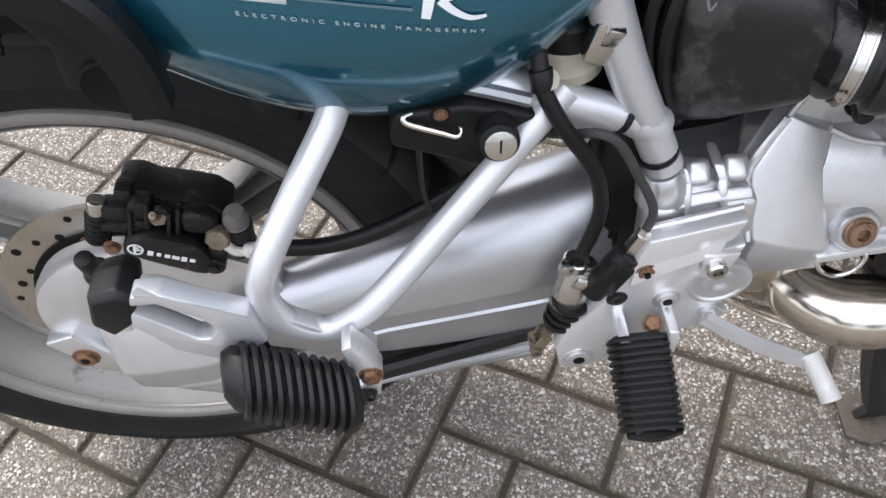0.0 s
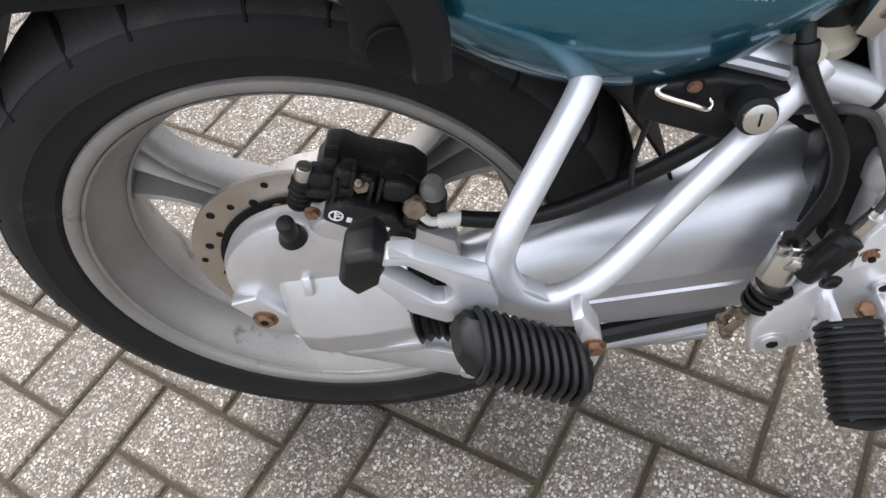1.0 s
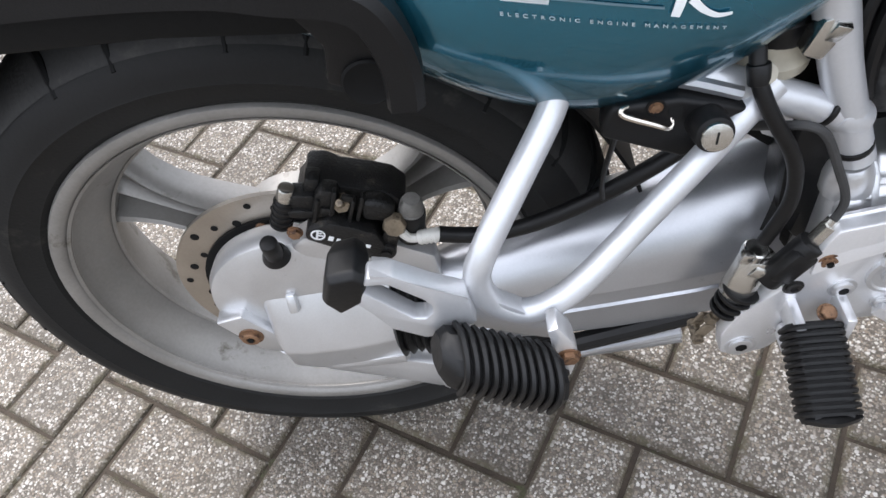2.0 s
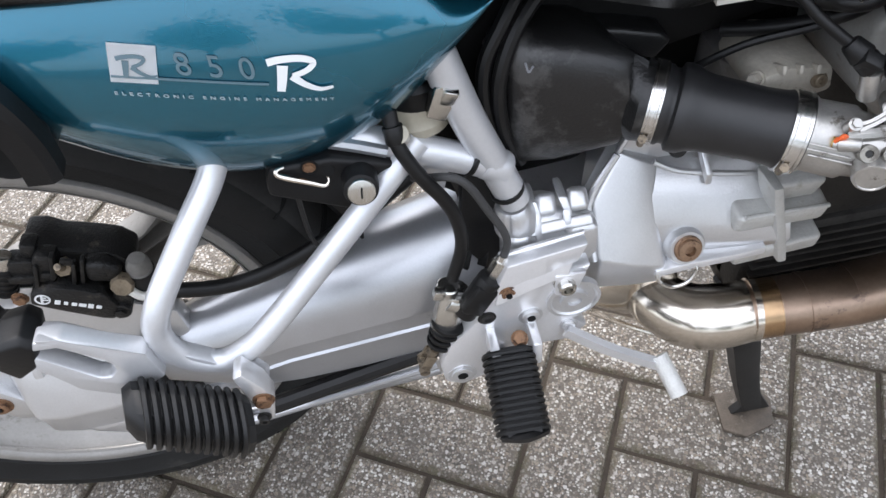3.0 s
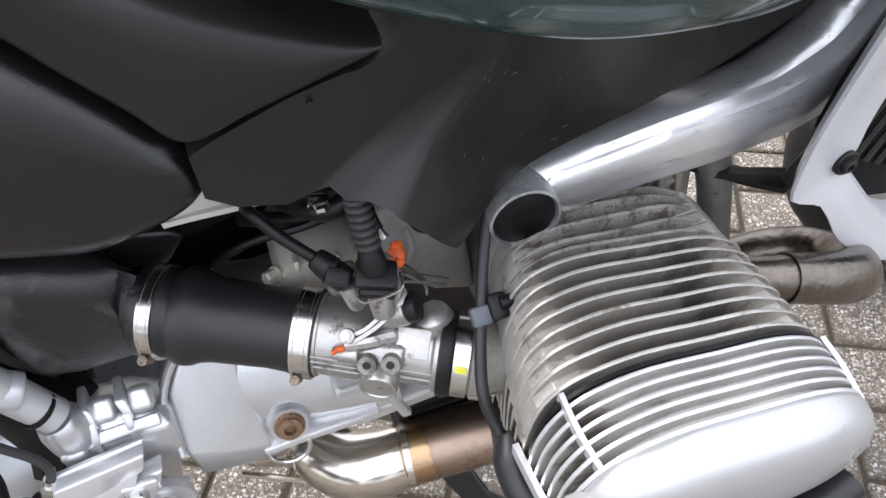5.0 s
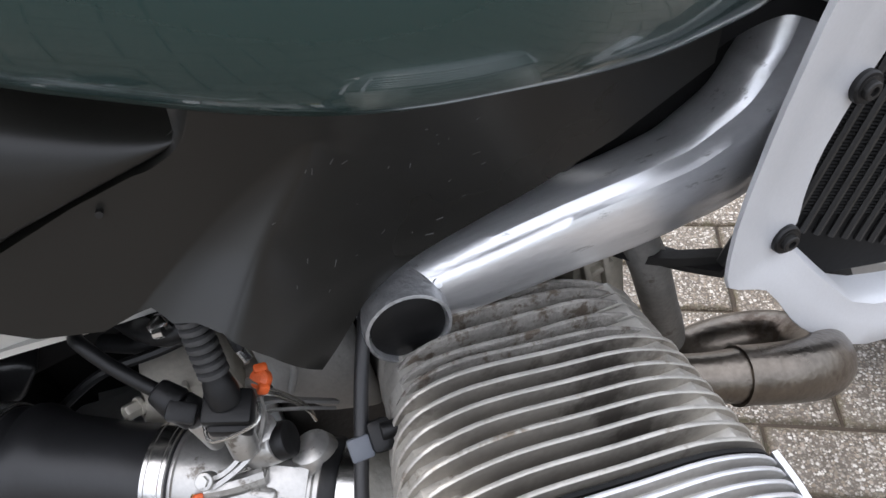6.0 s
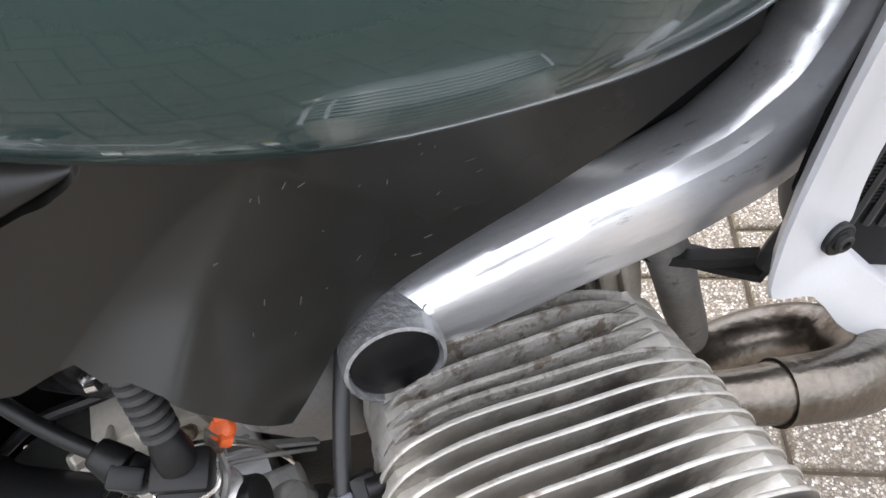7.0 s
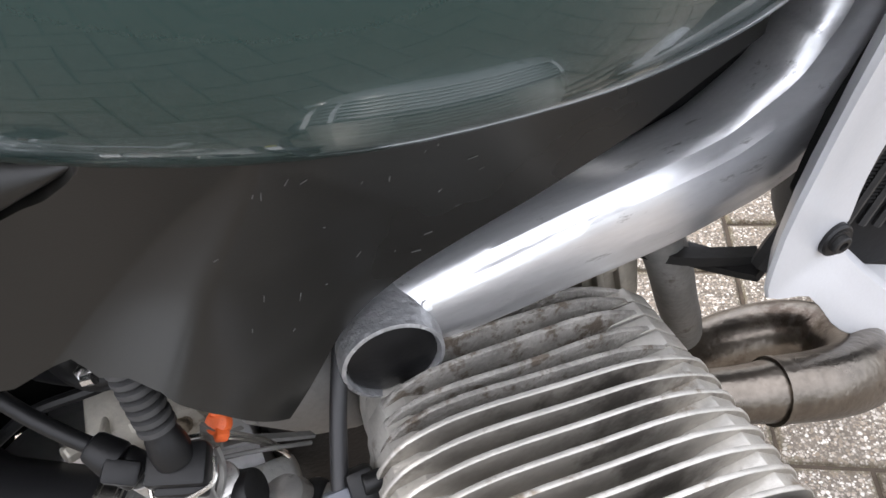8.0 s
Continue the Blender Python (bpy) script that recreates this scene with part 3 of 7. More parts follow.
def build_rider_peg():
    out = [(0.4485, 0.492), (0.480, 0.497), (0.514, 0.503), (0.507, 0.483), (0.488, 0.477), (0.488, 0.468), (0.518, 0.476), (0.510, 0.456), (0.505, 0.441), (0.527, 0.430), (0.520, 0.412), (0.508, 0.403), (0.521, 0.391), (0.505, 0.372), (0.474, 0.374), (0.446, 0.366), (0.428, 0.338), (0.404, 0.328), (0.388, 0.338), (0.385, 0.366), (0.396, 0.397), (0.424, 0.428)]
    plate = part("footrest_plate", prism(out, -0.176, -0.192, 0.0025), BRIGHT, bike, "bright silver rider footrest plate")
    # strip added over the plate, tilted up so its top mirrors bright sky
    flange = [[Vector((x0, -0.180 + d, z0)), Vector((x1, -0.1965 + d, z1))] for d in (0.0, 0.004) for x0, z0, x1, z1 in ((0.4480, 0.4935, 0.437, 0.449), (0.480, 0.4990, 0.470, 0.463), (0.5145, 0.5045, 0.4975, 0.473))]
    part("upper_flange", soften(loft([[flange[k][0], flange[k][1], flange[k + 3][1], flange[k + 3][0]] for k in range(3)]), 0.0012, 2, 30), BRIGHT, plate)
    part("round_recess", lathe([(0.0235, -0.004), (0.0235, 0.0025), (0.0205, 0.003), (0.0190, 0.0015), (0.0125, 0.0012), (0.0120, 0.0045), (0.0060, 0.0045), (0.0055, 0.002), (0, 0.002)], (0.505, -0.192, 0.436), seg=32), CAST, plate)
    bolt(plate, (0.496, -0.192, 0.463), 0.0075, 0.012, STEEL)
    part("lug", prism([(0.487, 0.474), (0.513, 0.474), (0.508, 0.458), (0.500, 0.446), (0.487, 0.450)], -0.190, -0.197, 0.002), BRIGHT, plate)
    bolt(plate, (0.449, -0.192, 0.459), 0.006, 0.003, RUST)
    bolt(plate, (0.430, -0.192, 0.430), 0.006, 0.003, IRON)
    bolt(plate, (0.468, -0.192, 0.422), 0.008, 0.004, CAST)
    bolt(plate, (0.404, -0.192, 0.348), 0.010, 0.003, CAST)
    bolt(plate, (0.503, -0.192, 0.398), 0.006, 0.004, CAST)
    for x, z, r in ((0.468, 0.422, 0.0040), (0.404, 0.348, 0.0052), (0.449, 0.459, 0.0028)):
        part("bolt_socket", cyl((x, -0.1940, z), (x, -0.1966 if r < 0.005 else -0.1956, z), r, seg=6), DARK, plate)
    part("footrest_yoke", join(box((0.432, -0.205, 0.402), (0.008, 0.03, 0.024), 0.002), box((0.468, -0.205, 0.402), (0.008, 0.03, 0.03), 0.002), box((0.438, -0.203, 0.372), (0.02, 0.022, 0.02), 0.004)), BRIGHT, plate)
    hexbolt(plate, (0.455, -0.206, 0.410), 0.006, 0.006, RUST, (0, -0.4, 1))
    root, tip = Vector((0.4435, -0.208, 0.400)), Vector((0.4420, -0.278, 0.372))
    d = (tip - root).normalized()
    side = Vector((1, 0, 0))
    side = (side - d * side.dot(d)).normalized()
    up = side.cross(d)
    if up.z < 0:
        up = -up
    sec = ((-0.021, 0.004), (-0.016, 0.014), (0.016, 0.014), (0.021, 0.004), (0.020, -0.012), (-0.020, -0.012))
    peg = part("rider_footrest", loft([[c + side * p * k + up * q * k for p, q in sec] for c, k in ((root, 0.88), (root + d * 0.004, 0.95), (tip - d * 0.006, 0.93), (tip, 0.84))]), PEGRUB, bike, "ribbed black rubber rider footrest")
    for k in range(13):
        c = root.lerp(tip, 0.06 + 0.072 * k)
        part("rib", sweep([c + side * -0.0215 + up * -0.004, c + side * -0.0205 + up * 0.008, c + side * -0.014 + up * 0.0155, c + up * 0.0165, c + side * 0.014 + up * 0.0155, c + side * 0.0205 + up * 0.008, c + side * 0.0215 + up * -0.004], lambda s: [(0.0021 * math.cos(t), 0.0024 * math.sin(t)) for t in (0, 1.05, 2.1, 3.14, 4.2, 5.25)], 3, d), PEGRUB, peg)
    part("end_lip", sweep([tip - d * 0.004 + side * -0.019 + up * 0.006, tip + up * 0.012, tip - d * 0.004 + side * 0.019 + up * 0.006], lambda s: [(-0.004, 0.003), (0.004, 0.003), (0.004, -0.003), (-0.004, -0.003)], 5), PEGRUB, peg)
    part("end_plate", box(tip + d * 0.001 - up * 0.007, (0.030, 0.003, 0.007), 0.001, (-22, 0, 0)), STEEL, peg)
    # brake pedal
    pedal = part("brake_pedal", sweep([(0.500, -0.196, 0.394), (0.535, -0.212, 0.376), (0.572, -0.224, 0.360), (0.582, -0.228, 0.357)], lambda s: [(-0.0035, 0.0055), (0.0035, 0.0055), (0.0035, -0.0055), (-0.0035, -0.0055)], 6), BRIGHT, bike, "silver brake pedal lever")
    part("pedal_tread", tube([(0.580, -0.221, 0.363), (0.585, -0.236, 0.354), (0.590, -0.254, 0.344)], 0.0080, 14), WHITEMETAL, pedal, "worn knurled pedal tread")


WHITEMETAL = mat("worn_light_alloy", (0.62, 0.62, 0.60), 0.55, 0.3, 0.14, 60, 700, 0.6)
GRIME = mat("grimy_brass_steel", (0.22, 0.18, 0.13), 0.5, 0.6, 0.3, 60, 400, 0.25, spots=(0.08, 0.065, 0.05), spot_scale=90, spot_at=0.55)
GREYCAP = mat("dirty_grey_rubber", (0.13, 0.125, 0.115), 0.55, 0, 0.25, 40, 300, 0.15, spots=(0.06, 0.056, 0.05), spot_scale=60, spot_at=0.58)


def build_frame():
    rear = part("rear_subframe", tube([(0.30, -0.135, 0.628), (0.345, -0.146, 0.612), (0.39, -0.15, 0.594), (0.435, -0.15, 0.572), (0.452, -0.150, 0.562)], 0.0120, 16), TUBES, bike, "silver tubular rear subframe")
    part("upright_tube", tube([(0.405, -0.145, 0.70), (0.418, -0.150, 0.655), (0.432, -0.150, 0.610), (0.447, -0.150, 0.570), (0.464, -0.152, 0.525)], 0.0128, 16), TUBES, rear)
    part("weld_sleeve", cyl((0.440, -0.150, 0.571), (0.458, -0.150, 0.558), 0.0135, bevel=0.003), TUBES, rear)
    for p, q in (((0.4295, -0.15, 0.5755), (0.4330, -0.15, 0.5735)), ((0.4575, -0.152, 0.5395), (0.4590, -0.152, 0.5355))):
        part("cable_tie", cyl(p, q, 0.0138, bevel=0.0008), RUBBER, rear, "black cable tie")
    part("gusset", prism([(0.388, 0.582), (0.418, 0.578), (0.410, 0.548), (0.396, 0.556)], -0.146, -0.150, 0.001), TUBES, rear)
    part("bracket", prism([(0.402, 0.628), (0.414, 0.622), (0.424, 0.640), (0.421, 0.652), (0.410, 0.650)], -0.150, -0.162, 0.001), STEEL, rear, "small plated bracket")
    part("bracket_fold", box((0.418, -0.161, 0.641), (0.010, 0.006, 0.016), 0.001, (20, 20, 0)), STEEL, rear)
    # helmet lock under the tail
    lock = part("helmet_lock", prism([(0.287, 0.600), (0.292, 0.612), (0.334, 0.612), (0.376, 0.598), (0.378, 0.583), (0.345, 0.562), (0.338, 0.562), (0.286, 0.588)], -0.150, -0.168, 0.004, segments=3), PLASTIC, bike, "black helmet lock with keyhole")
    part("shackle", tube([(0.3020, -0.1675, 0.6120), (0.2975, -0.1700, 0.6125), (0.2970, -0.1715, 0.6100), (0.3020, -0.1720, 0.6065), (0.3170, -0.1725, 0.5990), (0.3255, -0.1725, 0.5945), (0.3290, -0.1710, 0.5955), (0.3290, -0.1675, 0.5980)], lambda s: 0.0011 + 0.0010 * math.sin(math.pi * min(1.0, s * 1.1)), 8), CHROME, lock, "chrome wire shackle")
    part("barrel", cyl((0.350, -0.160, 0.590), (0.3505, -0.188, 0.598), 0.0130, 0.0122, bevel=0.002), PLASTIC, lock)
    part("lock_face", cyl((0.3505, -0.186, 0.5975), (0.3507, -0.1915, 0.5990), 0.0096, bevel=0.001), STEEL, lock, "worn keyhole disc")
    part("keyhole", box((0.3507, -0.19155, 0.59905), (0.0013, 0.0010, 0.0082), 0.0003, (-16, 8, 0)), DARK, lock)
    part("slot_hole", cyl((0.3305, -0.1680, 0.6040), (0.3305, -0.1690, 0.6043), 0.0046, seg=16), DARK, lock)
    part("bolt_recess", lathe([(0.0062, 0), (0.0062, 0.0008), (0.0050, 0.0009), (0.0046, 0.0003), (0, 0.0003)], (0.3185, -0.168, 0.6085), (0, -1, 0.1), 24), DARK, lock)
    hexbolt(lock, (0.3185, -0.1683, 0.6085), 0.0036, 0.0015, RUST)
    part("lock_strip", tube([(0.318, -0.154, 0.622), (0.345, -0.157, 0.614), (0.372, -0.160, 0.604)], 0.0048, 8), SILVER, lock)
    part("dangling_wire", tube([(0.302, -0.152, 0.588), (0.300, -0.14, 0.56), (0.296, -0.12, 0.50), (0.298, -0.11, 0.465)], 0.0022, 8), RUBBER, bike)
    # light front frame beam with its round plugged end
    def sec(s):
        h = 0.0205 + 0.0095 * min(1, s * 2.2) + 0.085 * max(0.0, min(s, 0.62) - 0.40)
        w = 0.021 + 0.005 * s
        e = 0.80 - 0.08 * min(1.0, 1.5 * s)
        q = max(0.0, min(1.0, (s - 0.28) / 0.30))
        roll = radians(-8) * q * q * (3 - 2 * q)
        out = []
        for k in range(40):
            t = 2 * math.pi * k / 40
            fade = min(1.0, 7 * s)
            g = 1 - 0.09 * fade * math.exp(-((math.degrees(t) - 50) / 8) ** 2) - 0.07 * fade * math.exp(-((math.degrees(t) - 340) / 8) ** 2)
            u, v = w * g * math.copysign(abs(math.cos(t)) ** e, math.cos(t)), h * g * math.copysign(abs(math.sin(t)) ** e, math.sin(t))
            out.append((u * math.cos(roll) - v * math.sin(roll), u * math.sin(roll) + v * math.cos(roll)))
        return out
    beam = part("front_frame_beam", sweep([(0.778, -0.188, 0.657), (0.825, -0.192, 0.665), (0.872, -0.193, 0.671), (0.924, -0.191, 0.673), (0.966, -0.186, 0.6765), (1.002, -0.181, 0.688), (1.030, -0.177, 0.714), (1.046, -0.173, 0.755), (1.062, -0.165, 0.83), (1.078, -0.15, 0.92)], sec, 9), BEAM, bike, "thick silver front frame beam")
    end = Vector((0.783, -0.190, 0.660))
    ax = Vector((-0.06, -1, 0.04)).normalized()
    part("beam_end", lathe([(0.0228, -0.03), (0.0228, 0.024), (0.0220, 0.0295), (0.0204, 0.0300), (0.0196, 0.026), (0, 0.026)], end, ax, 48), ENDCAST, beam, "rough cast beam end")
    part("end_plug", lathe([(0.0194, 0.020), (0.0192, 0.0272), (0.0178, 0.0280), (0, 0.0284)], end, ax, 40), RUBBER, beam, "round black rubber end plug")
    part("cable_strap", sweep([(0.905, -0.172, 0.708), (0.945, -0.176, 0.728), (0.972, -0.184, 0.752), (0.990, -0.200, 0.768), (1.008, -0.207, 0.764), (1.026, -0.206, 0.752), (1.050, -0.195, 0.736)], lambda s: [(-0.0020, 0.0056), (0.0020, 0.0056), (0.0024, 0.0), (0.0020, -0.0056), (-0.0020, -0.0056)], 6), RUBBER, beam, "black rubber strap over the beam")
    part("weld_bump", lathe([(0.0034, -0.004), (0.0032, 0.0006), (0.0024, 0.0014), (0, 0.0018)], (0.802, -0.208, 0.674), (0.1, -0.8, 0.6), 20), BEAM, beam)


def build_gearbox():
    # ribbed rear neck, faceted middle shell, bell housing
    box_ = part("gearbox", prism([(0.456, 0.435), (0.462, 0.470), (0.478, 0.476), (0.522, 0.478), (0.560, 0.490), (0.640, 0.520), (0.700, 0.520), (0.700, 0.41), (0.612, 0.39), (0.535, 0.388)], -0.03, -0.110, 0.008, segments=2), CAST, bike, "silver cast gearbox housing")
    left = [(0.552, -0.095, 0.540), (0.558, -0.128, 0.532), (0.5335, -0.143, 0.4945), (0.5330, -0.174, 0.4540), (0.5340, -0.170, 0.4130), (0.540, -0.12, 0.385)]
    right = [(0.590, -0.095, 0.525), (0.588, -0.132, 0.516), (0.584, -0.147, 0.490), (0.591, -0.177, 0.4340), (0.594, -0.171, 0.4060), (0.590, -0.12, 0.380)]
    L, R = [Vector(p) for p in left], [Vector(p) for p in right]
    rim = 0.012
    rows = [[p + Vector((-0.006, rim, -0.001)) for p in L], [p for p in L], [p.lerp(q, 0.5) + Vector((0, -0.0015, 0)) for p, q in zip(L, R)], R, [q + Vector((0.007, rim, 0.0)) for q in R]]
    part("shell", soften(loft(rows), 0.0022, 2, 14), CAST, box_, "", 30)
    part("shell_rib", tube([L[1] + Vector((-0.004, -0.001, 0)), L[2] + Vector((-0.005, -0.001, 0)), L[3] + Vector((-0.005, 0.002, 0))], 0.0032, 8), CAST, box_)
    neck = part("neck", soften(loft([[Vector((x, y, z)) for y, z in ((-0.09, 0.470 + e), (-0.122, 0.492 + e), (-0.150, 0.505 + e), (-0.166, 0.492), (-0.171, 0.455), (-0.15, 0.430), (-0.09, 0.43))] for x, e in ((0.452, -0.004), (0.470, 0.0), (0.500, 0.0), (0.532, -0.012))]), 0.005, 2, 25), CAST, box_)
    # cast pockets and ribs on the neck
    for x in (0.4785, 0.5035):
        part("rib", soften(loft([[Vector((x + s * 0.0036 + dx, y, z)) for s, y, z in ((-1, -0.128, 0.518), (1, -0.128, 0.518), (1, -0.150, 0.516), (-1, -0.150, 0.516))] for dx in (0.0,)] + [[Vector((x + s * 0.0030 + 0.004, y, z)) for s, y, z in ((-1, -0.150, 0.500), (1, -0.150, 0.500), (1, -0.160, 0.504), (-1, -0.160, 0.504))]]), 0.0015, 2, 30), CAST, box_)
        part("rib", soften(loft([[Vector((x + s * 0.0036 + 0.002, -0.157, z)) for s, z in ((-1, 0.509), (1, 0.509), (1, 0.503), (-1, 0.503))], [Vector((x + s * 0.0026 + 0.002, y, z)) for s, y, z in ((-1, -0.167, 0.495), (1, -0.167, 0.495), (1, -0.171, 0.484), (-1, -0.171, 0.484))]]), 0.0012, 2, 30), CAST, box_)
    for x in (0.4905, 0.5170):
        part("lug", box((x, -0.147, 0.508), (0.017, 0.020, 0.013), 0.005, (38, 4, 0), 3), CAST, box_)
    part("ledge", box((0.492, -0.162, 0.4965), (0.068, 0.010, 0.005), 0.0022, (40, -3, 0)), CAST, box_)
    part("rear_boss", box((0.464, -0.158, 0.486), (0.020, 0.022, 0.030), 0.006, (20, 0, 0), 3), CAST, box_)
    part("tube_socket", lathe([(0.0185, -0.012), (0.0170, 0.004), (0.0145, 0.012), (0.0130, 0.014)], (0.4640, -0.151, 0.507), (-0.14, 0, 1), 32), CAST, box_)
    # bell housing, widening towards the engine
    prof = [(-0.06, 0.530), (-0.118, 0.526), (-0.138, 0.514), (-0.152, 0.496), (-0.164, 0.474), (-0.170, 0.454), (-0.168, 0.434), (-0.152, 0.418), (-0.06, 0.405)]
    clutch = part("clutch_housing", loft([[Vector((x, y + 0.0075 - 0.0175 * k, z - 0.002 - 0.014 * k + max(0.0, 0.47 - z) * 0.55 * k)) for y, z in prof] for x, k in ((0.582, 0), (0.62, 0.33), (0.66, 0.68), (0.700, 1.0))]), CAST, bike, "silver clutch housing", 60)
    part("upper_flange", prism([(0.556, 0.530), (0.566, 0.548), (0.583, 0.558), (0.605, 0.556), (0.640, 0.556), (0.700, 0.560), (0.700, 0.50), (0.58, 0.50)], -0.09, -0.124, 0.003), CAST, clutch)
    part("flange_edge", tube([(0.585, -0.133, 0.520), (0.602, -0.137, 0.511), (0.622, -0.140, 0.506), (0.650, -0.143, 0.501), (0.690, -0.146, 0.496)], 0.0026, 8), CAST, clutch)
    part("flange_rim", tube([(0.556, -0.126, 0.531), (0.567, -0.124, 0.549), (0.583, -0.123, 0.559), (0.606, -0.123, 0.557)], 0.0026, 8), CAST, clutch)
    bolt(clutch, (0.604, -0.124, 0.532), 0.0075, 0.008, IRON, (0, -1, 0.7))
    part("rib", soften(loft([[Vector((0.6245 + s * 0.0030, -0.126, z)) for s, z in ((-1, 0.536), (1, 0.536), (1, 0.526), (-1, 0.526))], [Vector((0.6285 + s * 0.0028, y, z)) for s, y, z in ((-1, -0.149, 0.510), (1, -0.149, 0.510), (1, -0.150, 0.499), (-1, -0.150, 0.499))]]), 0.0012, 2, 30), CAST, clutch)
    part("plug_boss", lathe([(0.0190, -0.03), (0.0172, -0.002), (0.0150, 0.001), (0.012, 0.001)], (0.6095, -0.1740, 0.4515), (0, -1, 0.42), 32), CAST, clutch)
    plug = part("filler_plug", lathe([(0.0122, -0.002), (0.0122, 0.003), (0.0114, 0.004), (0.0100, 0.004), (0.0095, 0.0070), (0.0050, 0.0074), (0.0046, 0.003), (0, 0.003)], (0.6095, -0.1740, 0.4515), (0, -1, 0.42), 28), PLUGBR, clutch, "rusty oil filler plug")
    part("lower_flange", soften(loft([[Vector((x, y, z)) for y, z in ((-0.12, zt), (ye, zt), (ye, zt - 0.009), (-0.12, zt - 0.012))] for x, zt, ye in ((0.584, 0.430, -0.178), (0.614, 0.436, -0.180), (0.655, 0.438, -0.181), (0.680, 0.442, -0.182))]), 0.002, 2, 30), BRIGHT, clutch)
    part("wire_loop", tube([(0.586, -0.175, 0.428), (0.588, -0.180, 0.418), (0.600, -0.183, 0.411), (0.613, -0.183, 0.414), (0.620, -0.181, 0.426), (0.618, -0.176, 0.434)], 0.0019, 8), CLAMP, clutch)
    part("mount_bar", box((0.689, -0.161, 0.470), (0.080, 0.030, 0.021), 0.005, (12, 1, 0), 3), BLOCKAL, clutch, "rough cast mounting bar")
    part("mount_bar", box((0.698, -0.159, 0.4245), (0.078, 0.030, 0.021), 0.004, (12, -5, 0), 3), BLOCKAL, clutch, "rough cast mounting bar")
    part("mount_web", soften(loft([[Vector((x + d, y, z)) for d, y in ((-0.0055, -0.150), (0.0055, -0.150), (0.0045, -0.180), (-0.0045, -0.180))] for x, z in ((0.672, 0.512), (0.680, 0.486), (0.692, 0.450), (0.703, 0.412))]), 0.0025, 2, 30), BLOCKAL, clutch)
    part("mount_post", box((0.696, -0.156, 0.4985), (0.044, 0.030, 0.026), 0.004, (16, 2, 0), 3), BLOCKAL, clutch)
    part("mount_edge", tube([(0.654, -0.176, 0.479), (0.690, -0.177, 0.4795), (0.726, -0.177, 0.478)], 0.0022, 8), BLOCKAL, clutch)
    bolt(clutch, (0.6015, -0.136, 0.5345), 0.0062, 0.004, IRON, (0, -1, 0.7))
    return box_


def build_engine():
    eng = part("engine_block", prism([(0.70, 0.28), (0.70, 0.53), (0.73, 0.60), (0.80, 0.62), (0.90, 0.625), (0.945, 0.60), (0.955, 0.48), (0.93, 0.34), (0.88, 0.28)], 0.12, -0.125, 0.02, segments=3), SHADE_CAST, bike, "cast engine crankcase, coloured near-black for shade")
    part("upper_cover", prism([(0.702, 0.652), (0.716, 0.661), (0.736, 0.658), (0.751, 0.641), (0.762, 0.604), (0.768, 0.552), (0.735, 0.565), (0.706, 0.598)], -0.08, -0.178, 0.010, segments=3), ENGINE, eng)
    part("cover_rib", tube([(0.716, -0.180, 0.603), (0.722, -0.181, 0.622), (0.719, -0.180, 0.640)], 0.0022, 8), ENGINE, eng)
    part("rear_cover", soften(loft([[Vector((x, y, z)) for y, z in ((-0.03, 0.585), (-0.09, 0.580), (-0.120, 0.562), (-0.125, 0.52), (-0.03, 0.52))] for x in (0.645, 0.665, 0.70)]), 0.005, 2, 25), ENGINE, eng)
    part("starter_cover", prism([(0.634, 0.602), (0.640, 0.616), (0.656, 0.620), (0.690, 0.614), (0.694, 0.594), (0.662, 0.586), (0.640, 0.592)], -0.100, -0.166, 0.004, segments=2), BEIGE, eng, "stained beige starter cover")
    for k in range(3):
        part("cover_rib", box((0.650 + 0.013 * k, -0.160, 0.617 - 0.002 * k), (0.004, 0.020, 0.007), 0.0015, (-25, 0, 0)), BEIGE, eng)
    hexbolt(eng, (0.637, -0.160, 0.611), 0.0046, 0.010, BEIGE, (-0.8, -0.5, 0.3))
    bolt(eng, (0.680, -0.166, 0.606), 0.0045, 0.005, GRIME, (0, -1, 0.3))
    part("loom_cable", tube([(0.590, -0.130, 0.600), (0.625, -0.150, 0.634), (0.665, -0.164, 0.650), (0.700, -0.160, 0.655)], 0.0030, 8), RUBBER, eng)
    for x in (0.652, 0.672, 0.690):
        part("rib", box((x, -0.104, 0.576), (0.005, 0.040, 0.012), 0.002, (-18, 0, 8)), ENGINE, eng)
    part("breather_plug", lathe([(0.0125, -0.006), (0.0125, 0.001), (0.0112, 0.002), (0.0105, 0.0008), (0, 0.0008)], (0.7345, -0.1785, 0.6440), (-0.12, -1, 0.25), 26), RUBBER, eng, "round black rubber plug")
    part("sump", prism([(0.70, 0.40), (0.70, 0.300), (0.72, 0.285), (0.90, 0.285), (0.92, 0.31), (0.92, 0.40)], 0.12, -0.132, 0.008), SHADE_CAST, eng, "black finned sump")
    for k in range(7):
        part("sump_fin", box((0.81, -0.134, 0.312 + 0.0125 * k), (0.20, 0.010, 0.004), 0.001), SHADE_CAST, eng)
    part("cylinder_barrel", lathe([(0.070, 0.10), (0.070, 0.235), (0, 0.235)], (0.835, 0, 0.555), seg=48), OLDALU, eng)
    part("front_post", prism([(0.898, 0.632), (0.924, 0.630), (0.936, 0.605), (0.940, 0.570), (0.928, 0.548), (0.900, 0.560)], -0.12, -0.172, 0.004), BEIGE, eng)
    for x, z in ((0.908, 0.600), (0.923, 0.592)):
        part("rib", box((x, -0.173, z), (0.005, 0.010, 0.062), 0.002, (0, -10, 0)), BEIGE, eng)
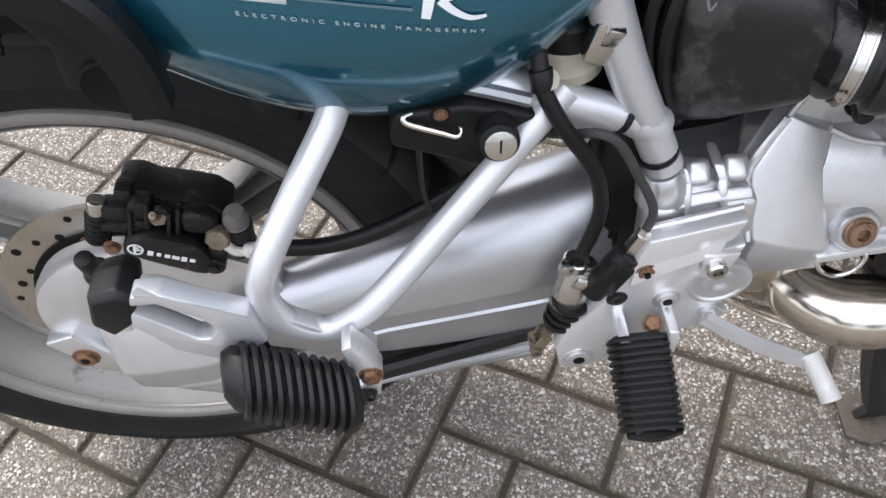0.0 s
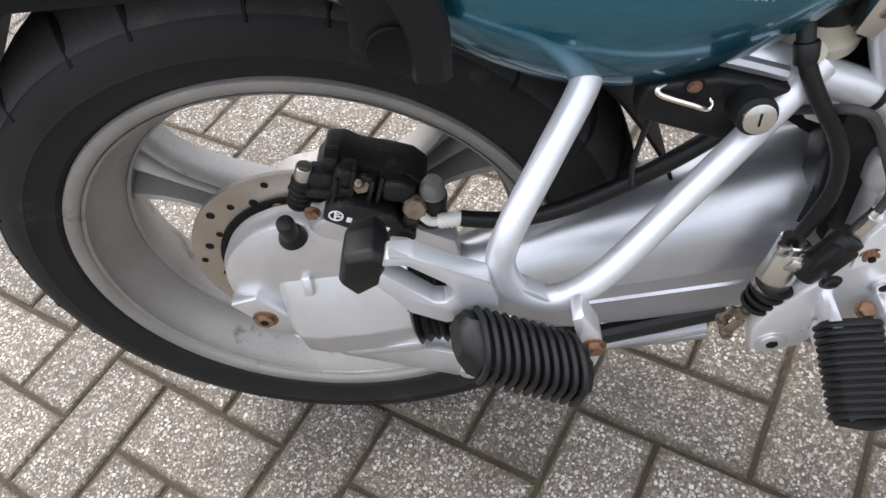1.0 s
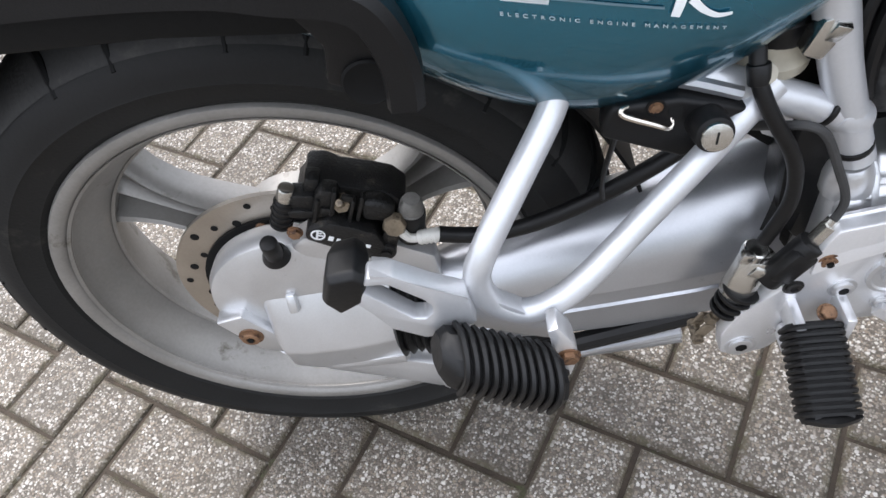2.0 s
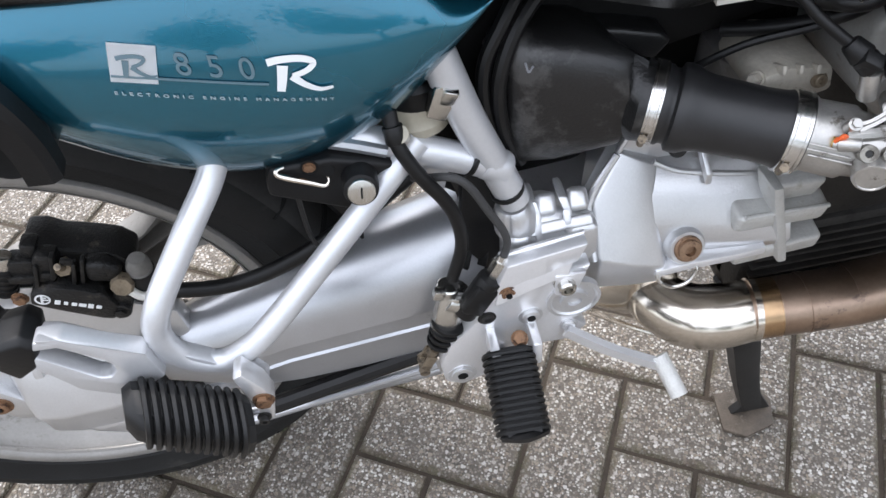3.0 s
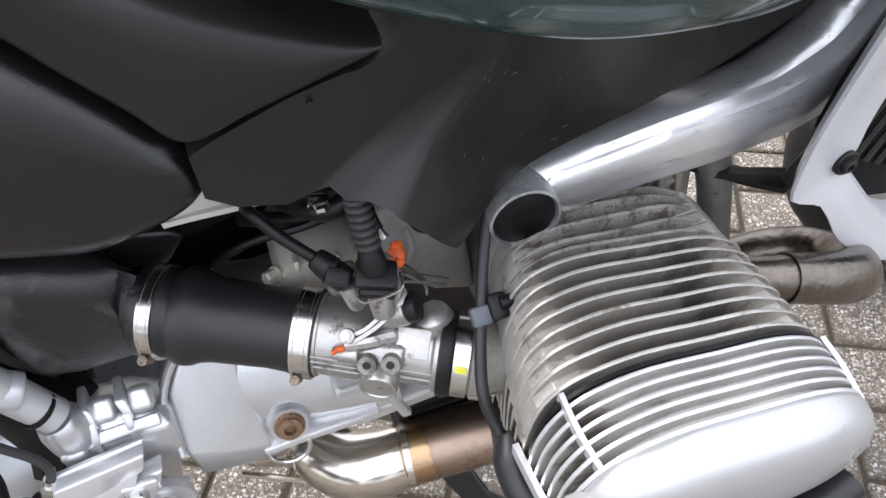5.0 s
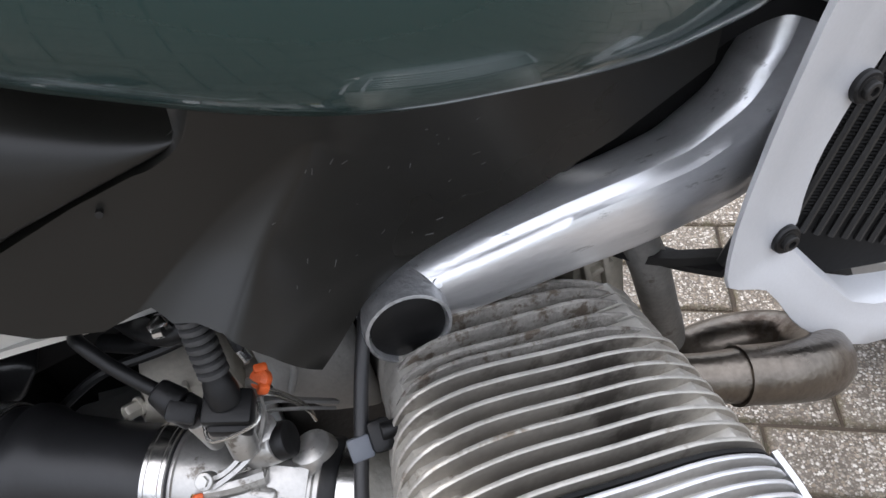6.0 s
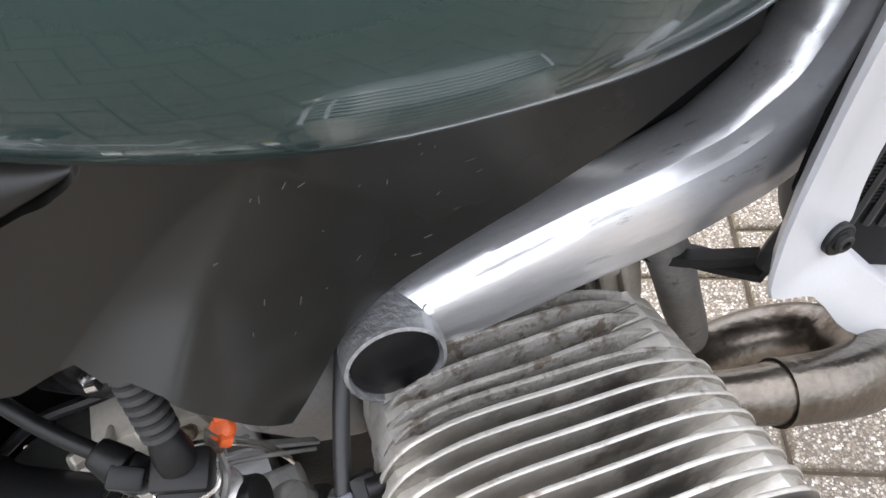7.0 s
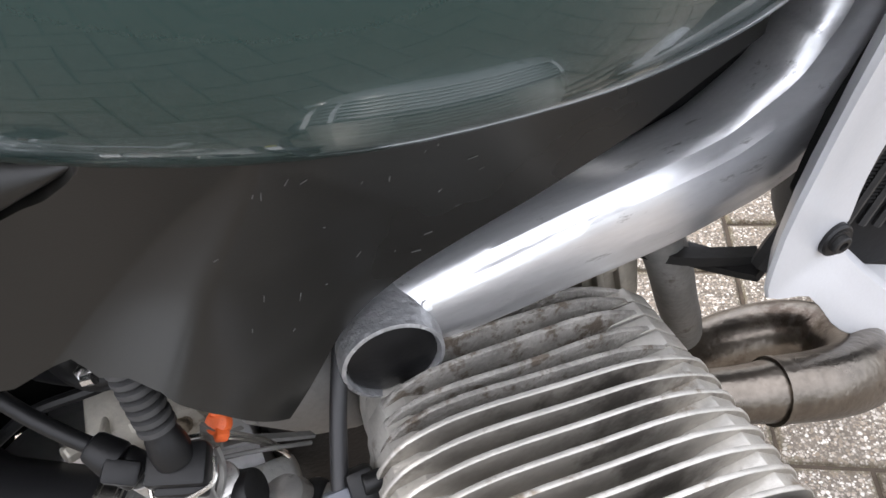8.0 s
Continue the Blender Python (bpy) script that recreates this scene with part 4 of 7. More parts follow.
    part("cross_web", box((0.916, -0.173, 0.606), (0.020, 0.007, 0.005), 0.0015, (0, -16, 0)), BEIGE, eng)
    # cylinder fins, one plate after another outwards
    def outline(grow=0.0, tip=0.0):
        o = [(0.737, 0.555), (0.738, 0.600), (0.744, 0.632), (0.755, 0.648), (0.772, 0.655), (0.800, 0.656), (0.840, 0.648), (0.878, 0.640), (0.905, 0.626), (0.918, 0.612), (0.924, 0.590), (0.926, 0.545), (0.918, 0.505), (0.895, 0.480), (0.850, 0.472), (0.790, 0.476), (0.752, 0.496), (0.740, 0.520)]
        c = (0.835, 0.565)
        return [(c[0] + (x - c[0]) * (1 - grow), c[1] + (z - c[1]) * (1 - grow)) for x, z in o]

    def draw(y, x):
        return 0.024 * max(0.0, min(1.0, (y + 0.31) / 0.10)) * max(0.0, (0.80 - x) / 0.063)

    def fin(y, grow=0.0, t=0.0032, wave=0.0, core=0.72):
        ring = [Vector(p) for p in smooth_path([(x, 0, z) for x, z in outline(grow)] + [(outline(grow)[0][0], 0, outline(grow)[0][1])], 3)][:-1]
        ring = [Vector((p.x + draw(y, p.x), 0, p.z)) for p in ring]
        c = Vector((0.835, 0, 0.565))
        loops = []
        for k, dy in ((core, 0.0015), (0.985, 0.0011), (0.9985, 0.0009), (0.9985, -0.0009), (0.985, -0.0011), (core, -0.0015)):
            loops.append([c + (p - c) * k + Vector((0, y + dy * t / 0.0032 + wave * math.sin(24 * p.x + 90 * y) * (k > 0.9), 0)) for p in ring])
        return loft(loops, cap=True)

    head = part("cylinder_head", join(fin(-0.262, 0.22, 0.09, 0, 0.97), fin(-0.2, 0.28, 0.06, 0, 0.97)), OLDALU, bike, "weathered finned aluminium cylinder head")
    y = -0.2019
    k = 0
    while y > -0.322:
        part("fin", fin(y, 0.04 if y > -0.245 else 0.0, 0.0034, 0.0034 if y > -0.24 else 0.0), HEAD if y < -0.245 else CRUST, head)
        g = 0.04 if y > -0.245 else 0.0
        ring = [Vector(p) for p in smooth_path([(x, 0, z) for x, z in outline(g)] + [(outline(g)[0][0], 0, outline(g)[0][1])], 3)][:-1]
        ring = [Vector((p.x + draw(y, p.x), 0, p.z)) for p in ring]
        c0 = Vector((0.835, 0, 0.565))
        wv = 0.0034 if y > -0.24 else 0.0
        # paler strip on outer fins: polished edge plus sky light put into colour
        part("worn_lit_edge", loft([[c0 + (p - c0) * s + Vector((0, y + dy + wv * math.sin(24 * p.x + 90 * y), 0)) for p in ring] for s, dy in ((0.996, 0.0012), (1.000, 0.0010), (1.001, 0.0006), (1.001, -0.0008), (0.9985, -0.0012), (0.994, -0.0013))], cap=False), EDGEAL if y < -0.245 else CRUST, head)
        y -= 0.0098
        k += 1
    # cast webs between the fins at the rear and front edges
    for k in range(12):
        y = -0.2019 - 0.0098 * k
        part("fin_web", prism([(x + draw(y, x), z) for x, z in ((0.7380, 0.597), (0.7395, 0.615), (0.7448, 0.6325), (0.7550, 0.6425), (0.7700, 0.6445), (0.7900, 0.636), (0.7900, 0.597))], y - 0.0006, y - 0.0092, 0.0004), EDGEAL, head)
        part("fin_web", prism([(0.868, 0.618), (0.8860, 0.6250), (0.9035, 0.6245), (0.9165, 0.6110), (0.9220, 0.592), (0.868, 0.592)], y - 0.0006, y - 0.0092, 0.0004), EDGEAL, head)
    part("gasket", fin(-0.3255, 0.004, 0.0040), RUBBER, head, "black rubber cover gasket")

    def cap(k=1.0, lift=0.0):
        o = [(0.7365, 0.594), (0.740, 0.620), (0.748, 0.638), (0.759, 0.649), (0.775, 0.655), (0.800, 0.656), (0.840, 0.648), (0.878, 0.640), (0.905, 0.626), (0.918, 0.612), (0.923, 0.595), (0.918, 0.575), (0.895, 0.563), (0.855, 0.560), (0.805, 0.566), (0.770, 0.574), (0.748, 0.582)]
        c = Vector((0.832, 0, 0.606))
        ring = smooth_path([(x, 0, z) for x, z in (*o, o[0])], 3)[:-1]
        return [c + (p - c) * k + Vector((0, lift, 0)) for p in ring]

    # core and flanks are coloured darker than the edges, as shade between ribs
    cover = part("valve_cover", loft([cap(0.84, -0.322), cap(0.84, -0.366)]), RIBGAP, bike, "silver ribbed valve cover")
    for k in range(6):
        y = -0.3290 - 0.0067 * k
        s = 1.0 - 0.005 * k
        part("rib", loft([cap(s - 0.17, y + 0.0017), cap(s - 0.010, y + 0.0011), cap(s - 0.010, y - 0.0011), cap(s - 0.17, y - 0.0017)]), RIBGAP, cover, "", 25)
        part("rib_edge", loft([cap(s - 0.012, y + 0.0012), cap(s - 0.003, y + 0.0011), cap(s, y + 0.0007), cap(s, y - 0.0007), cap(s - 0.003, y - 0.0011), cap(s - 0.012, y - 0.0012)], cap=False), BRIGHT, cover, "", 25)
    part("dome", loft([cap(0.950, -0.3625), cap(0.970, -0.3650), cap(0.970, -0.3675), cap(0.956, -0.3735), cap(0.915, -0.3795), cap(0.83, -0.3845), cap(0.66, -0.3885), cap(0.40, -0.3908), cap(0.10, -0.3915)]), COVERAL, cover, "", 60)
    part("front_rib", sweep([(0.9195, -0.3255, 0.612), (0.9180, -0.345, 0.611), (0.9140, -0.366, 0.609)], lambda s: [(-0.0016, 0.0030), (0.0016, 0.0030), (0.0016, -0.006), (-0.0016, -0.006)], 5), BRIGHT, cover)
    part("cross_rib", sweep([(0.7545, -0.322, 0.648), (0.7545, -0.343, 0.645), (0.7575, -0.365, 0.640)], lambda s: [(-0.0014, 0.0012), (0.0014, 0.0012), (0.0014, -0.006), (-0.0014, -0.006)], 5), BRIGHT, cover)
    part("edge_rib", sweep([(0.7350, -0.316, 0.5935), (0.7355, -0.335, 0.5940), (0.7370, -0.356, 0.5950), (0.745, -0.366, 0.5930)], lambda s: [(-0.0018, 0.004), (0.0018, 0.004), (0.0018, -0.006), (-0.0018, -0.006)], 5), BRIGHT, cover)
    for pos, ax, mt in (((0.7462, -0.3735, 0.6195), Vector((-0.50, -0.80, 0.36)), GRIME), ((0.8985, -0.3815, 0.6080), Vector((0.55, -0.8, 0.25)), STEEL)):
        pos, ax = Vector(pos), ax.normalized()
        part("screw_recess", lathe([(0.0150, -0.003), (0.0142, 0.0010), (0.0125, 0.0012), (0.0112, -0.0008), (0.0108, -0.001), (0, -0.001)], pos, ax, 32), COVERAL, cover)
        part("recess_floor", lathe([(0.0110, 0.0), (0.0102, 0.0016), (0.0095, 0.0006), (0, 0.0006)], pos, ax, 28), OLDALU, cover)
        hexbolt(cover, pos + ax * 0.0004, 0.0056, 0.0030, mt, tuple(ax))
    # black guard along the cover's foot
    guard = part("cylinder_guard", sweep([(0.737, -0.302, 0.584), (0.7335, -0.318, 0.573), (0.736, -0.338, 0.565), (0.744, -0.358, 0.559), (0.762, -0.374, 0.556), (0.790, -0.384, 0.553), (0.830, -0.389, 0.548), (0.88, -0.390, 0.540), (0.92, -0.386, 0.545)], lambda s: [(0.0105 * math.cos(t) * min(1.0, 0.55 + 5 * s), 0.0118 * math.sin(t) * min(1.0, 0.55 + 5 * s)) for t in [2 * math.pi * k / 14 for k in range(14)]], 7), HOSERUB, bike, "black rubber cylinder guard")
    part("guard_bracket", prism([(0.738, 0.556), (0.752, 0.520), (0.79, 0.498), (0.87, 0.486), (0.90, 0.50), (0.84, 0.53), (0.78, 0.552)], -0.330, -0.372, 0.006), CAST, guard)
    bolt(guard, (0.757, -0.372, 0.532), 0.010, 0.005, CAST)
    part("stay_plate", prism([(0.742, 0.535), (0.760, 0.535), (0.764, 0.470), (0.748, 0.470)], -0.255, -0.275, 0.003), IRON, eng)
    part("stud", join(cyl((0.738, -0.235, 0.522), (0.752, -0.240, 0.518), 0.006, bevel=0.001), cyl((0.752, -0.240, 0.518), (0.77, -0.245, 0.514), 0.008, bevel=0.002)), STEEL, eng)


def build_exhaust():
    ex = part("exhaust_header", tube([(0.905, -0.250, 0.590), (0.935, -0.258, 0.583), (0.958, -0.262, 0.577)], lambda s: 0.0135 + 0.0032 * s * s, 20), HEADER, bike, "weathered exhaust header")
    part("joint_ring", tube([(0.955, -0.2615, 0.5777), (0.9585, -0.2622, 0.5768)], 0.0178, 24), HEADER, ex)
    part("bend", tube([(0.958, -0.262, 0.577), (0.99, -0.266, 0.567), (1.02, -0.262, 0.552), (1.043, -0.245, 0.533), (1.052, -0.222, 0.515), (1.040, -0.198, 0.503), (1.01, -0.182, 0.490), (0.98, -0.172, 0.465), (0.945, -0.172, 0.41), (0.89, -0.184, 0.350), (0.84, -0.186, 0.345)], lambda s: 0.0170 + 0.0035 * min(1.0, 4 * s), 24), HEADER, ex, "dull bent exhaust pipe")
    part("pipe", tube([(0.86, -0.186, 0.356), (0.80, -0.184, 0.343), (0.74, -0.176, 0.333), (0.695, -0.170, 0.327)], 0.0300, 32), TITAN, ex, "heat-browned exhaust pipe")
    part("heat_band", tube([(0.722, -0.1738, 0.3308), (0.703, -0.171, 0.3280)], 0.0304, 32), STRAW, ex, "straw-brown heat-tinted band")
    part("clamp_seam", tube([(0.752, -0.1775, 0.335), (0.746, -0.177, 0.334)], 0.0307, 32), TITAN, ex)
    part("sleeve", tube([(0.855, -0.187, 0.356), (0.790, -0.182, 0.341)], 0.0312, 32), TITAN, ex)
    part("seam", tube([(0.703, -0.171, 0.328), (0.697, -0.170, 0.3275)], 0.0318, 32), CHROME, ex)
    part("elbow", tube([(0.700, -0.170, 0.328), (0.672, -0.166, 0.320), (0.645, -0.155, 0.314), (0.622, -0.130, 0.314), (0.610, -0.09, 0.318), (0.605, -0.03, 0.320)], lambda s: 0.0300 + 0.004 * math.sin(math.pi * min(1, s * 1.5)), 32), CHROME, ex, "polished exhaust elbow")
    part("collector", prism([(0.540, 0.350), (0.60, 0.372), (0.645, 0.345), (0.640, 0.295), (0.59, 0.285), (0.55, 0.315)], -0.06, -0.128, 0.012, segments=3), CHROME, ex, "straw-tinted exhaust collector")
    part("weld_edge", tube([(0.545, -0.130, 0.320), (0.60, -0.142, 0.285), (0.66, -0.168, 0.276), (0.70, -0.172, 0.284)], 0.003, 8), CHROME, ex)
    part("frame_strut", tube([(0.932, -0.182, 0.640), (0.944, -0.184, 0.610), (0.962, -0.178, 0.560), (0.984, -0.168, 0.500), (1.000, -0.155, 0.42)], 0.0125, 18), STRUTG, bike, "grey front engine strut")
    stand = part("centre_stand", sweep([(0.715, -0.115, 0.30), (0.748, -0.120, 0.19), (0.772, -0.122, 0.10), (0.796, -0.126, 0.022)], lambda s: [(u * (1.15 - 0.35 * s), v * (1.15 - 0.35 * s)) for u, v in ((-0.013, 0.016), (-0.004, 0.017), (-0.003, 0.0135), (0.003, 0.0135), (0.004, 0.017), (0.013, 0.016), (0.016, 0.010), (0.016, -0.010), (0.013, -0.016), (-0.013, -0.016), (-0.016, -0.010), (-0.016, 0.010))], 6, (1, 0, 0)), IRON, bike, "black steel centre stand leg")
    part("foot", prism([(0.752, -0.152), (0.760, -0.098), (0.822, -0.098), (0.834, -0.122), (0.820, -0.158), (0.778, -0.168)], 0.0, 0.008, 0.003, "z"), WORNFOOT, stand, "brown worn steel foot")
    part("foot_web", prism([(0.770, 0.008), (0.800, 0.055), (0.826, 0.008)], -0.122, -0.134, 0.002), IRON, stand)
    part("far_leg", sweep([(0.715, 0.115, 0.30), (0.748, 0.140, 0.19), (0.796, 0.170, 0.022)], lambda s: [(-0.014, 0.016), (0.014, 0.016), (0.014, -0.016), (-0.014, -0.016)], 6, (1, 0, 0)), IRON, stand)
    part("far_foot", prism([(0.752, 0.145), (0.760, 0.195), (0.822, 0.195), (0.834, 0.16), (0.820, 0.145)], 0.0, 0.008, 0.003, "z"), IRON, stand)


def build_intake():
    a = Vector((0.5573, -0.155, 0.6047))
    d = Vector((0.886, -0.453, -0.103)).normalized()
    n = Vector((-0.185, -0.548, 0.816))
    n = (n - d * n.dot(d)).normalized()
    w = d.cross(n)

    def at(h, u=0.0, v=0.0):
        """A place h along the hose, u out of it and v below it."""
        return a + d * h + n * u + w * v

    rings = []
    for x, cy, cz, ry, rz, e in ((0.449, -0.090, 0.604, 0.020, 0.040, 0.7), (0.455, -0.094, 0.603, 0.040, 0.054, 0.62), (0.470, -0.100, 0.602, 0.048, 0.060, 0.58), (0.492, -0.105, 0.603, 0.050, 0.057, 0.55), (0.512, -0.112, 0.605, 0.048, 0.052, 0.58), (0.532, -0.124, 0.606, 0.043, 0.044, 0.68)):
        rings.append([Vector((x - 0.25 * ry * math.cos(t) * (x - 0.449) / 0.1, cy + ry * math.copysign(abs(math.cos(t)) ** e, math.cos(t)), cz + rz * math.copysign(abs(math.sin(t)) ** e, math.sin(t)))) for t in [2 * math.pi * k / 32 for k in range(32)]])
    for h, r in ((-0.004, 0.0295), (0.008, 0.0275)):
        rings.append([a + d * h + Vector((0, 1, 0)).cross(d).normalized() * r * math.sin(t) * -1 + d.cross(Vector((0, 1, 0)).cross(d).normalized()) * r * math.cos(t) * -1 for t in [2 * math.pi * k / 32 for k in range(32)]])
    air = part("air_box", loft(rings), BOXPL, bike, "black plastic air box with a scuffed face", 60)
    part("lid", prism([(0.450, 0.648), (0.470, 0.656), (0.508, 0.651), (0.549, 0.643), (0.580, 0.634), (0.588, 0.626), (0.572, 0.606), (0.530, 0.592), (0.460, 0.600)], 0.0, -0.121, 0.004, segments=3), BOXPL, air)
    part("air_box_body", prism([(0.44, 0.585), (0.45, 0.690), (0.60, 0.690), (0.68, 0.65), (0.66, 0.60), (0.52, 0.575)], 0.08, -0.078, 0.015, segments=3), PLASTIC, air)
    for pts in ([(0.480, -0.115, 0.690), (0.462, -0.128, 0.668), (0.4485, -0.134, 0.645), (0.4455, -0.137, 0.620), (0.4505, -0.136, 0.590), (0.466, -0.126, 0.545)], [(0.489, -0.120, 0.682), (0.470, -0.131, 0.663), (0.4585, -0.139, 0.640), (0.4555, -0.141, 0.615), (0.460, -0.139, 0.583), (0.474, -0.131, 0.546)]):
        part("rubber_seal", tube(pts, 0.0056, 10), RUBBER, air)
    part("scuff_mark", tube([(0.472, -0.1505, 0.650), (0.474, -0.1515, 0.643), (0.477, -0.1515, 0.647)], 0.0008, 6), GREYPL, air)
    hose = part("intake_hose", lathe([(0.0272, -0.001), (0.0285, 0.003), (0.0285, 0.014), (0.0268, 0.016), (0.0268, 0.019), (0.0310, 0.021), (0.0316, 0.025), (0.0308, 0.030), (0.0284, 0.035), (0.0270, 0.042), (0.0255, 0.078), (0.0262, 0.090), (0.0272, 0.094), (0.0272, 0.107), (0.024, 0.108)], a, d, 48), HOSERUB, bike, "black rubber intake hose", 50)

    def clamp(h, r, wd, tail=1):
        c = part("hose_clamp", lathe([(r, 0), (r + 0.0014, 0.0005), (r + 0.0014, wd - 0.0005), (r, wd)], at(h), d, 48), CLAMP, hose, "bright steel hose clamp")
        for k in (0.22, 0.78):
            part("edge_bead", lathe([(r + 0.0012, wd * k - 0.0004), (r + 0.0018, wd * k), (r + 0.0012, wd * k + 0.0004)], at(h), d, 40), CLAMP, hose)
        low = at(h + wd / 2, 0.008, r + 0.002)
        part("clamp_screw", join(cyl(low - d * 0.002 - n * 0.008, low - d * 0.002 + n * 0.003, 0.0026, seg=10), cyl(low + n * 0.003 - d * 0.002, low + n * 0.0055 - d * 0.002, 0.0034, seg=6)), GRIME, hose)
    clamp(0.0015, 0.0288, 0.0098)
    clamp(0.0940, 0.0274, 0.0125)
    th = part("throttle_body", lathe([(0.024, 0.103), (0.0262, 0.1070), (0.0262, 0.1090), (0.0246, 0.1095), (0.0250, 0.134), (0.0225, 0.138), (0.0215, 0.146), (0.0222, 0.150), (0.0236, 0.152), (0.0236, 0.1545), (0.0222, 0.155), (0.0222, 0.178), (0.0250, 0.180), (0.0250, 0.184)], a, d, 48), THROTTLE, bike, "grimy alloy throttle body", 40)
    for k, v in enumerate((0.0128, 0.0158, 0.0188)):
        u = math.sqrt(max(0.0, 0.0255 ** 2 - v * v))
        part("flute", box(at(0.119 + 0.002 * k, u, v), (0.028, 0.003, 0.0012), 0.0004, (-30, 7, -27)), THROTTLE, th)
    for v in (0.0135, 0.0175):
        u = math.sqrt(0.0228 ** 2 - v * v)
        part("flute", box(at(0.168, u, v), (0.026, 0.003, 0.0012), 0.0004, (-30, 7, -27)), THROTTLE, th)
    part("label_plate", box(at(0.1665, 0.0222, -0.003), (0.020, 0.0012, 0.018), 0.0008, (-56, 6, -27)), THROTTLE, th)
    part("rubber_ring", lathe([(0.0235, 0.1815), (0.0272, 0.183), (0.0278, 0.188), (0.0262, 0.191), (0.023, 0.192)], a, d, 40), RUBBER, th)
    part("front_clamp", lathe([(0.0235, 0.191), (0.0262, 0.1915), (0.0262, 0.2010), (0.0235, 0.2015)], a, d, 40), CLAMP, th)
    part("port_stub", lathe([(0.0235, 0.2015), (0.0250, 0.204), (0.0240, 0.212), (0.0210, 0.222), (0.0210, 0.240)], a, d, 32), OLDALU, th)
    part("yellow_dab", box(at(0.1965, 0.0250, 0.0085), (0.007, 0.0014, 0.0042), 0.0004, (-50, 6, -27)), YELLOW, th)
    # posts, cap and web on the front
    for h, v in ((0.1420, 0.0135), (0.1556, 0.0112)):
        part("screw_post", lathe([(0.0062, -0.020), (0.0058, -0.003), (0.0056, 0), (0.0026, 0), (0.0024, -0.003), (0, -0.003)], at(h, 0.0292, v), n + w * 0.35, 24), OLDALU, th)
        part("post_screw", lathe([(0.0021, -0.003), (0.0021, -0.0010), (0, -0.0010)], at(h, 0.0292, v), n + w * 0.35, 12), IRON, th)
    part("post_web", join(box(at(0.149, 0.018, 0.006), (0.028, 0.014, 0.016), 0.004, (-45, 6, -27), 3), tube([at(0.128, 0.024, 0.003), at(0.142, 0.026, -0.001), at(0.154, 0.022, -0.006)], 0.005, 10)), THROTTLE, th)
    part("side_cap", lathe([(0.0108, -0.020), (0.0118, -0.012), (0.0118, -0.002), (0.0112, 0), (0.0100, 0.0003), (0.0095, -0.0006), (0, -0.0006)], at(0.1495, 0.0205, 0.0265), n * 0.55 + w * 0.85, 36), THROTTLE, th, "round grey alloy cap")
    part("adjuster", join(cyl(at(0.124, 0.0225, 0.009), at(0.137, 0.0265, 0.008), 0.0050, bevel=0.001), cyl(at(0.121, 0.022, 0.0095), at(0.1245, 0.0228, 0.009), 0.0040, bevel=0.0006)), THROTTLE, th)
    part("brass_tip", cyl(at(0.1205, 0.0225, 0.0085), at(0.1225, 0.0228, 0.0085), 0.0036, seg=14), BRASS, th)
    part("seal_dab", join(box(at(0.1248, 0.0285, 0.0062), (0.0052, 0.0030, 0.0052), 0.0012, (20, 25, 10)), box(at(0.1215, 0.0272, 0.0085), (0.0026, 0.0026, 0.0040), 0.0008, (10, 0, 20))), ORANGE, th, "orange seal paint dab")
    # lever arc from the shaft end up to the injector
    for off in (0.0, 0.0042):
        part("lever_arm", sweep([at(0.1285 + off, 0.0305, -0.002 + off * 0.6), at(0.1375 + off, 0.0325, -0.0065), at(0.1455 + off, 0.0350, -0.0150), at(0.1500 + off, 0.0380, -0.0240), at(0.1520 + off, 0.0420, -0.0350), at(0.1490 + off, 0.0450, -0.0440)], lambda s: [(-0.0011, 0.0010), (0.0011, 0.0010), (0.0011, -0.0010), (-0.0011, -0.0010)], 6, n), THROTTLE, th, "curved steel throttle lever")
    part("lever_pivot", join(cyl(at(0.1285, 0.024, -0.002), at(0.1285, 0.0345, -0.002), 0.0046, bevel=0.001), cyl(at(0.1285, 0.0345, -0.002), at(0.1285, 0.0372, -0.002), 0.0030, seg=6)), THROTTLE, th)
    part("cross_shaft", join(cyl(at(0.146, 0.020, -0.018), at(0.161, 0.0265, -0.024), 0.0105, bevel=0.002), cyl(at(0.150, 0.020, -0.024), at(0.152, 0.034, -0.030), 0.0085, bevel=0.002)), THROTTLE, th)
    part("shaft_seal", cyl(at(0.1600, 0.0250, -0.0232), at(0.1668, 0.0270, -0.0258), 0.0100, 0.0095, bevel=0.0015), RUBBER, th)
    part("idle_dome", lathe([(0.0125, -0.022), (0.0125, -0.006), (0.0105, 0.0), (0.006, 0.003), (0, 0.0035)], at(0.1745, 0.0180, -0.0220), (n * 0.75 - d * 0.35 - w * 0.55), 28), THROTTLE, th)
    # injector with corrugated sleeve
    up = (at(0.131, 0.083, -0.074) - at(0.143, 0.055, -0.038)).normalized()
    q = at(0.1425, 0.0535, -0.0375)
    inj = part("injector_plug", join(box(q, (0.023, 0.017, 0.012), 0.002, (18, 8, -18)), box(q - up * 0.0065 + n * 0.002, (0.020, 0.014, 0.008), 0.0015, (18, 8, -18)), lathe([(0.0078, 0.004), (0.0080, 0.010), (0.0070, 0.016), (0.0058, 0.020), (0.0056, 0.070)], q, up, 22)), RUBBER, bike, "black injector connector with corrugated sleeve")
    part("injector_body", cyl(q - up * 0.010, q - up * 0.026, 0.0078, 0.0068, bevel=0.001), THROTTLE, inj)
    for k in range(11):
        part("sleeve_ring", lathe([(0.0052, -0.0022), (0.0074, -0.0011), (0.0074, 0.0011), (0.0052, 0.0022)], q + up * (0.0215 + 0.0046 * k), up, 20), GREYRUB, inj)
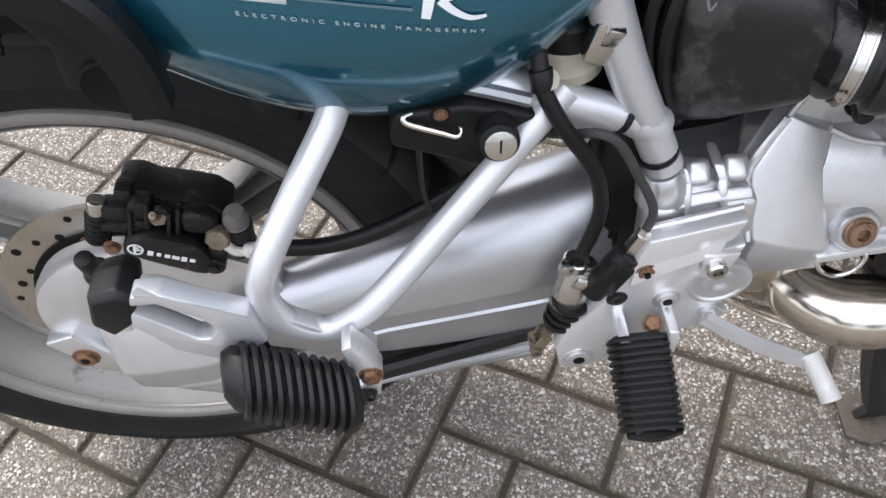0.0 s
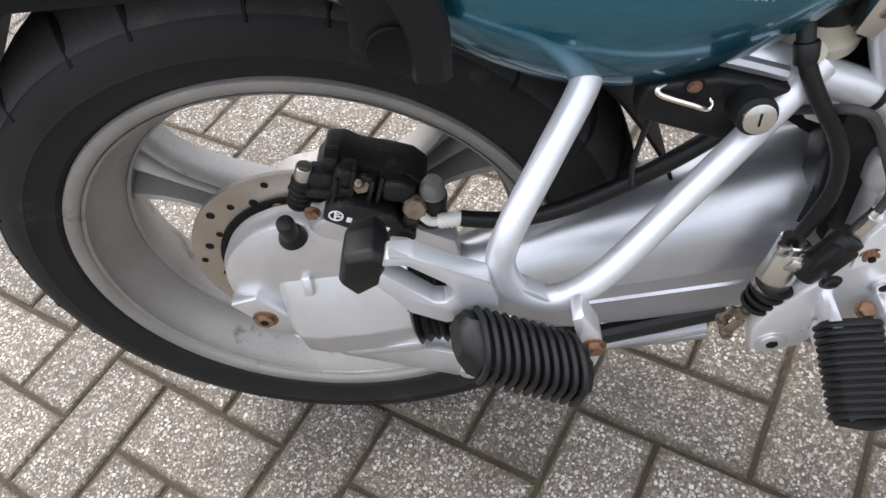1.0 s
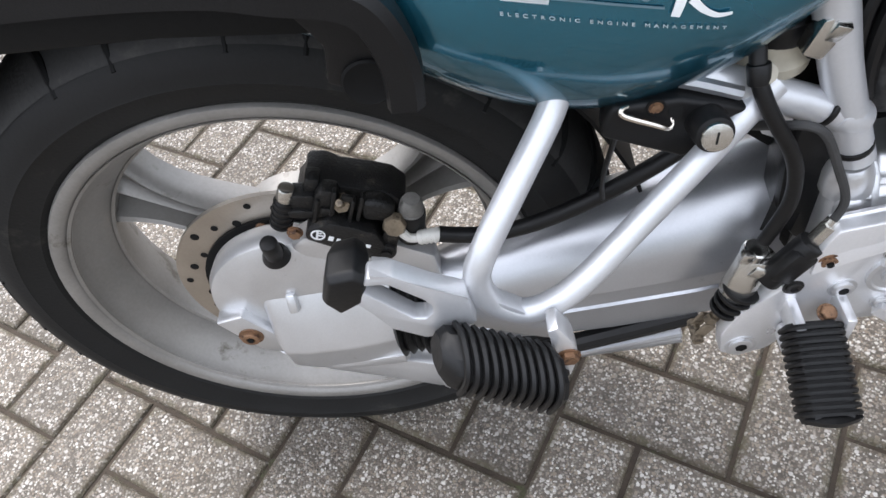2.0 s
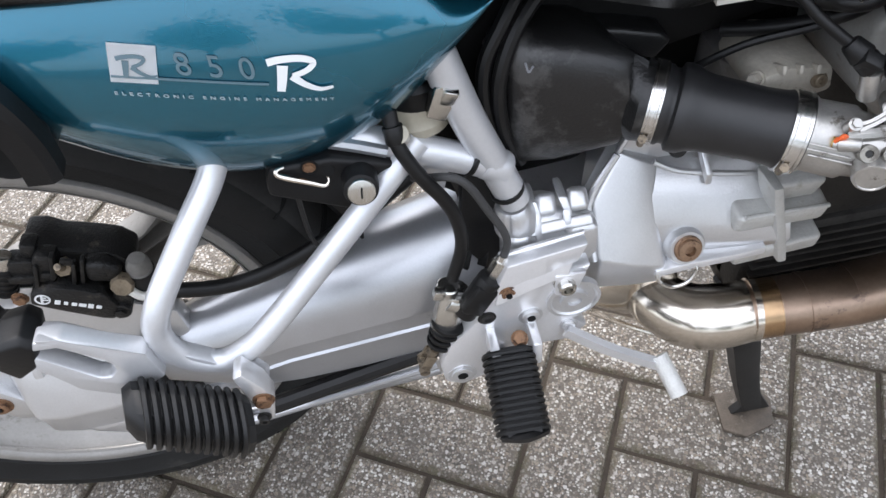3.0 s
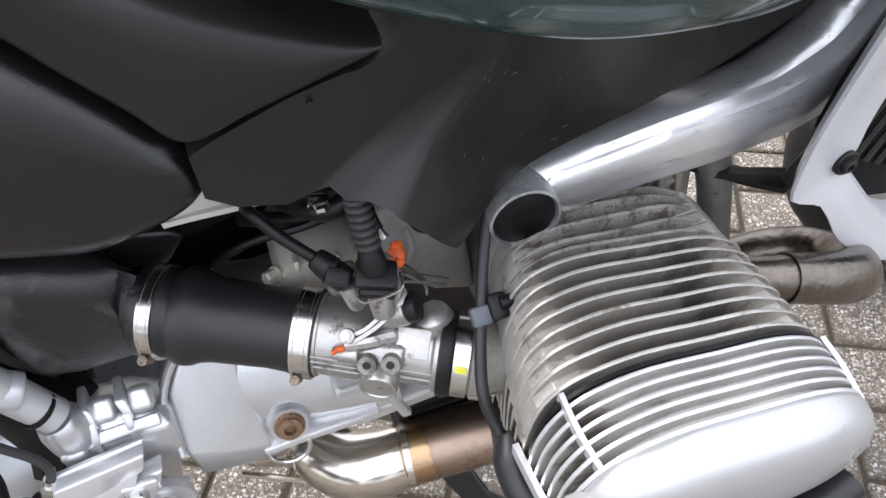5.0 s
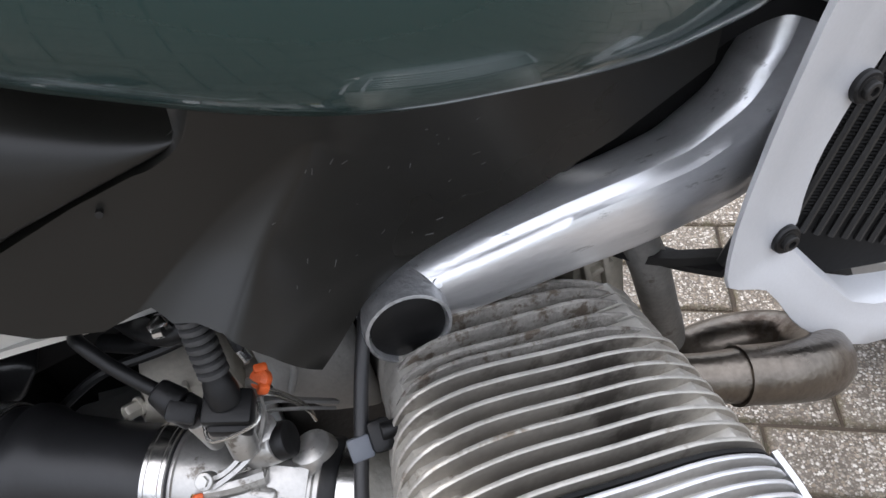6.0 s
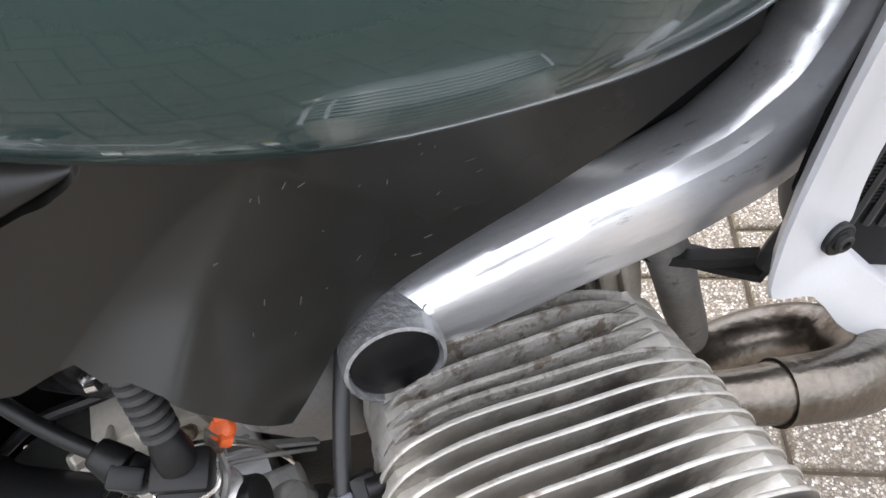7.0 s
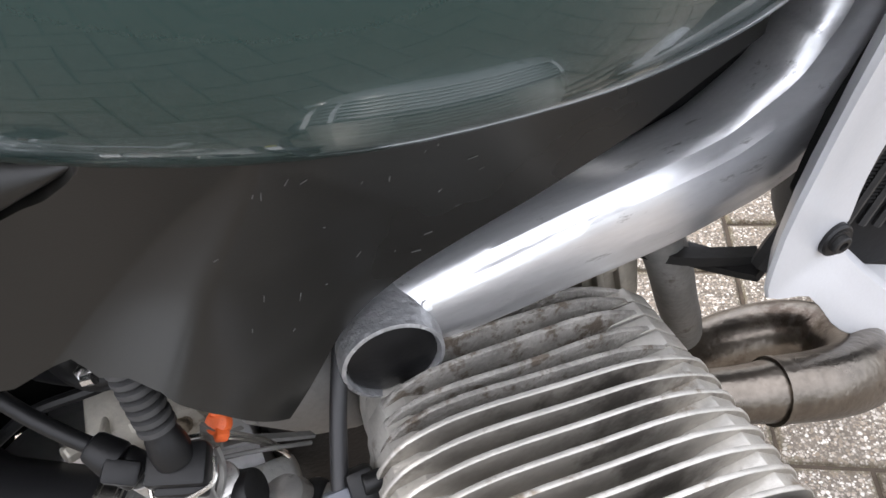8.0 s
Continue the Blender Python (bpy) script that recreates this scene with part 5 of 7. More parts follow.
    part("wire_clip", tube([q + Vector((-0.0125, -0.003, -0.002)), q + Vector((-0.010, -0.012, -0.004)), q + Vector((0.010, -0.013, -0.001)), q + Vector((0.0135, -0.003, 0.001))], 0.0009, 6), STEEL, inj)
    # sensor cable and plug beside it
    part("sensor_cable", tube([at(0.066, 0.060, -0.064), at(0.072, 0.066, -0.061), at(0.085, 0.062, -0.053), at(0.100, 0.058, -0.046), at(0.110, 0.055, -0.042)], 0.0036, 12), RUBBER, bike, "black sensor cable")
    part("sensor_plug", join(cyl(at(0.107, 0.056, -0.0435), at(0.1185, 0.053, -0.0370), 0.0062, 0.0085, bevel=0.002), cyl(at(0.1185, 0.053, -0.037), at(0.126, 0.049, -0.033), 0.0080, bevel=0.0015), box(at(0.121, 0.055, -0.034), (0.014, 0.010, 0.012), 0.002, (30, 25, -20))), RUBBER, bike, "black sensor plug")
    part("plug_boss", cyl(at(0.126, 0.048, -0.032), at(0.132, 0.030, -0.022), 0.0062, bevel=0.001), THROTTLE, th)
    part("fuel_hose", tube([(0.640, -0.13, 0.660), (0.660, -0.172, 0.674), (0.680, -0.187, 0.680), (0.715, -0.175, 0.692)], 0.0062, 12), RUBBER, bike, "black fuel hose")
    part("fuel_hose_lower", tube([(0.625, -0.12, 0.628), (0.655, -0.150, 0.644), (0.69, -0.168, 0.662), (0.73, -0.15, 0.675)], 0.0055, 12), RUBBER, bike)
    part("fuel_clip", join(lathe([(0.0064, 0), (0.0074, 0.0005), (0.0074, 0.0075), (0.0064, 0.008)], (0.668, -0.1785, 0.6770), (0.85, -0.5, 0.22), 20), box((0.6715, -0.1885, 0.6865), (0.0085, 0.006, 0.009), 0.001, (20, -15, 20)), cyl((0.669, -0.1925, 0.687), (0.6735, -0.1940, 0.688), 0.0026, seg=8)), CLAMP, bike, "small steel hose clip")
    part("earth_lead", tube([at(0.128, 0.040, -0.082), at(0.133, 0.0385, -0.073), at(0.138, 0.036, -0.066)], 0.0030, 10), RUBBER, bike)
    part("cable_lug", tube([at(0.138, 0.036, -0.066), at(0.1425, 0.0345, -0.0615)], 0.0028, 10), CLAMP, bike)
    part("orange_cap", join(cyl(at(0.1505, 0.034, -0.0525), at(0.1500, 0.040, -0.0530), 0.0058, 0.0050, bevel=0.0015), box(at(0.1495, 0.037, -0.0575), (0.007, 0.005, 0.006), 0.0015, (20, 10, 0)), box(at(0.1525, 0.038, -0.0485), (0.006, 0.005, 0.006), 0.0015, (0, 30, 0))), ORANGE, bike, "orange seal paint over a cable lug")
    part("cable_bracket", join(sweep([(0.7035, -0.2085, 0.6510), (0.7000, -0.2080, 0.6400), (0.7015, -0.2050, 0.6330), (0.7100, -0.2030, 0.6270), (0.7230, -0.2010, 0.6160), (0.7380, -0.1990, 0.6040)], lambda s: [(-0.0052 + 0.0026 * s, 0.0008), (0.0052 - 0.0026 * s, 0.0008), (0.0052 - 0.0026 * s, -0.0008), (-0.0052 + 0.0026 * s, -0.0008)], 6, n), tube([(0.7000, -0.2125, 0.6345), (0.7100, -0.2085, 0.6250), (0.7230, -0.2055, 0.6145), (0.7360, -0.2020, 0.6025)], 0.0011, 8)), STRUTG, bike, "bent steel cable bracket")
    for lift, r in ((0.0, 0.0011), (0.0045, 0.0009)):
        part("throttle_cable", tube([(0.6870, -0.205, 0.6440 + lift), (0.6985, -0.206, 0.6410 + lift), (0.7085, -0.206, 0.6350 + lift), (0.7170, -0.205, 0.6225 + lift), (0.7225, -0.204, 0.6100 + lift), (0.7240, -0.200, 0.5960 + lift)], r, 8), STEEL, bike, "thin steel throttle cable")
    # spark lead down the back of the cylinder
    lead = part("spark_lead", tube([(0.775, -0.185, 0.690), (0.763, -0.206, 0.667), (0.752, -0.226, 0.648), (0.742, -0.248, 0.628), (0.733, -0.270, 0.612), (0.729, -0.285, 0.601), (0.731, -0.296, 0.588), (0.736, -0.312, 0.575), (0.742, -0.335, 0.562), (0.748, -0.350, 0.550)], 0.0037, 12), HOSERUB, bike, "black spark plug lead")
    part("lead_clip", box((0.7410, -0.2500, 0.6275), (0.0115, 0.0115, 0.0075), 0.0015, (40, 0, 0)), CLIPGREY, lead, "grey lead clip")
    part("lead_mount", join(box((0.752, -0.246, 0.626), (0.012, 0.016, 0.020), 0.003, (35, 0, 0)), cyl((0.752, -0.250, 0.634), (0.766, -0.250, 0.632), 0.0045, bevel=0.001)), RUBBER, lead)



BRASS = mat("brass", (0.62, 0.42, 0.14), 0.35, 0.9, 0.1, 60, 400, 0.05)
GREYRUB = mat("grey_faded_rubber", (0.038, 0.038, 0.038), 0.6, 0, 0.2, 50, 300, 0.1)

HOSERUB = mat("smooth_black_hose_rubber", (0.013, 0.013, 0.014), 0.42, 0, 0.2, 30, 300, 0.04)
BOXPL = mat("scuffed_black_box_plastic", (0.010, 0.010, 0.0103), 0.32, 0, 0.3, 14, 500, 0.14, spots=(0.050, 0.049, 0.048), spot_scale=11, spot_at=0.58, spec=0.5)
CLAMP = mat("bright_stainless_strip", (0.66, 0.65, 0.63), 0.22, 1.0, 0.10, 40, 400, 0.03)
CLIPGREY = mat("blue_grey_clip_plastic", (0.10, 0.11, 0.13), 0.45, 0, 0.1, 30, 300, 0.05)
PLUGBR = mat("browned_steel_plug", (0.26, 0.17, 0.11), 0.45, 0.7, 0.3, 60, 400, 0.2, spots=(0.12, 0.07, 0.045), spot_scale=120, spot_at=0.55)
BLOCKAL = mat("stained_cast_aluminium", (0.54, 0.54, 0.52), 0.48, 0.4, 0.12, 30, 300, 0.25, spots=(0.38, 0.37, 0.32), spot_scale=24, spot_at=0.56)
BEAM = mat("satin_silver_beam", (0.76, 0.765, 0.78), 0.31, 0.80, 0.10, 30, 420, 0.09, spots=(0.38, 0.38, 0.38), spot_scale=150, spot_at=0.62, stretch=(0.25, 1, 1))
COVERAL = mat("painted_cover_silver", (0.50, 0.505, 0.51), 0.30, 0.55, 0.04, 14, 400, 0.04)
EDGEAL = mat("bare_lit_fin_edge", (0.50, 0.48, 0.44), 0.40, 0.55, 0.16, 60, 400, 0.14, spots=(0.24, 0.20, 0.155), spot_scale=26, spot_at=0.56)
BEIGE = mat("stained_beige_casting", (0.43, 0.40, 0.34), 0.5, 0.25, 0.2, 30, 300, 0.2, spots=(0.20, 0.175, 0.14), spot_scale=40, spot_at=0.62)
# near-black base puts the shadow below the gearbox into crankcase and sump
SHADE_CAST = mat("shade_dark_casting", (0.022, 0.020, 0.018), 0.55, 0.2, 0.3, 26, 300, 0.3, spots=(0.010, 0.009, 0.008), spot_scale=24, spot_at=0.55)
ENDCAST = mat("rough_cast_silver", (0.46, 0.465, 0.475), 0.42, 0.75, 0.25, 60, 320, 0.55, spots=(0.24, 0.24, 0.24), spot_scale=80, spot_at=0.58)
STRUTG = mat("grey_oxidised_strut", (0.22, 0.215, 0.205), 0.55, 0.5, 0.25, 40, 300, 0.2, spots=(0.12, 0.105, 0.09), spot_scale=40, spot_at=0.58)
WORNFOOT = mat("brown_worn_steel", (0.085, 0.068, 0.052), 0.6, 0.3, 0.35, 60, 400, 0.35, spots=(0.16, 0.14, 0.115), spot_scale=50, spot_at=0.58)
# dirt, plus the shade between the cover ribs put into the colour
RIBGAP = mat("dusty_shaded_cover_flank", (0.50, 0.485, 0.46), 0.42, 0.40, 0.18, 30, 300, 0.12, spots=(0.24, 0.215, 0.185), spot_scale=22, spot_at=0.54)
STRAW = mat("straw_heat_tint", (0.46, 0.31, 0.18), 0.24, 1.0, 0.2, 20, 220, 0.05, spots=(0.26, 0.16, 0.10), spot_scale=26, spot_at=0.56)


from mathutils.bvhtree import BVHTree


def build_controls():
    """Reservoir, hoses, brake cylinder and switch behind the rider's footrest."""
    res = part("fluid_reservoir", lathe([(0.020, 0), (0.027, 0.004), (0.028, 0.012), (0.024, 0.018), (0.022, 0.040), (0, 0.040)], (0.396, -0.125, 0.598), (0, 0, 1), 32), CLEARPL, bike, "yellowed brake fluid reservoir with black cap")
    part("cap", join(lathe([(0.023, 0), (0.024, 0.003), (0.024, 0.016), (0.020, 0.020), (0, 0.020)], (0.397, -0.125, 0.622), (0, 0, 1), 32), box((0.418, -0.143, 0.617), (0.012, 0.012, 0.008), 0.002)), RUBBER, res)
    part("outlet", cyl((0.384, -0.150, 0.604), (0.382, -0.166, 0.622), 0.0065), CLEARPL, res)
    part("hose_clip", cyl((0.3795, -0.1655, 0.6140), (0.3783, -0.1605, 0.6260), 0.0072, seg=16, bevel=0.001), RUBBER, res)
    part("reservoir_hose", tube([(0.3780, -0.155, 0.634), (0.3785, -0.162, 0.622), (0.3800, -0.167, 0.613), (0.386, -0.171, 0.599), (0.3945, -0.174, 0.583), (0.407, -0.174, 0.560), (0.4145, -0.174, 0.536), (0.416, -0.174, 0.506), (0.406, -0.175, 0.470)], 0.0053, 14), RUBBER, bike, "black reservoir hose")
    part("hose_clamp", join(lathe([(0.0086, 0), (0.0098, 0.001), (0.0098, 0.008), (0.0086, 0.009)], (0.402, -0.176, 0.464), (-0.25, 0, -1), 18), box((0.393, -0.182, 0.462), (0.010, 0.008, 0.010), 0.0015, (0, 20, 0))), STEEL, bike, "plated hose clamp")
    cylm = part("brake_cylinder", join(cyl((0.408, -0.172, 0.452), (0.394, -0.176, 0.405), 0.0135, bevel=0.003), cyl((0.400, -0.176, 0.446), (0.414, -0.178, 0.438), 0.011, bevel=0.002)), STEEL, bike, "steel rear brake cylinder")
    part("rubber_boot", join(*[cyl((0.399 - 0.003 * k, -0.178, 0.416 - 0.0085 * k), (0.3975 - 0.003 * k, -0.178, 0.4115 - 0.0085 * k), 0.0155 - 0.0008 * k, bevel=0.0015) for k in range(4)]), RUBBER, cylm)
    part("push_rod", join(cyl((0.391, -0.178, 0.392), (0.380, -0.176, 0.369), 0.0032), cyl((0.383, -0.177, 0.375), (0.379, -0.176, 0.367), 0.0056, seg=6), box((0.374, -0.181, 0.357), (0.010, 0.003, 0.024), 0.001, (0, 28, 0)), box((0.374, -0.169, 0.357), (0.010, 0.003, 0.024), 0.001, (0, 28, 0)), cyl((0.370, -0.165, 0.350), (0.370, -0.186, 0.350), 0.0048)), GRIME, cylm, "rusty push rod clevis")
    part("brake_light_switch", join(cyl((0.412, -0.184, 0.432), (0.437, -0.184, 0.474), 0.0105, bevel=0.002), box((0.425, -0.186, 0.454), (0.020, 0.018, 0.034), 0.004, (0, 30, 0))), RUBBER, bike, "black pressure switch with moulded letters")
    part("line_union", join(cyl((0.438, -0.182, 0.474), (0.446, -0.181, 0.489), 0.0062, seg=6), cyl((0.444, -0.181, 0.486), (0.448, -0.180, 0.494), 0.0045)), STEEL, bike)
    part("brake_line", tube([(0.447, -0.180, 0.489), (0.4515, -0.179, 0.505), (0.449, -0.178, 0.520), (0.439, -0.178, 0.543), (0.425, -0.177, 0.573), (0.413, -0.174, 0.582), (0.399, -0.162, 0.574), (0.388, -0.14, 0.556)], 0.0032, 10), GREYRUB, bike, "dark steel brake line")
    for dx, dz in ((0.0, 0.0), (0.016, 0.004)):
        part("rubber_flap", sweep([(0.414 + dx, -0.125, 0.558 - dz), (0.426 + dx, -0.132, 0.52), (0.428 + dx, -0.138, 0.48), (0.420 + dx, -0.146, 0.445)], lambda s: [(-0.0022, 0.004), (0.0022, 0.004), (0.0022, -0.004), (-0.0022, -0.004)], 5), RUBBER, bike)
    part("rubber_cover", soften(loft([[Vector((x + e, y, z)) for x, z in ((0.424, 0.556), (0.450, 0.546), (0.470, 0.510), (0.480, 0.440), (0.447, 0.425), (0.424, 0.462), (0.420, 0.512))] for y, e in ((-0.10, 0.004), (-0.135, 0.001), (-0.146, 0.0))]), 0.006, 2, 30), RUBBER, bike, "black rubber cover over the swingarm pivot")
    part("pivot_boot", lathe([(0.060, 0), (0.063, 0.006), (0.058, 0.012), (0.061, 0.018), (0.054, 0.026)], (0.440, -0.075, 0.42), (1, 0, 0), 36), RUBBER, bike, "black swingarm pivot boot")


def build_tail():
    rows = []
    for x, zb, zt, bulge in ((0.02, 0.712, 0.770, 0.150), (0.07, 0.696, 0.768, 0.165), (0.12, 0.673, 0.766, 0.1740), (0.166, 0.648, 0.763, 0.1800), (0.205, 0.622, 0.759, 0.1840), (0.245, 0.603, 0.755, 0.1860), (0.287, 0.594, 0.751, 0.1860), (0.328, 0.599, 0.746, 0.1840), (0.369, 0.613, 0.740, 0.1800), (0.407, 0.641, 0.733, 0.174), (0.430, 0.668, 0.714, 0.166), (0.452, 0.697, 0.710, 0.156)):
        h = zt - zb
        rows.append([(x, -bulge + 0.085, zb + 0.012), (x, -bulge + 0.05, zb + 0.001), (x, -bulge + 0.024, zb + 0.10 * h), (x, -bulge + 0.004, zb + 0.36 * h), (x, -bulge, zb + 0.62 * h), (x, -bulge + 0.012, zb + 0.88 * h), (x, -bulge + 0.03, zt + 0.01), (x, -bulge + 0.06, zt + 0.02)])
    tail = part("tail_panel", skin(rows, 4, 4, 0.002), TEAL, bike, "glossy teal tail panel with model lettering")

    bvh = BVHTree.FromPolygons([v.co for v in tail.data.vertices], [tuple(f.vertices) for f in tail.data.polygons])

    def on(x, z):
        """The panel's outer y at a place."""
        hit = bvh.ray_cast(Vector((x, -0.5, z)), Vector((0, 1, 0)))[0]
        return hit.y if hit else -0.18

    def stripe(pts, width, material, name, lift=0.0016):
        path = smooth_path([(x, 0, z) for x, z in pts], 6)
        vs = []
        for i, p in enumerate(path):
            d = (path[min(i + 1, len(path) - 1)] - path[max(i - 1, 0)]).normalized()
            nrm = Vector((-d.z, 0, d.x))
            w = width(i / (len(path) - 1)) if callable(width) else width
            vs.append([Vector((q.x, on(q.x, q.z) - lift, q.z)) for q in (p + nrm * w, p - nrm * w)])
        return part(name, skin_from(vs), material, tail)

    def skin_from(vs):
        bm = loft(vs, cap=False, closed=False)
        bmesh.ops.solidify(bm, geom=bm.faces[:], thickness=0.0006)
        return bm

    # badge square, line and swash letter
    sq = [(0.2355, 0.7290), (0.2598, 0.7230), (0.2547, 0.7030), (0.2308, 0.7090)]
    bm = bmesh.new()
    n = 8
    grid = [[bm.verts.new((0, 0, 0)) for _ in range(n + 1)] for _ in range(n + 1)]
    for i in range(n + 1):
        for j in range(n + 1):
            u, v = i / n, j / n
            x = (sq[0][0] * (1 - u) + sq[1][0] * u) * (1 - v) + (sq[3][0] * (1 - u) + sq[2][0] * u) * v
            z = (sq[0][1] * (1 - u) + sq[1][1] * u) * (1 - v) + (sq[3][1] * (1 - u) + sq[2][1] * u) * v
            grid[i][j].co = (x, on(x, z) - 0.0014, z)
    for i in range(n):
        for j in range(n):
            bm.faces.new((grid[i][j], grid[i + 1][j], grid[i + 1][j + 1], grid[i][j + 1]))
    bmesh.ops.solidify(bm, geom=bm.faces[:], thickness=0.0006)
    part("badge", bm, WHITE, tail, "white square badge")

    def letter_r(x, z, s, material, name):
        g = 0.27
        P = lambda a, b: (x + s * (a + 0.0 * b), z + s * (b - g * a))
        stripe([P(0.08, 0.02), P(0.16, 0.30), P(0.24, 0.62)], lambda t: s * (0.085 + 0.03 * t), material, name, 0.0022)
        stripe([P(-0.06, 0.66), P(0.20, 0.74), P(0.62, 0.80), P(0.88, 0.74), P(0.72, 0.55), P(0.40, 0.40)], lambda t: s * (0.075 - 0.02 * t), material, name, 0.0022)
        stripe([P(0.38, 0.40), P(0.62, 0.20), P(0.90, 0.10), P(1.18, 0.16)], lambda t: s * (0.085 - 0.06 * t), material, name, 0.0022)

    letter_r(0.2385, 0.7105, 0.0150, GREYPRINT, "badge_letter")
    letter_r(0.3165, 0.6855, 0.0270, WHITE, "swash_letter")
    stripe([(0.2320, 0.7120), (0.260, 0.7050), (0.290, 0.6970), (0.313, 0.6910)], 0.0006, GREYPRINT, "badge_line")
    for k, ch in enumerate("850"):
        cu = bpy.data.curves.new("numeral", "FONT")
        cu.body, cu.size, cu.extrude = ch, 0.0175, 0.0003
        tmp = new("numeral", cu)
        me = bpy.data.meshes.new_from_object(tmp.evaluated_get(bpy.context.evaluated_depsgraph_get()))
        bpy.data.objects.remove(tmp)
        bm = bmesh.new()
        bm.from_mesh(me)
        x0, z0 = 0.2660 + 0.0165 * k, 0.7065 - 0.0045 * k
        for v in bm.verts:
            px, pz = v.co.x, v.co.y
            x, z = x0 + px, z0 + pz - 0.26 * px
            v.co = Vector((x, on(x, z) - 0.0012 - v.co.z, z))
        part("numeral", bm, GREYPRINT, tail)
    cu = bpy.data.curves.new("small_lettering", "FONT")
    cu.body, cu.size, cu.extrude, cu.space_character = "ELECTRONIC ENGINE MANAGEMENT", 0.0028, 0.0002, 1.9
    tmp = new("small_lettering", cu)
    me = bpy.data.meshes.new_from_object(tmp.evaluated_get(bpy.context.evaluated_depsgraph_get()))
    bpy.data.objects.remove(tmp)
    bm = bmesh.new()
    bm.from_mesh(me)
    span = max(v.co.x for v in bm.verts)
    for v in bm.verts:
        px, pz = v.co.x * 0.117 / span, v.co.y
        x, z = 0.2300 + px, 0.7015 - 0.262 * px + pz
        v.co = Vector((x, on(x, z) - 0.0014 - v.co.z, z))
    part("small_lettering", bm, DIMPRINT, tail)
    # pale seam strip and black carrier behind
    rack = part("luggage_rail", sweep([(-0.10, -0.185, 0.755), (0.02, -0.189, 0.752), (0.089, -0.193, 0.747), (0.123, -0.195, 0.739), (0.154, -0.197, 0.732), (0.1665, -0.198, 0.723), (0.1735, -0.198, 0.706), (0.1765, -0.197, 0.685), (0.1745, -0.195, 0.662)], lambda s: [(-0.010, 0.0095), (0.004, 0.0105), (0.0085, 0.006), (0.0095, -0.008), (0.005, -0.0105), (-0.010, -0.0095)], 6), PLASTIC, bike, "matt black plastic luggage rail")
    part("carrier_block", prism([(0.118, 0.728), (0.160, 0.722), (0.178, 0.700), (0.184, 0.685), (0.170, 0.652), (0.140, 0.668), (0.131, 0.673), (0.136, 0.697)], -0.150, -0.1855, 0.003), PLASTIC, rack)
    # black ring and floor give this shallow socket a deep hole's shade
    part("socket", lathe([(0.0150, 0.0), (0.0150, 0.0025), (0.0135, 0.0035), (0.0125, 0.0030)], (0.1545, -0.1855, 0.672), (0.02, -1, 0.05), 28), DARK, rack, "round black socket")
    part("socket_floor", lathe([(0.0126, 0.0), (0.0126, 0.0022), (0, 0.0022)], (0.1545, -0.1855, 0.672), (0.02, -1, 0.05), 24), DARK, rack)
    part("under_rail", prism([(-0.10, 0.742), (0.02, 0.740), (0.10, 0.732), (0.140, 0.722), (0.140, 0.700), (0.05, 0.712), (-0.10, 0.720)], -0.150, -0.180, 0.004), DARK, rack)
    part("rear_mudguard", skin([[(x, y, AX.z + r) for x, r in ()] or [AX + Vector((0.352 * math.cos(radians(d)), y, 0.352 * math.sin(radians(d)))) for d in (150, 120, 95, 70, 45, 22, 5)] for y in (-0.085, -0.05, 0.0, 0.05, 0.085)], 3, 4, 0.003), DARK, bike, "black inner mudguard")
    # black block added to stand for the shade under the seat
    part("underseat_shade_block", prism([(0.02, 0.70), (0.05, 0.74), (0.45, 0.70), (0.46, 0.66), (0.38, 0.63), (0.20, 0.66)], 0.10, -0.115, 0.01), DARK, bike)


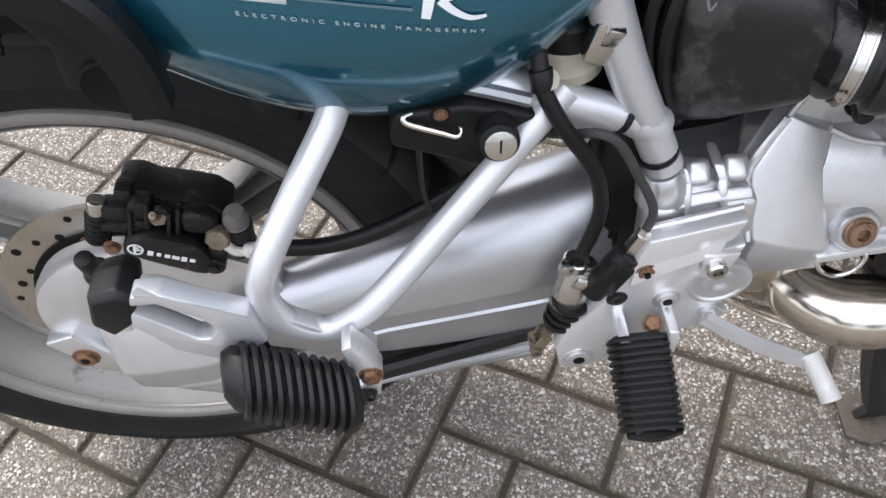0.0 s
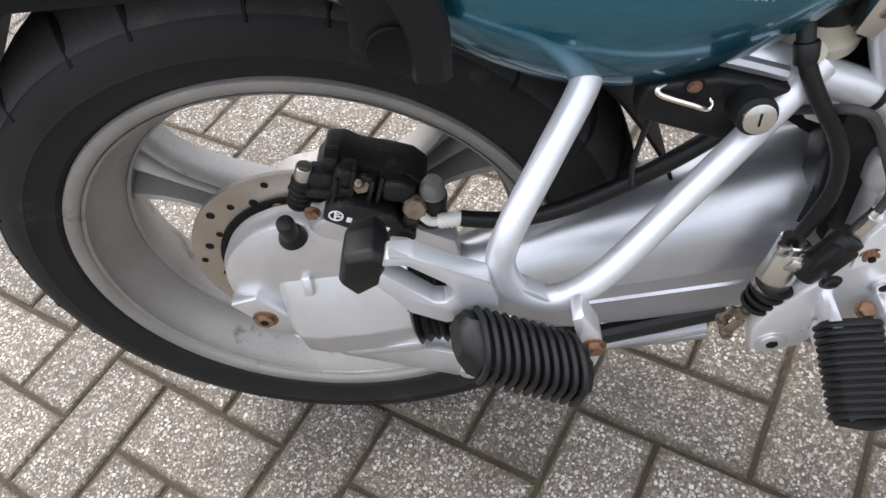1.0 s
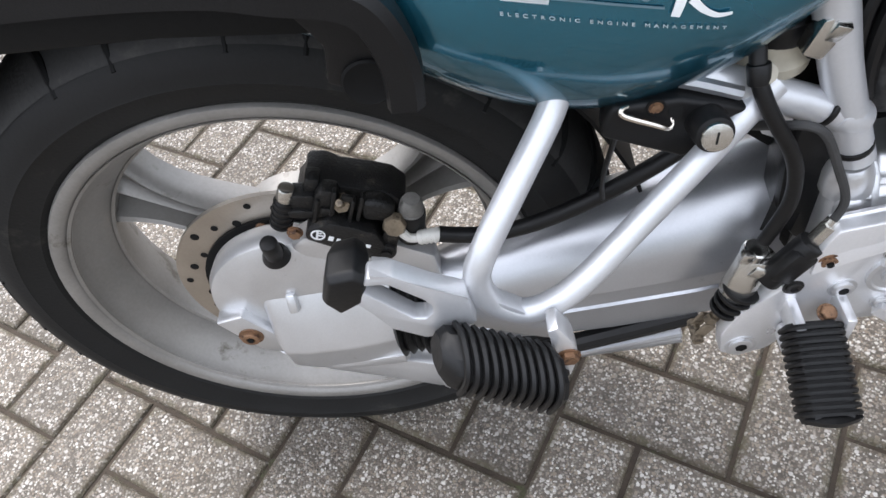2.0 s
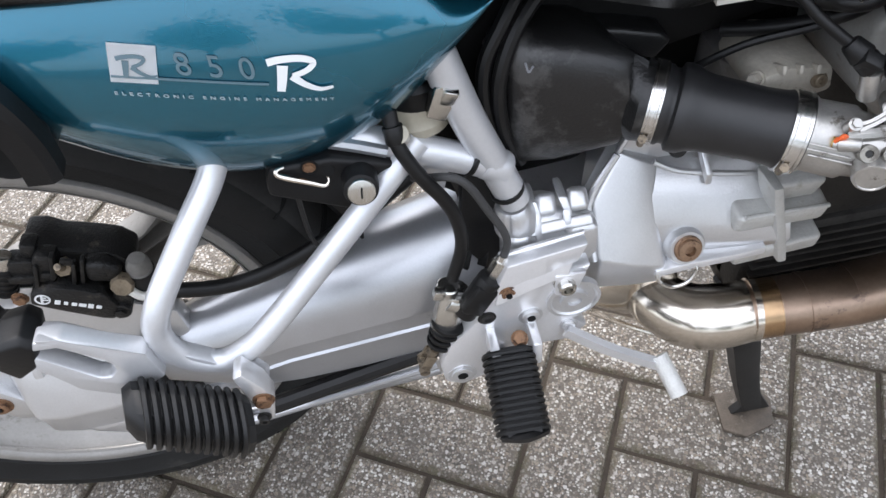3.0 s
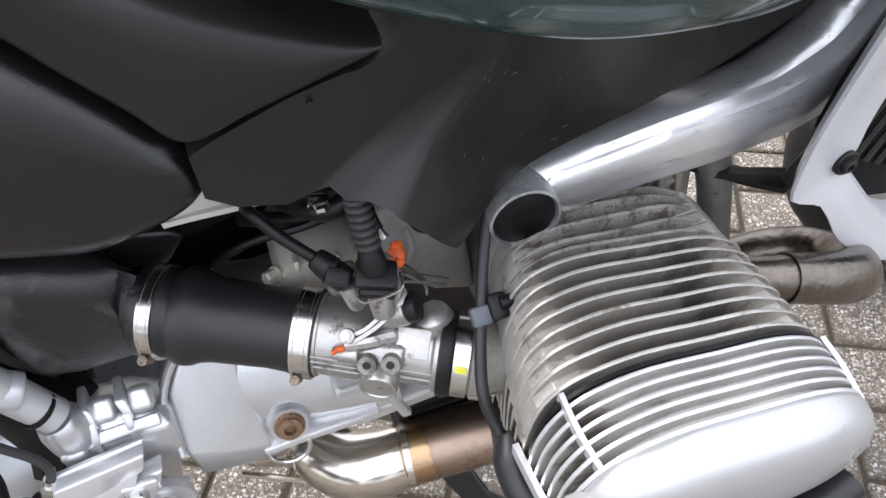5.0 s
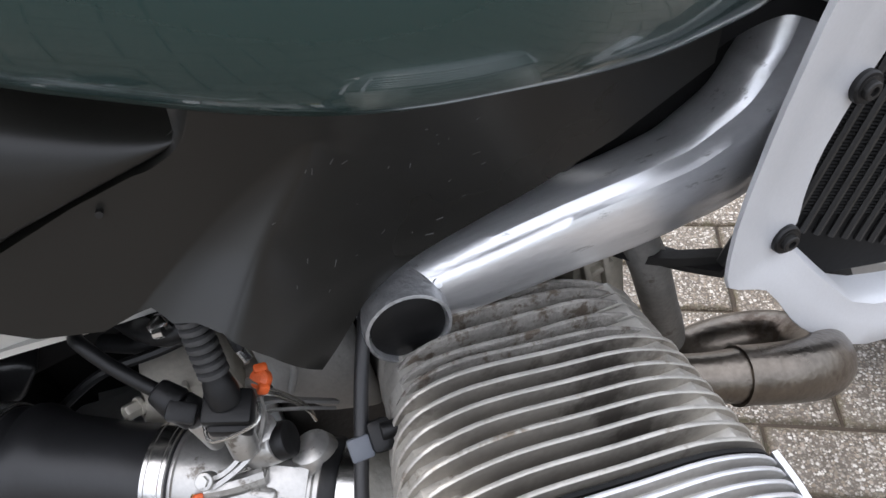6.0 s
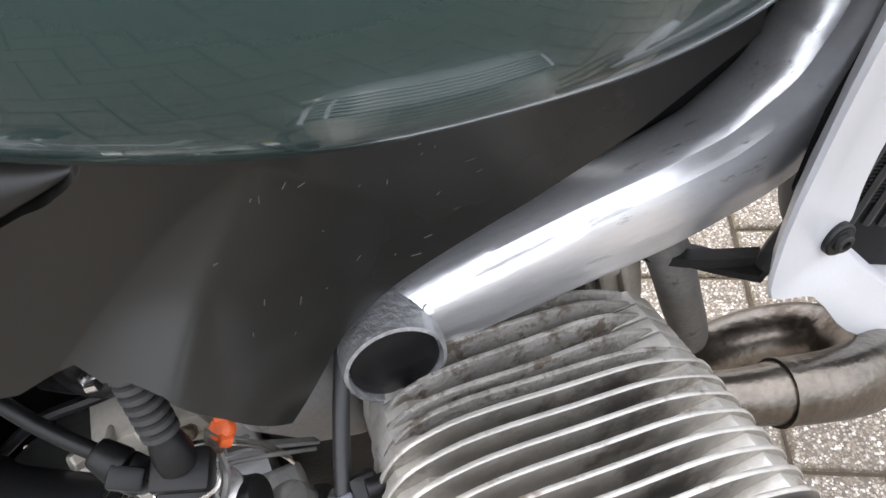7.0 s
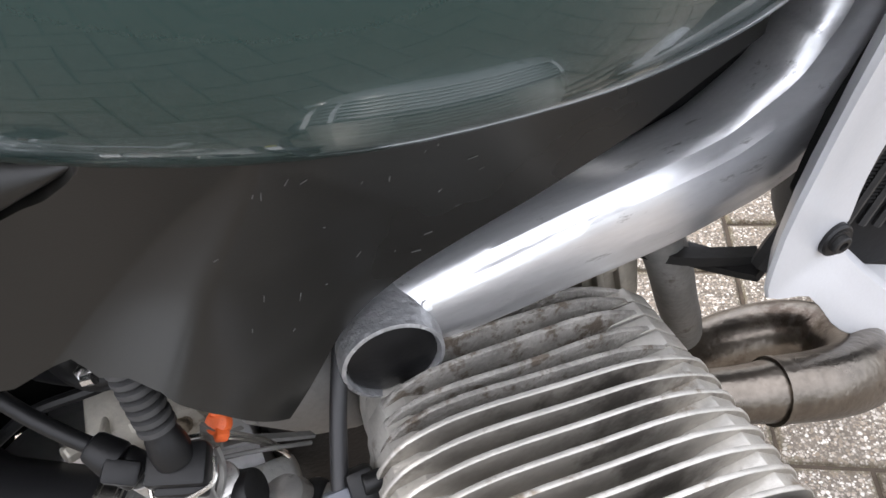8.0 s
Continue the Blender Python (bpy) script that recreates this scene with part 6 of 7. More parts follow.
def build_seat():
    rows = []
    for x, lo, w, hi in ((0.04, 0.762, 0.172, 0.834), (0.20, 0.752, 0.192, 0.820), (0.30, 0.747, 0.195, 0.822), (0.36, 0.742, 0.198, 0.832), (0.42, 0.734, 0.202, 0.850), (0.48, 0.719, 0.205, 0.855), (0.53, 0.703, 0.206, 0.845), (0.56, 0.697, 0.207, 0.828), (0.59, 0.704, 0.207, 0.796), (0.610, 0.714, 0.205, 0.768), (0.6215, 0.722, 0.196, 0.752)):
        h = hi - lo
        half = [(x, -w + 0.018, lo), (x, -w + 0.003, lo + 0.14 * h), (x, -w, lo + 0.36 * h), (x, -w + 0.004, lo + 0.62 * h), (x, -w + 0.016, lo + 0.84 * h), (x, -w + 0.040, lo + 0.965 * h), (x, -w + 0.075, hi + 0.002), (x, 0, hi + 0.008)]
        rows.append(half + [(px, -py, pz) for px, py, pz in half[-2::-1]])
    seat = part("seat", skin(rows, 5, 6, 0.004), VINYL, bike, "black grained vinyl rider seat")
    stitches = []
    path = smooth_path([(0.19, -0.1930, 0.790), (0.24, -0.1945, 0.780), (0.28, -0.1950, 0.770), (0.307, -0.1948, 0.762)], 14)
    for p, q in zip(path[::2], path[1::2]):
        stitches.append(cyl(p, p.lerp(q, 0.8), 0.0009, seg=6))
    part("seam_stitching", join(*stitches), STITCH, seat, "grey stitched seam")
    rows = []
    for x, b, r in ((0.46, 0.880, 0.93), (0.53, 0.858, 0.915), (0.565, 0.826, 0.89), (0.585, 0.800, 0.868), (0.602, 0.780, 0.852), (0.620, 0.760, 0.838), (0.650, 0.768, 0.820), (0.680, 0.777, 0.806), (0.703, 0.784, 0.797), (0.716, 0.789, 0.793)):
        o = 0.009 * max(0.0, min(1.0, (x - 0.575) / 0.045))
        rows.append([(x, -0.165, b - 0.004), (x, -0.195 - o, b), (x, -0.203 - o, b + 0.18 * (r - b)), (x, -0.200 - o, b + 0.62 * (r - b)), (x, -0.191 - o, b + 0.90 * (r - b)), (x, -0.172 - o, r + 0.002), (x, -0.150, r + 0.007), (x, 0.0, r + 0.02), (x, 0.160, r + 0.010), (x, 0.192, r), (x, 0.194, b)])
    part("seat_nose", skin(rows, 5, 6, 0.004), SIDEPL, bike, "smooth black seat nose")
    rail = part("seat_rail", sweep([(0.588, -0.164, 0.683), (0.606, -0.166, 0.6845), (0.625, -0.167, 0.6845), (0.650, -0.165, 0.682), (0.685, -0.160, 0.679), (0.71, -0.15, 0.677)], lambda s: [(-0.0014, 0.0022), (0.0050, 0.0022), (0.0050, -0.0016), (-0.0014, -0.0016)], 6), CREAM, bike, "grey-white seat rail")
    part("rail_plate", prism([(0.590, 0.684), (0.616, 0.704), (0.628, 0.692), (0.624, 0.684)], -0.162, -0.168, 0.0015), CREAM, rail)
    part("rail_nut", box((0.644, -0.166, 0.686), (0.012, 0.008, 0.010), 0.001, (20, 0, 0)), STEEL, bike)


def build_glove(at, turn, label):
    """An empty leather glove: palm and curled fingers with seams."""
    g = tagged(new("glove"), label, "glove")
    g.matrix_world = at
    part("palm", loft([[Vector((x, w * math.cos(a), 0.012 + h * math.sin(a))) for a in ring_pts(18, lambda a: a)] for x, w, h in ((-0.10, 0.030, 0.010), (-0.07, 0.036, 0.012), (-0.03, 0.043, 0.014), (0.0, 0.042, 0.013), (0.015, 0.034, 0.010))]), LEATHER, g)
    for k, (y, l, s) in enumerate(((-0.033, 0.052, 10), (-0.011, 0.066, 3), (0.012, 0.062, -5), (0.033, 0.046, -13))):
        d = Vector((math.cos(radians(-s)), math.sin(radians(-s)), 0))
        o = Vector((0.004, y, 0.012))
        f = part("finger", tube([o, o + d * l * 0.35 + Vector((0, 0, 0.005)), o + d * l * 0.7 + Vector((0, 0, 0.003)), o + d * l * 0.95 + Vector((0, 0, -0.002)), o + d * l], lambda t: 0.0118 * (1 - 0.10 * math.sin(9 * t)) * (1 if t < 0.82 else max(0.25, 1 - ((t - 0.82) / 0.18) ** 2 * 0.75)), 14, 6), LEATHER, g)
        part("seam", tube([o + Vector((0.01, -0.004, 0.0125)), o + d * l * 0.5 + Vector((0, -0.004, 0.0135)), o + d * l * 0.92 + Vector((0, -0.003, 0.0085))], 0.0009, 6), LEATHER, f)
        for u in (0.3, 0.62):
            c = o + d * l * u + Vector((0, 0, 0.0035))
            part("crease", tube([c + Vector((0, -0.0115, 0.002)), c + Vector((0.003, 0, 0.0125)), c + Vector((0, 0.0115, 0.002))], 0.0010, 6), LEATHER, f)
    return g


def build_tank():
    rows = []
    for x, ye, ze in ((0.50, -0.100, 0.900), (0.58, -0.135, 0.894), (0.625, -0.200, 0.882), (0.660, -0.264, 0.858), (0.714, -0.285, 0.838), (0.764, -0.296, 0.8255), (0.814, -0.298, 0.820), (0.865, -0.277, 0.805), (0.916, -0.250, 0.792), (0.968, -0.218, 0.779), (1.02, -0.18, 0.772), (1.08, -0.13, 0.773)):
        rows.append([(x, ye + 0.07, ze - 0.004), (x, ye + 0.02, ze - 0.003), (x, ye, ze + 0.004), (x, ye - 0.012, ze + 0.035), (x, ye - 0.008, ze + 0.08), (x, ye + 0.02, ze + 0.14), (x, ye * 0.6, ze + 0.20), (x, 0, ze + 0.24)])
        rows[-1] += [(px, -py, pz) for px, py, pz in rows[-1][-2::-1]]
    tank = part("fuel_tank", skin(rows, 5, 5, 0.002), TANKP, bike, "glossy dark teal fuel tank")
    # side panel: a smooth sheet, its lower part folded out into a tunnel
    straight = lambda pts, n: [Vector(p).lerp(Vector(q), k / n) for p, q in zip(pts, pts[1:]) for k in range(n)] + [Vector(pts[-1])]
    low = straight([(0.618, 0, 0.726), (0.631, 0, 0.7155), (0.655, 0, 0.7085), (0.669, 0, 0.7125), (0.6765, 0, 0.715), (0.683, 0, 0.709), (0.6925, 0, 0.7105), (0.702, 0, 0.7090), (0.7165, 0, 0.6935), (0.7355, 0, 0.6675), (0.764, 0, 0.686), (0.80, 0, 0.696), (0.85, 0, 0.709), (0.90, 0, 0.7265), (0.950, 0, 0.752)], 14)
    high = smooth_path([(0.618, 0, 0.752), (0.632, 0, 0.758), (0.655, 0, 0.766), (0.669, 0, 0.771), (0.677, 0, 0.7735), (0.684, 0, 0.776), (0.692, 0, 0.779), (0.702, 0, 0.7825), (0.715, 0, 0.795), (0.735, 0, 0.838), (0.765, 0, 0.835), (0.80, 0, 0.828), (0.85, 0, 0.816), (0.90, 0, 0.802), (0.950, 0, 0.79)], 14)
    step = lambda t: (lambda q: q * q * (3 - 2 * q))(max(0.0, min(1.0, t)))
    crease = Vector((0.669, 0, 0.7125))
    along = Vector((0.084, 0, 0.070))
    length = along.length
    along.normalize()
    across = Vector((along.z, 0, -along.x))

    def sheet(x, z):
        reach = 0.056 * step((x - 0.655) / 0.13) * (1 - 0.80 * step((x - 0.79) / 0.16))
        y = -0.205 - reach * max(0.0, (z - 0.705) / 0.13) ** 1.4 - 0.014 * math.exp(-((x - 0.735) / 0.040) ** 2) * (1 - step((z - 0.67) / 0.07))
        rel = Vector((x, 0, z)) - crease
        s, c = rel.dot(along) / length, rel.dot(across)
        fade = max(0.0, min(1.0, 1.04 - s)) ** 0.9
        if c > 0 and fade > 0:
            width = 0.002 + 0.027 * fade
            u = c / width
            rise = 0.50 * u + 0.42 * u * u if u < 0.85 else 0.72845 + 1.214 * ((u - 0.85) - max(0.0, min(u, 1.25) - 0.85) ** 2 / 0.8 - max(0.0, u - 1.25))
            fall = 1 - step((c - width * 1.25) / 0.085)
            y -= 0.031 * fade * rise * fall
        return y

    rings = []
    for a, b in zip(low, high):
        line = []
        for k in range(73):
            p = a.lerp(b, k / 72)
            line.append(Vector((p.x, sheet(p.x, p.z), p.z)))
        line.append(line[-1] + Vector((0, 0.03, 0.006)))
        rings.append(line)
    bm = loft(rings, cap=False, closed=False)
    bmesh.ops.solidify(bm, geom=bm.faces[:], thickness=0.0025)
    panel = part("side_panel", bm, SIDEPL, bike, "matt black plastic tank side panel with scratches", 75)
    bolt(panel, (0.770, sheet(0.770, 0.803) - 0.001, 0.803), 0.0032, 0.002, IRON, (0, -1, -0.4))
    part("panel_screw", cyl((0.676, -0.203, 0.766), (0.676, -0.2095, 0.767), 0.0015, seg=12), IRON, panel)
    rnd = random.Random(5)
    pbvh = BVHTree.FromPolygons([v.co for v in panel.data.vertices], [tuple(f.vertices) for f in panel.data.polygons])
    for k in range(26):
        x, z = rnd.uniform(0.735, 0.83), rnd.uniform(0.70, 0.775)
        hit = pbvh.ray_cast(Vector((x, -0.5, z)), Vector((0, 1, 0)))[0]
        if hit:
            part("scratch", box((x, hit.y - 0.0001, z), (rnd.uniform(0.0008, 0.004), 0.0004, 0.0003), 0, (0, -rnd.uniform(-10, 80), 0)), SCUFF, panel)
    # unseen black blocks, added to stand for the shade behind the gaps
    part("inner_shade_block", prism([(0.70, 0.66), (0.66, 0.72), (0.66, 0.84), (0.95, 0.80), (1.02, 0.76), (0.98, 0.70), (0.90, 0.66)], 0.12, -0.150, 0.01), DARK, bike)
    part("front_shade_block", prism([(0.86, 0.672), (0.975, 0.690), (1.02, 0.74), (1.05, 0.88), (0.86, 0.88)], 0.12, -0.172, 0.006), DARK, bike)
    part("seat_shade_block", prism([(0.395, 0.640), (0.405, 0.715), (0.480, 0.715), (0.480, 0.600), (0.440, 0.600)], 0.10, -0.112, 0.006), DARK, bike)
    part("hose_shade_block", prism([(0.355, 0.600), (0.395, 0.655), (0.470, 0.655), (0.470, 0.505), (0.425, 0.495), (0.385, 0.530)], 0.08, -0.108, 0.006), DARK, bike)
    part("rear_shade_block", prism([(0.47, 0.50), (0.47, 0.62), (0.72, 0.64), (0.72, 0.53)], 0.10, -0.055, 0.006), DARK, bike)
    part("gearbox_shade_block", prism([(0.470, 0.500), (0.465, 0.60), (0.56, 0.60), (0.565, 0.53), (0.53, 0.505)], 0.10, -0.100, 0.006), DARK, bike)
    part("bay_shade_block", prism([(0.48, 0.58), (0.48, 0.715), (0.72, 0.725), (0.72, 0.630), (0.66, 0.618), (0.60, 0.605)], 0.12, -0.100, 0.008), DARK, bike)
    bolt(bike, (0.880, -0.190, 0.712), 0.0055, 0.006, IRON, (0, -1, 0.3))
    fork = part("fork_leg", join(tube([(1.02, -0.075, 0.80), (1.08, -0.10, 0.72), (1.36, -0.06, 0.52), (1.655, -0.02, 0.30)], 0.024, 18)), DARK, bike, "dark fork leg")
    for k, (x, z) in enumerate(((0.915, 0.730), (0.935, 0.742), (0.958, 0.760))):
        part("cable_loom", tube([(x - 0.03, -0.165, z - 0.03), (x, -0.180, z), (x + 0.03, -0.165, z + 0.04)], 0.0075 + 0.002 * k, 10), (CREAM, RUBBER, DARK)[k], bike)


def build_cooler():
    outer = [(0.985, 0.86), (0.962, 0.80), (0.952, 0.764), (0.944, 0.728), (0.939, 0.690), (0.940, 0.660), (0.945, 0.640), (0.963, 0.630), (0.981, 0.618), (1.012, 0.575), (1.045, 0.545), (1.085, 0.520), (1.14, 0.51)]
    inner = [(1.14, 0.545), (1.075, 0.565), (1.045, 0.592), (1.012, 0.628), (1.002, 0.640), (0.995, 0.652), (1.000, 0.663), (1.000, 0.682), (1.004, 0.706), (1.018, 0.74), (1.045, 0.79), (1.07, 0.86)]
    rings = []
    n = 26
    o = smooth_path([(x, 0, z) for x, z in outer], 6)
    i = smooth_path([(x, 0, z) for x, z in inner[::-1]], 6)
    pick = lambda path, u: path[round(u * (len(path) - 1))]
    for k in range(n + 1):
        a, b = pick(o, k / n), pick(i, k / n)
        f = max(0.0, min(1.0, 1.6 - 2.2 * k / n))
        rings.append([Vector((a.x + 0.010 + 0.020 * f, -0.230, a.z)), Vector((a.x + 0.002 + 0.002 * f, -0.244 - 0.006 * f, a.z)), Vector((a.x, -0.2450 - 0.008 * f, a.z)).lerp(Vector((b.x, -0.2450 - 0.008 * f, b.z)), 0.06), Vector((a.x, -0.2440 - 0.001 * f, a.z)).lerp(Vector((b.x, -0.2440 - 0.001 * f, b.z)), 0.46), Vector((a.x, -0.2425, a.z)).lerp(Vector((b.x, -0.2425, b.z)), 0.54), Vector((a.x, -0.240, a.z)).lerp(Vector((b.x, -0.240, b.z)), 0.9), Vector((b.x, -0.234, b.z)), Vector((b.x, -0.215, b.z))])
    sh = part("cooler_shroud", loft(rings), SHROUD, bike, "silver-grey plastic oil cooler shroud")
    for at in ((0.986, -0.241, 0.655), (1.009, -0.241, 0.739)):
        part("screw_washer", lathe([(0.0085, 0), (0.0085, 0.003), (0.0075, 0.004), (0, 0.004)], at, (0, -1, 0.1), 24), RUBBER, sh)
        bolt(sh, Vector(at) + Vector((0, -0.003, 0)), 0.0048, 0.004, IRON)
    core = part("oil_cooler", prism([(0.992, 0.655), (0.998, 0.70), (1.02, 0.75), (1.05, 0.80), (1.20, 0.80), (1.20, 0.54), (1.06, 0.575), (1.01, 0.625)], -0.205, -0.217, 0.002), DARK, bike, "black finned oil cooler")
    for k in range(16):
        u = k / 15
        a, b = Vector((1.000 + 0.19 * u, -0.2185, 0.640 - 0.10 * u)), Vector((1.055 + 0.19 * u, -0.2185, 0.790 - 0.04 * u))
        part("cooler_tube", tube([a, b], 0.0026, 6), IRON, core)
    for k in range(70):
        u = k / 69
        a = Vector((0.998 + 0.055 * u, -0.2178, 0.650 + 0.145 * u))
        part("cooler_fin", tube([a, a + Vector((0.15, 0, -0.055))], 0.0008, 4), DARK, core)
    part("cooler_stay", sweep([(0.935, -0.165, 0.612), (0.955, -0.20, 0.618), (0.966, -0.228, 0.630)], lambda s: [(-0.007, 0.002), (0.007, 0.002), (0.007, -0.002), (-0.007, -0.002)], 5), IRON, bike, "black steel cooler stay")
    part("stay_bar", sweep([(0.900, -0.150, 0.628), (0.935, -0.190, 0.622), (0.968, -0.220, 0.632)], lambda s: [(-0.004, 0.003), (0.004, 0.003), (0.004, -0.003), (-0.004, -0.003)], 5), IRON, bike)
    part("stay_arm", tube([(0.966, -0.226, 0.632), (0.972, -0.226, 0.645), (0.985, -0.222, 0.650)], 0.006, 8), IRON, bike)


DIMPRINT = mat("worn_silver_print", (0.42, 0.46, 0.48), 0.4, 0.2, 0.1, 60, 400, 0)
STITCH = mat("grey_thread", (0.16, 0.16, 0.16), 0.7, 0, 0.2, 50, 300, 0)
SCUFF = mat("pale_plastic_scuff", (0.09, 0.09, 0.088), 0.5, 0, 0.2, 50, 300, 0)
SHROUD = mat("silver_grey_plastic", (0.60, 0.612, 0.635), 0.34, 0.25, 0.06, 10, 500, 0.03)


def build_front_wheel():
    c = Vector((1.655, 0.085, 0.300))
    rim = part("front_wheel", lathe([(0.226, -0.05), (0.226, -0.044), (0.205, -0.03), (0.195, 0), (0.205, 0.03), (0.226, 0.044), (0.226, 0.05), (0.205, 0.042), (0.188, 0.02), (0.188, -0.02), (0.205, -0.042)], c, seg=72, closed=True), RIMS, bike, "silver cast front wheel")
    prof = [(0.220, -0.046), (0.240, -0.058), (0.262, -0.060), (0.283, -0.045), (0.296, -0.02), (0.299, 0)]
    part("tyre", lathe(prof + [(r, -h) for r, h in prof[-2::-1]], c, seg=96, cap=False), TYRE, rim, "black front tyre")
    for deg in (90, 210, 330):
        a = radians(deg)
        er, et = Vector((math.cos(a), 0, math.sin(a))), Vector((-math.sin(a), 0, math.cos(a)))
        part("spoke", loft([[c + er * (0.04 + 0.155 * u) + et * (0.024 * p) + Vector((0, 0.018 * q, 0)) for p, q in ((-1, -0.7), (-0.7, -1), (0.7, -1), (1, -0.7), (1, 0.7), (0.7, 1), (-0.7, 1), (-1, 0.7))] for u in (0, 0.5, 1)]), RIMS, rim)
    part("brake_disc", lathe([(0.150, 0.072), (0.150, 0.077), (0.105, 0.077), (0.105, 0.072)], c, seg=72, closed=True), DISC, rim)
    part("hub", cyl(c + Vector((0, -0.08, 0)), c + Vector((0, 0.08, 0)), 0.045, bevel=0.004), RIMS, rim)


build_wheel()
build_final_drive()
build_caliper()
build_swingarm()
build_passenger_peg()
build_rider_peg()
build_frame()
build_gearbox()
build_engine()
build_exhaust()
build_intake()
build_controls()
build_tail()
build_seat()
build_tank()
build_cooler()
build_front_wheel()
gx = Vector((0.25, -0.60, -0.62)).normalized()
gz = Vector((0.1, -0.68, 0.66))
gz = (gz - gx * gz.dot(gx)).normalized()
gy = gz.cross(gx)
go = Vector((0.386, -0.200, 0.796)) - (gx * 0.070 - gy * 0.011) * 1.3
build_glove(Matrix.Translation(go) @ Matrix((gx, gy, gz)).transposed().to_4x4() @ Matrix.Scale(1.3, 4), 0, "black leather motorcycle glove lying over the seat's edge")


# ---- unseen street trees behind the camera, added to be mirrored in paint and chrome and to block low sky ----
BARK = mat("grey_brown_bark", (0.10, 0.08, 0.06), 0.9, 0, 0.35, 8, 60, 0.8, spots=(0.05, 0.045, 0.035), spot_scale=6, spot_at=0.55)
LEAF = mat("green_foliage", (0.055, 0.085, 0.030), 0.55, 0, 0.35, 3, 20, 0.1, spots=(0.09, 0.12, 0.04), spot_scale=2, spot_at=0.58)


def build_tree(x, y, height, seed, label):
    rnd = random.Random(seed)
    tree = tagged(new("tree"), label, "tree", group="street trees")
    tree.location = (x, y, 0)
    lean = rnd.uniform(-0.25, 0.25)
    fork = Vector((lean, 0.0, 0.42 * height))
    trunk = [tube([(0, 0, -0.05), (0.3 * lean, 0.04, 0.2 * height), fork], lambda s: 0.17 - 0.06 * s, 10)]
    tips = []
    for k in range(9):
        a = 2 * math.pi * k / 9 + rnd.uniform(-0.3, 0.3)
        r = height * rnd.uniform(0.16, 0.30)
        tip = fork + Vector((r * math.cos(a), r * math.sin(a), height * rnd.uniform(0.18, 0.52)))
        mid = fork.lerp(tip, 0.5) + Vector((0, 0, -0.03 * height))
        trunk.append(tube([fork - Vector((0, 0, 0.15)), mid, tip], lambda s: 0.075 - 0.06 * s, 7))
        tips += [tip, mid.lerp(tip, 0.5), tip + Vector((rnd.uniform(-0.4, 0.4), rnd.uniform(-0.4, 0.4), rnd.uniform(0, 0.5)))]
    part("trunk", join(*trunk), BARK, tree, "forked bark-covered trunk and limbs")
    verts, faces = [], []
    for tip in tips:
        spread = height * rnd.uniform(0.07, 0.12)
        for _ in range(120):
            c = tip + Vector((rnd.gauss(0, spread), rnd.gauss(0, spread), rnd.gauss(0, spread * 0.7)))
            u = Vector((rnd.gauss(0, 1), rnd.gauss(0, 1), rnd.gauss(0, 0.5))).normalized()
            w = u.orthogonal().normalized()
            l = rnd.uniform(0.10, 0.19)
            k = len(verts)
            verts += [tuple(c - u * l), tuple(c + w * l * 0.45), tuple(c + u * l), tuple(c - w * l * 0.45)]
            faces.append((k, k + 1, k + 2, k + 3))
    me = bpy.data.meshes.new("crown")
    me.from_pydata(verts, [], faces)
    me.materials.append(LEAF)
    crown = new("crown", me)
    crown.parent = tree
    crown["kind"] = "stuff"


for x, y, h, seed, label in ((-7.5, -17.0, 6.0, 1, "leafy street tree, unseen and added for reflections"), (-1.8, -18.5, 5.4, 2, "leafy street tree, unseen and added for reflections"), (4.2, -16.5, 6.6, 3, "taller leafy street tree, unseen and added for reflections"), (11.0, -18.0, 5.8, 4, "leafy street tree, unseen and added for reflections"), (-15.0, -12.0, 6.4, 5, "leafy street tree, unseen and added for reflections")):
    build_tree(x, y, h, seed, label)


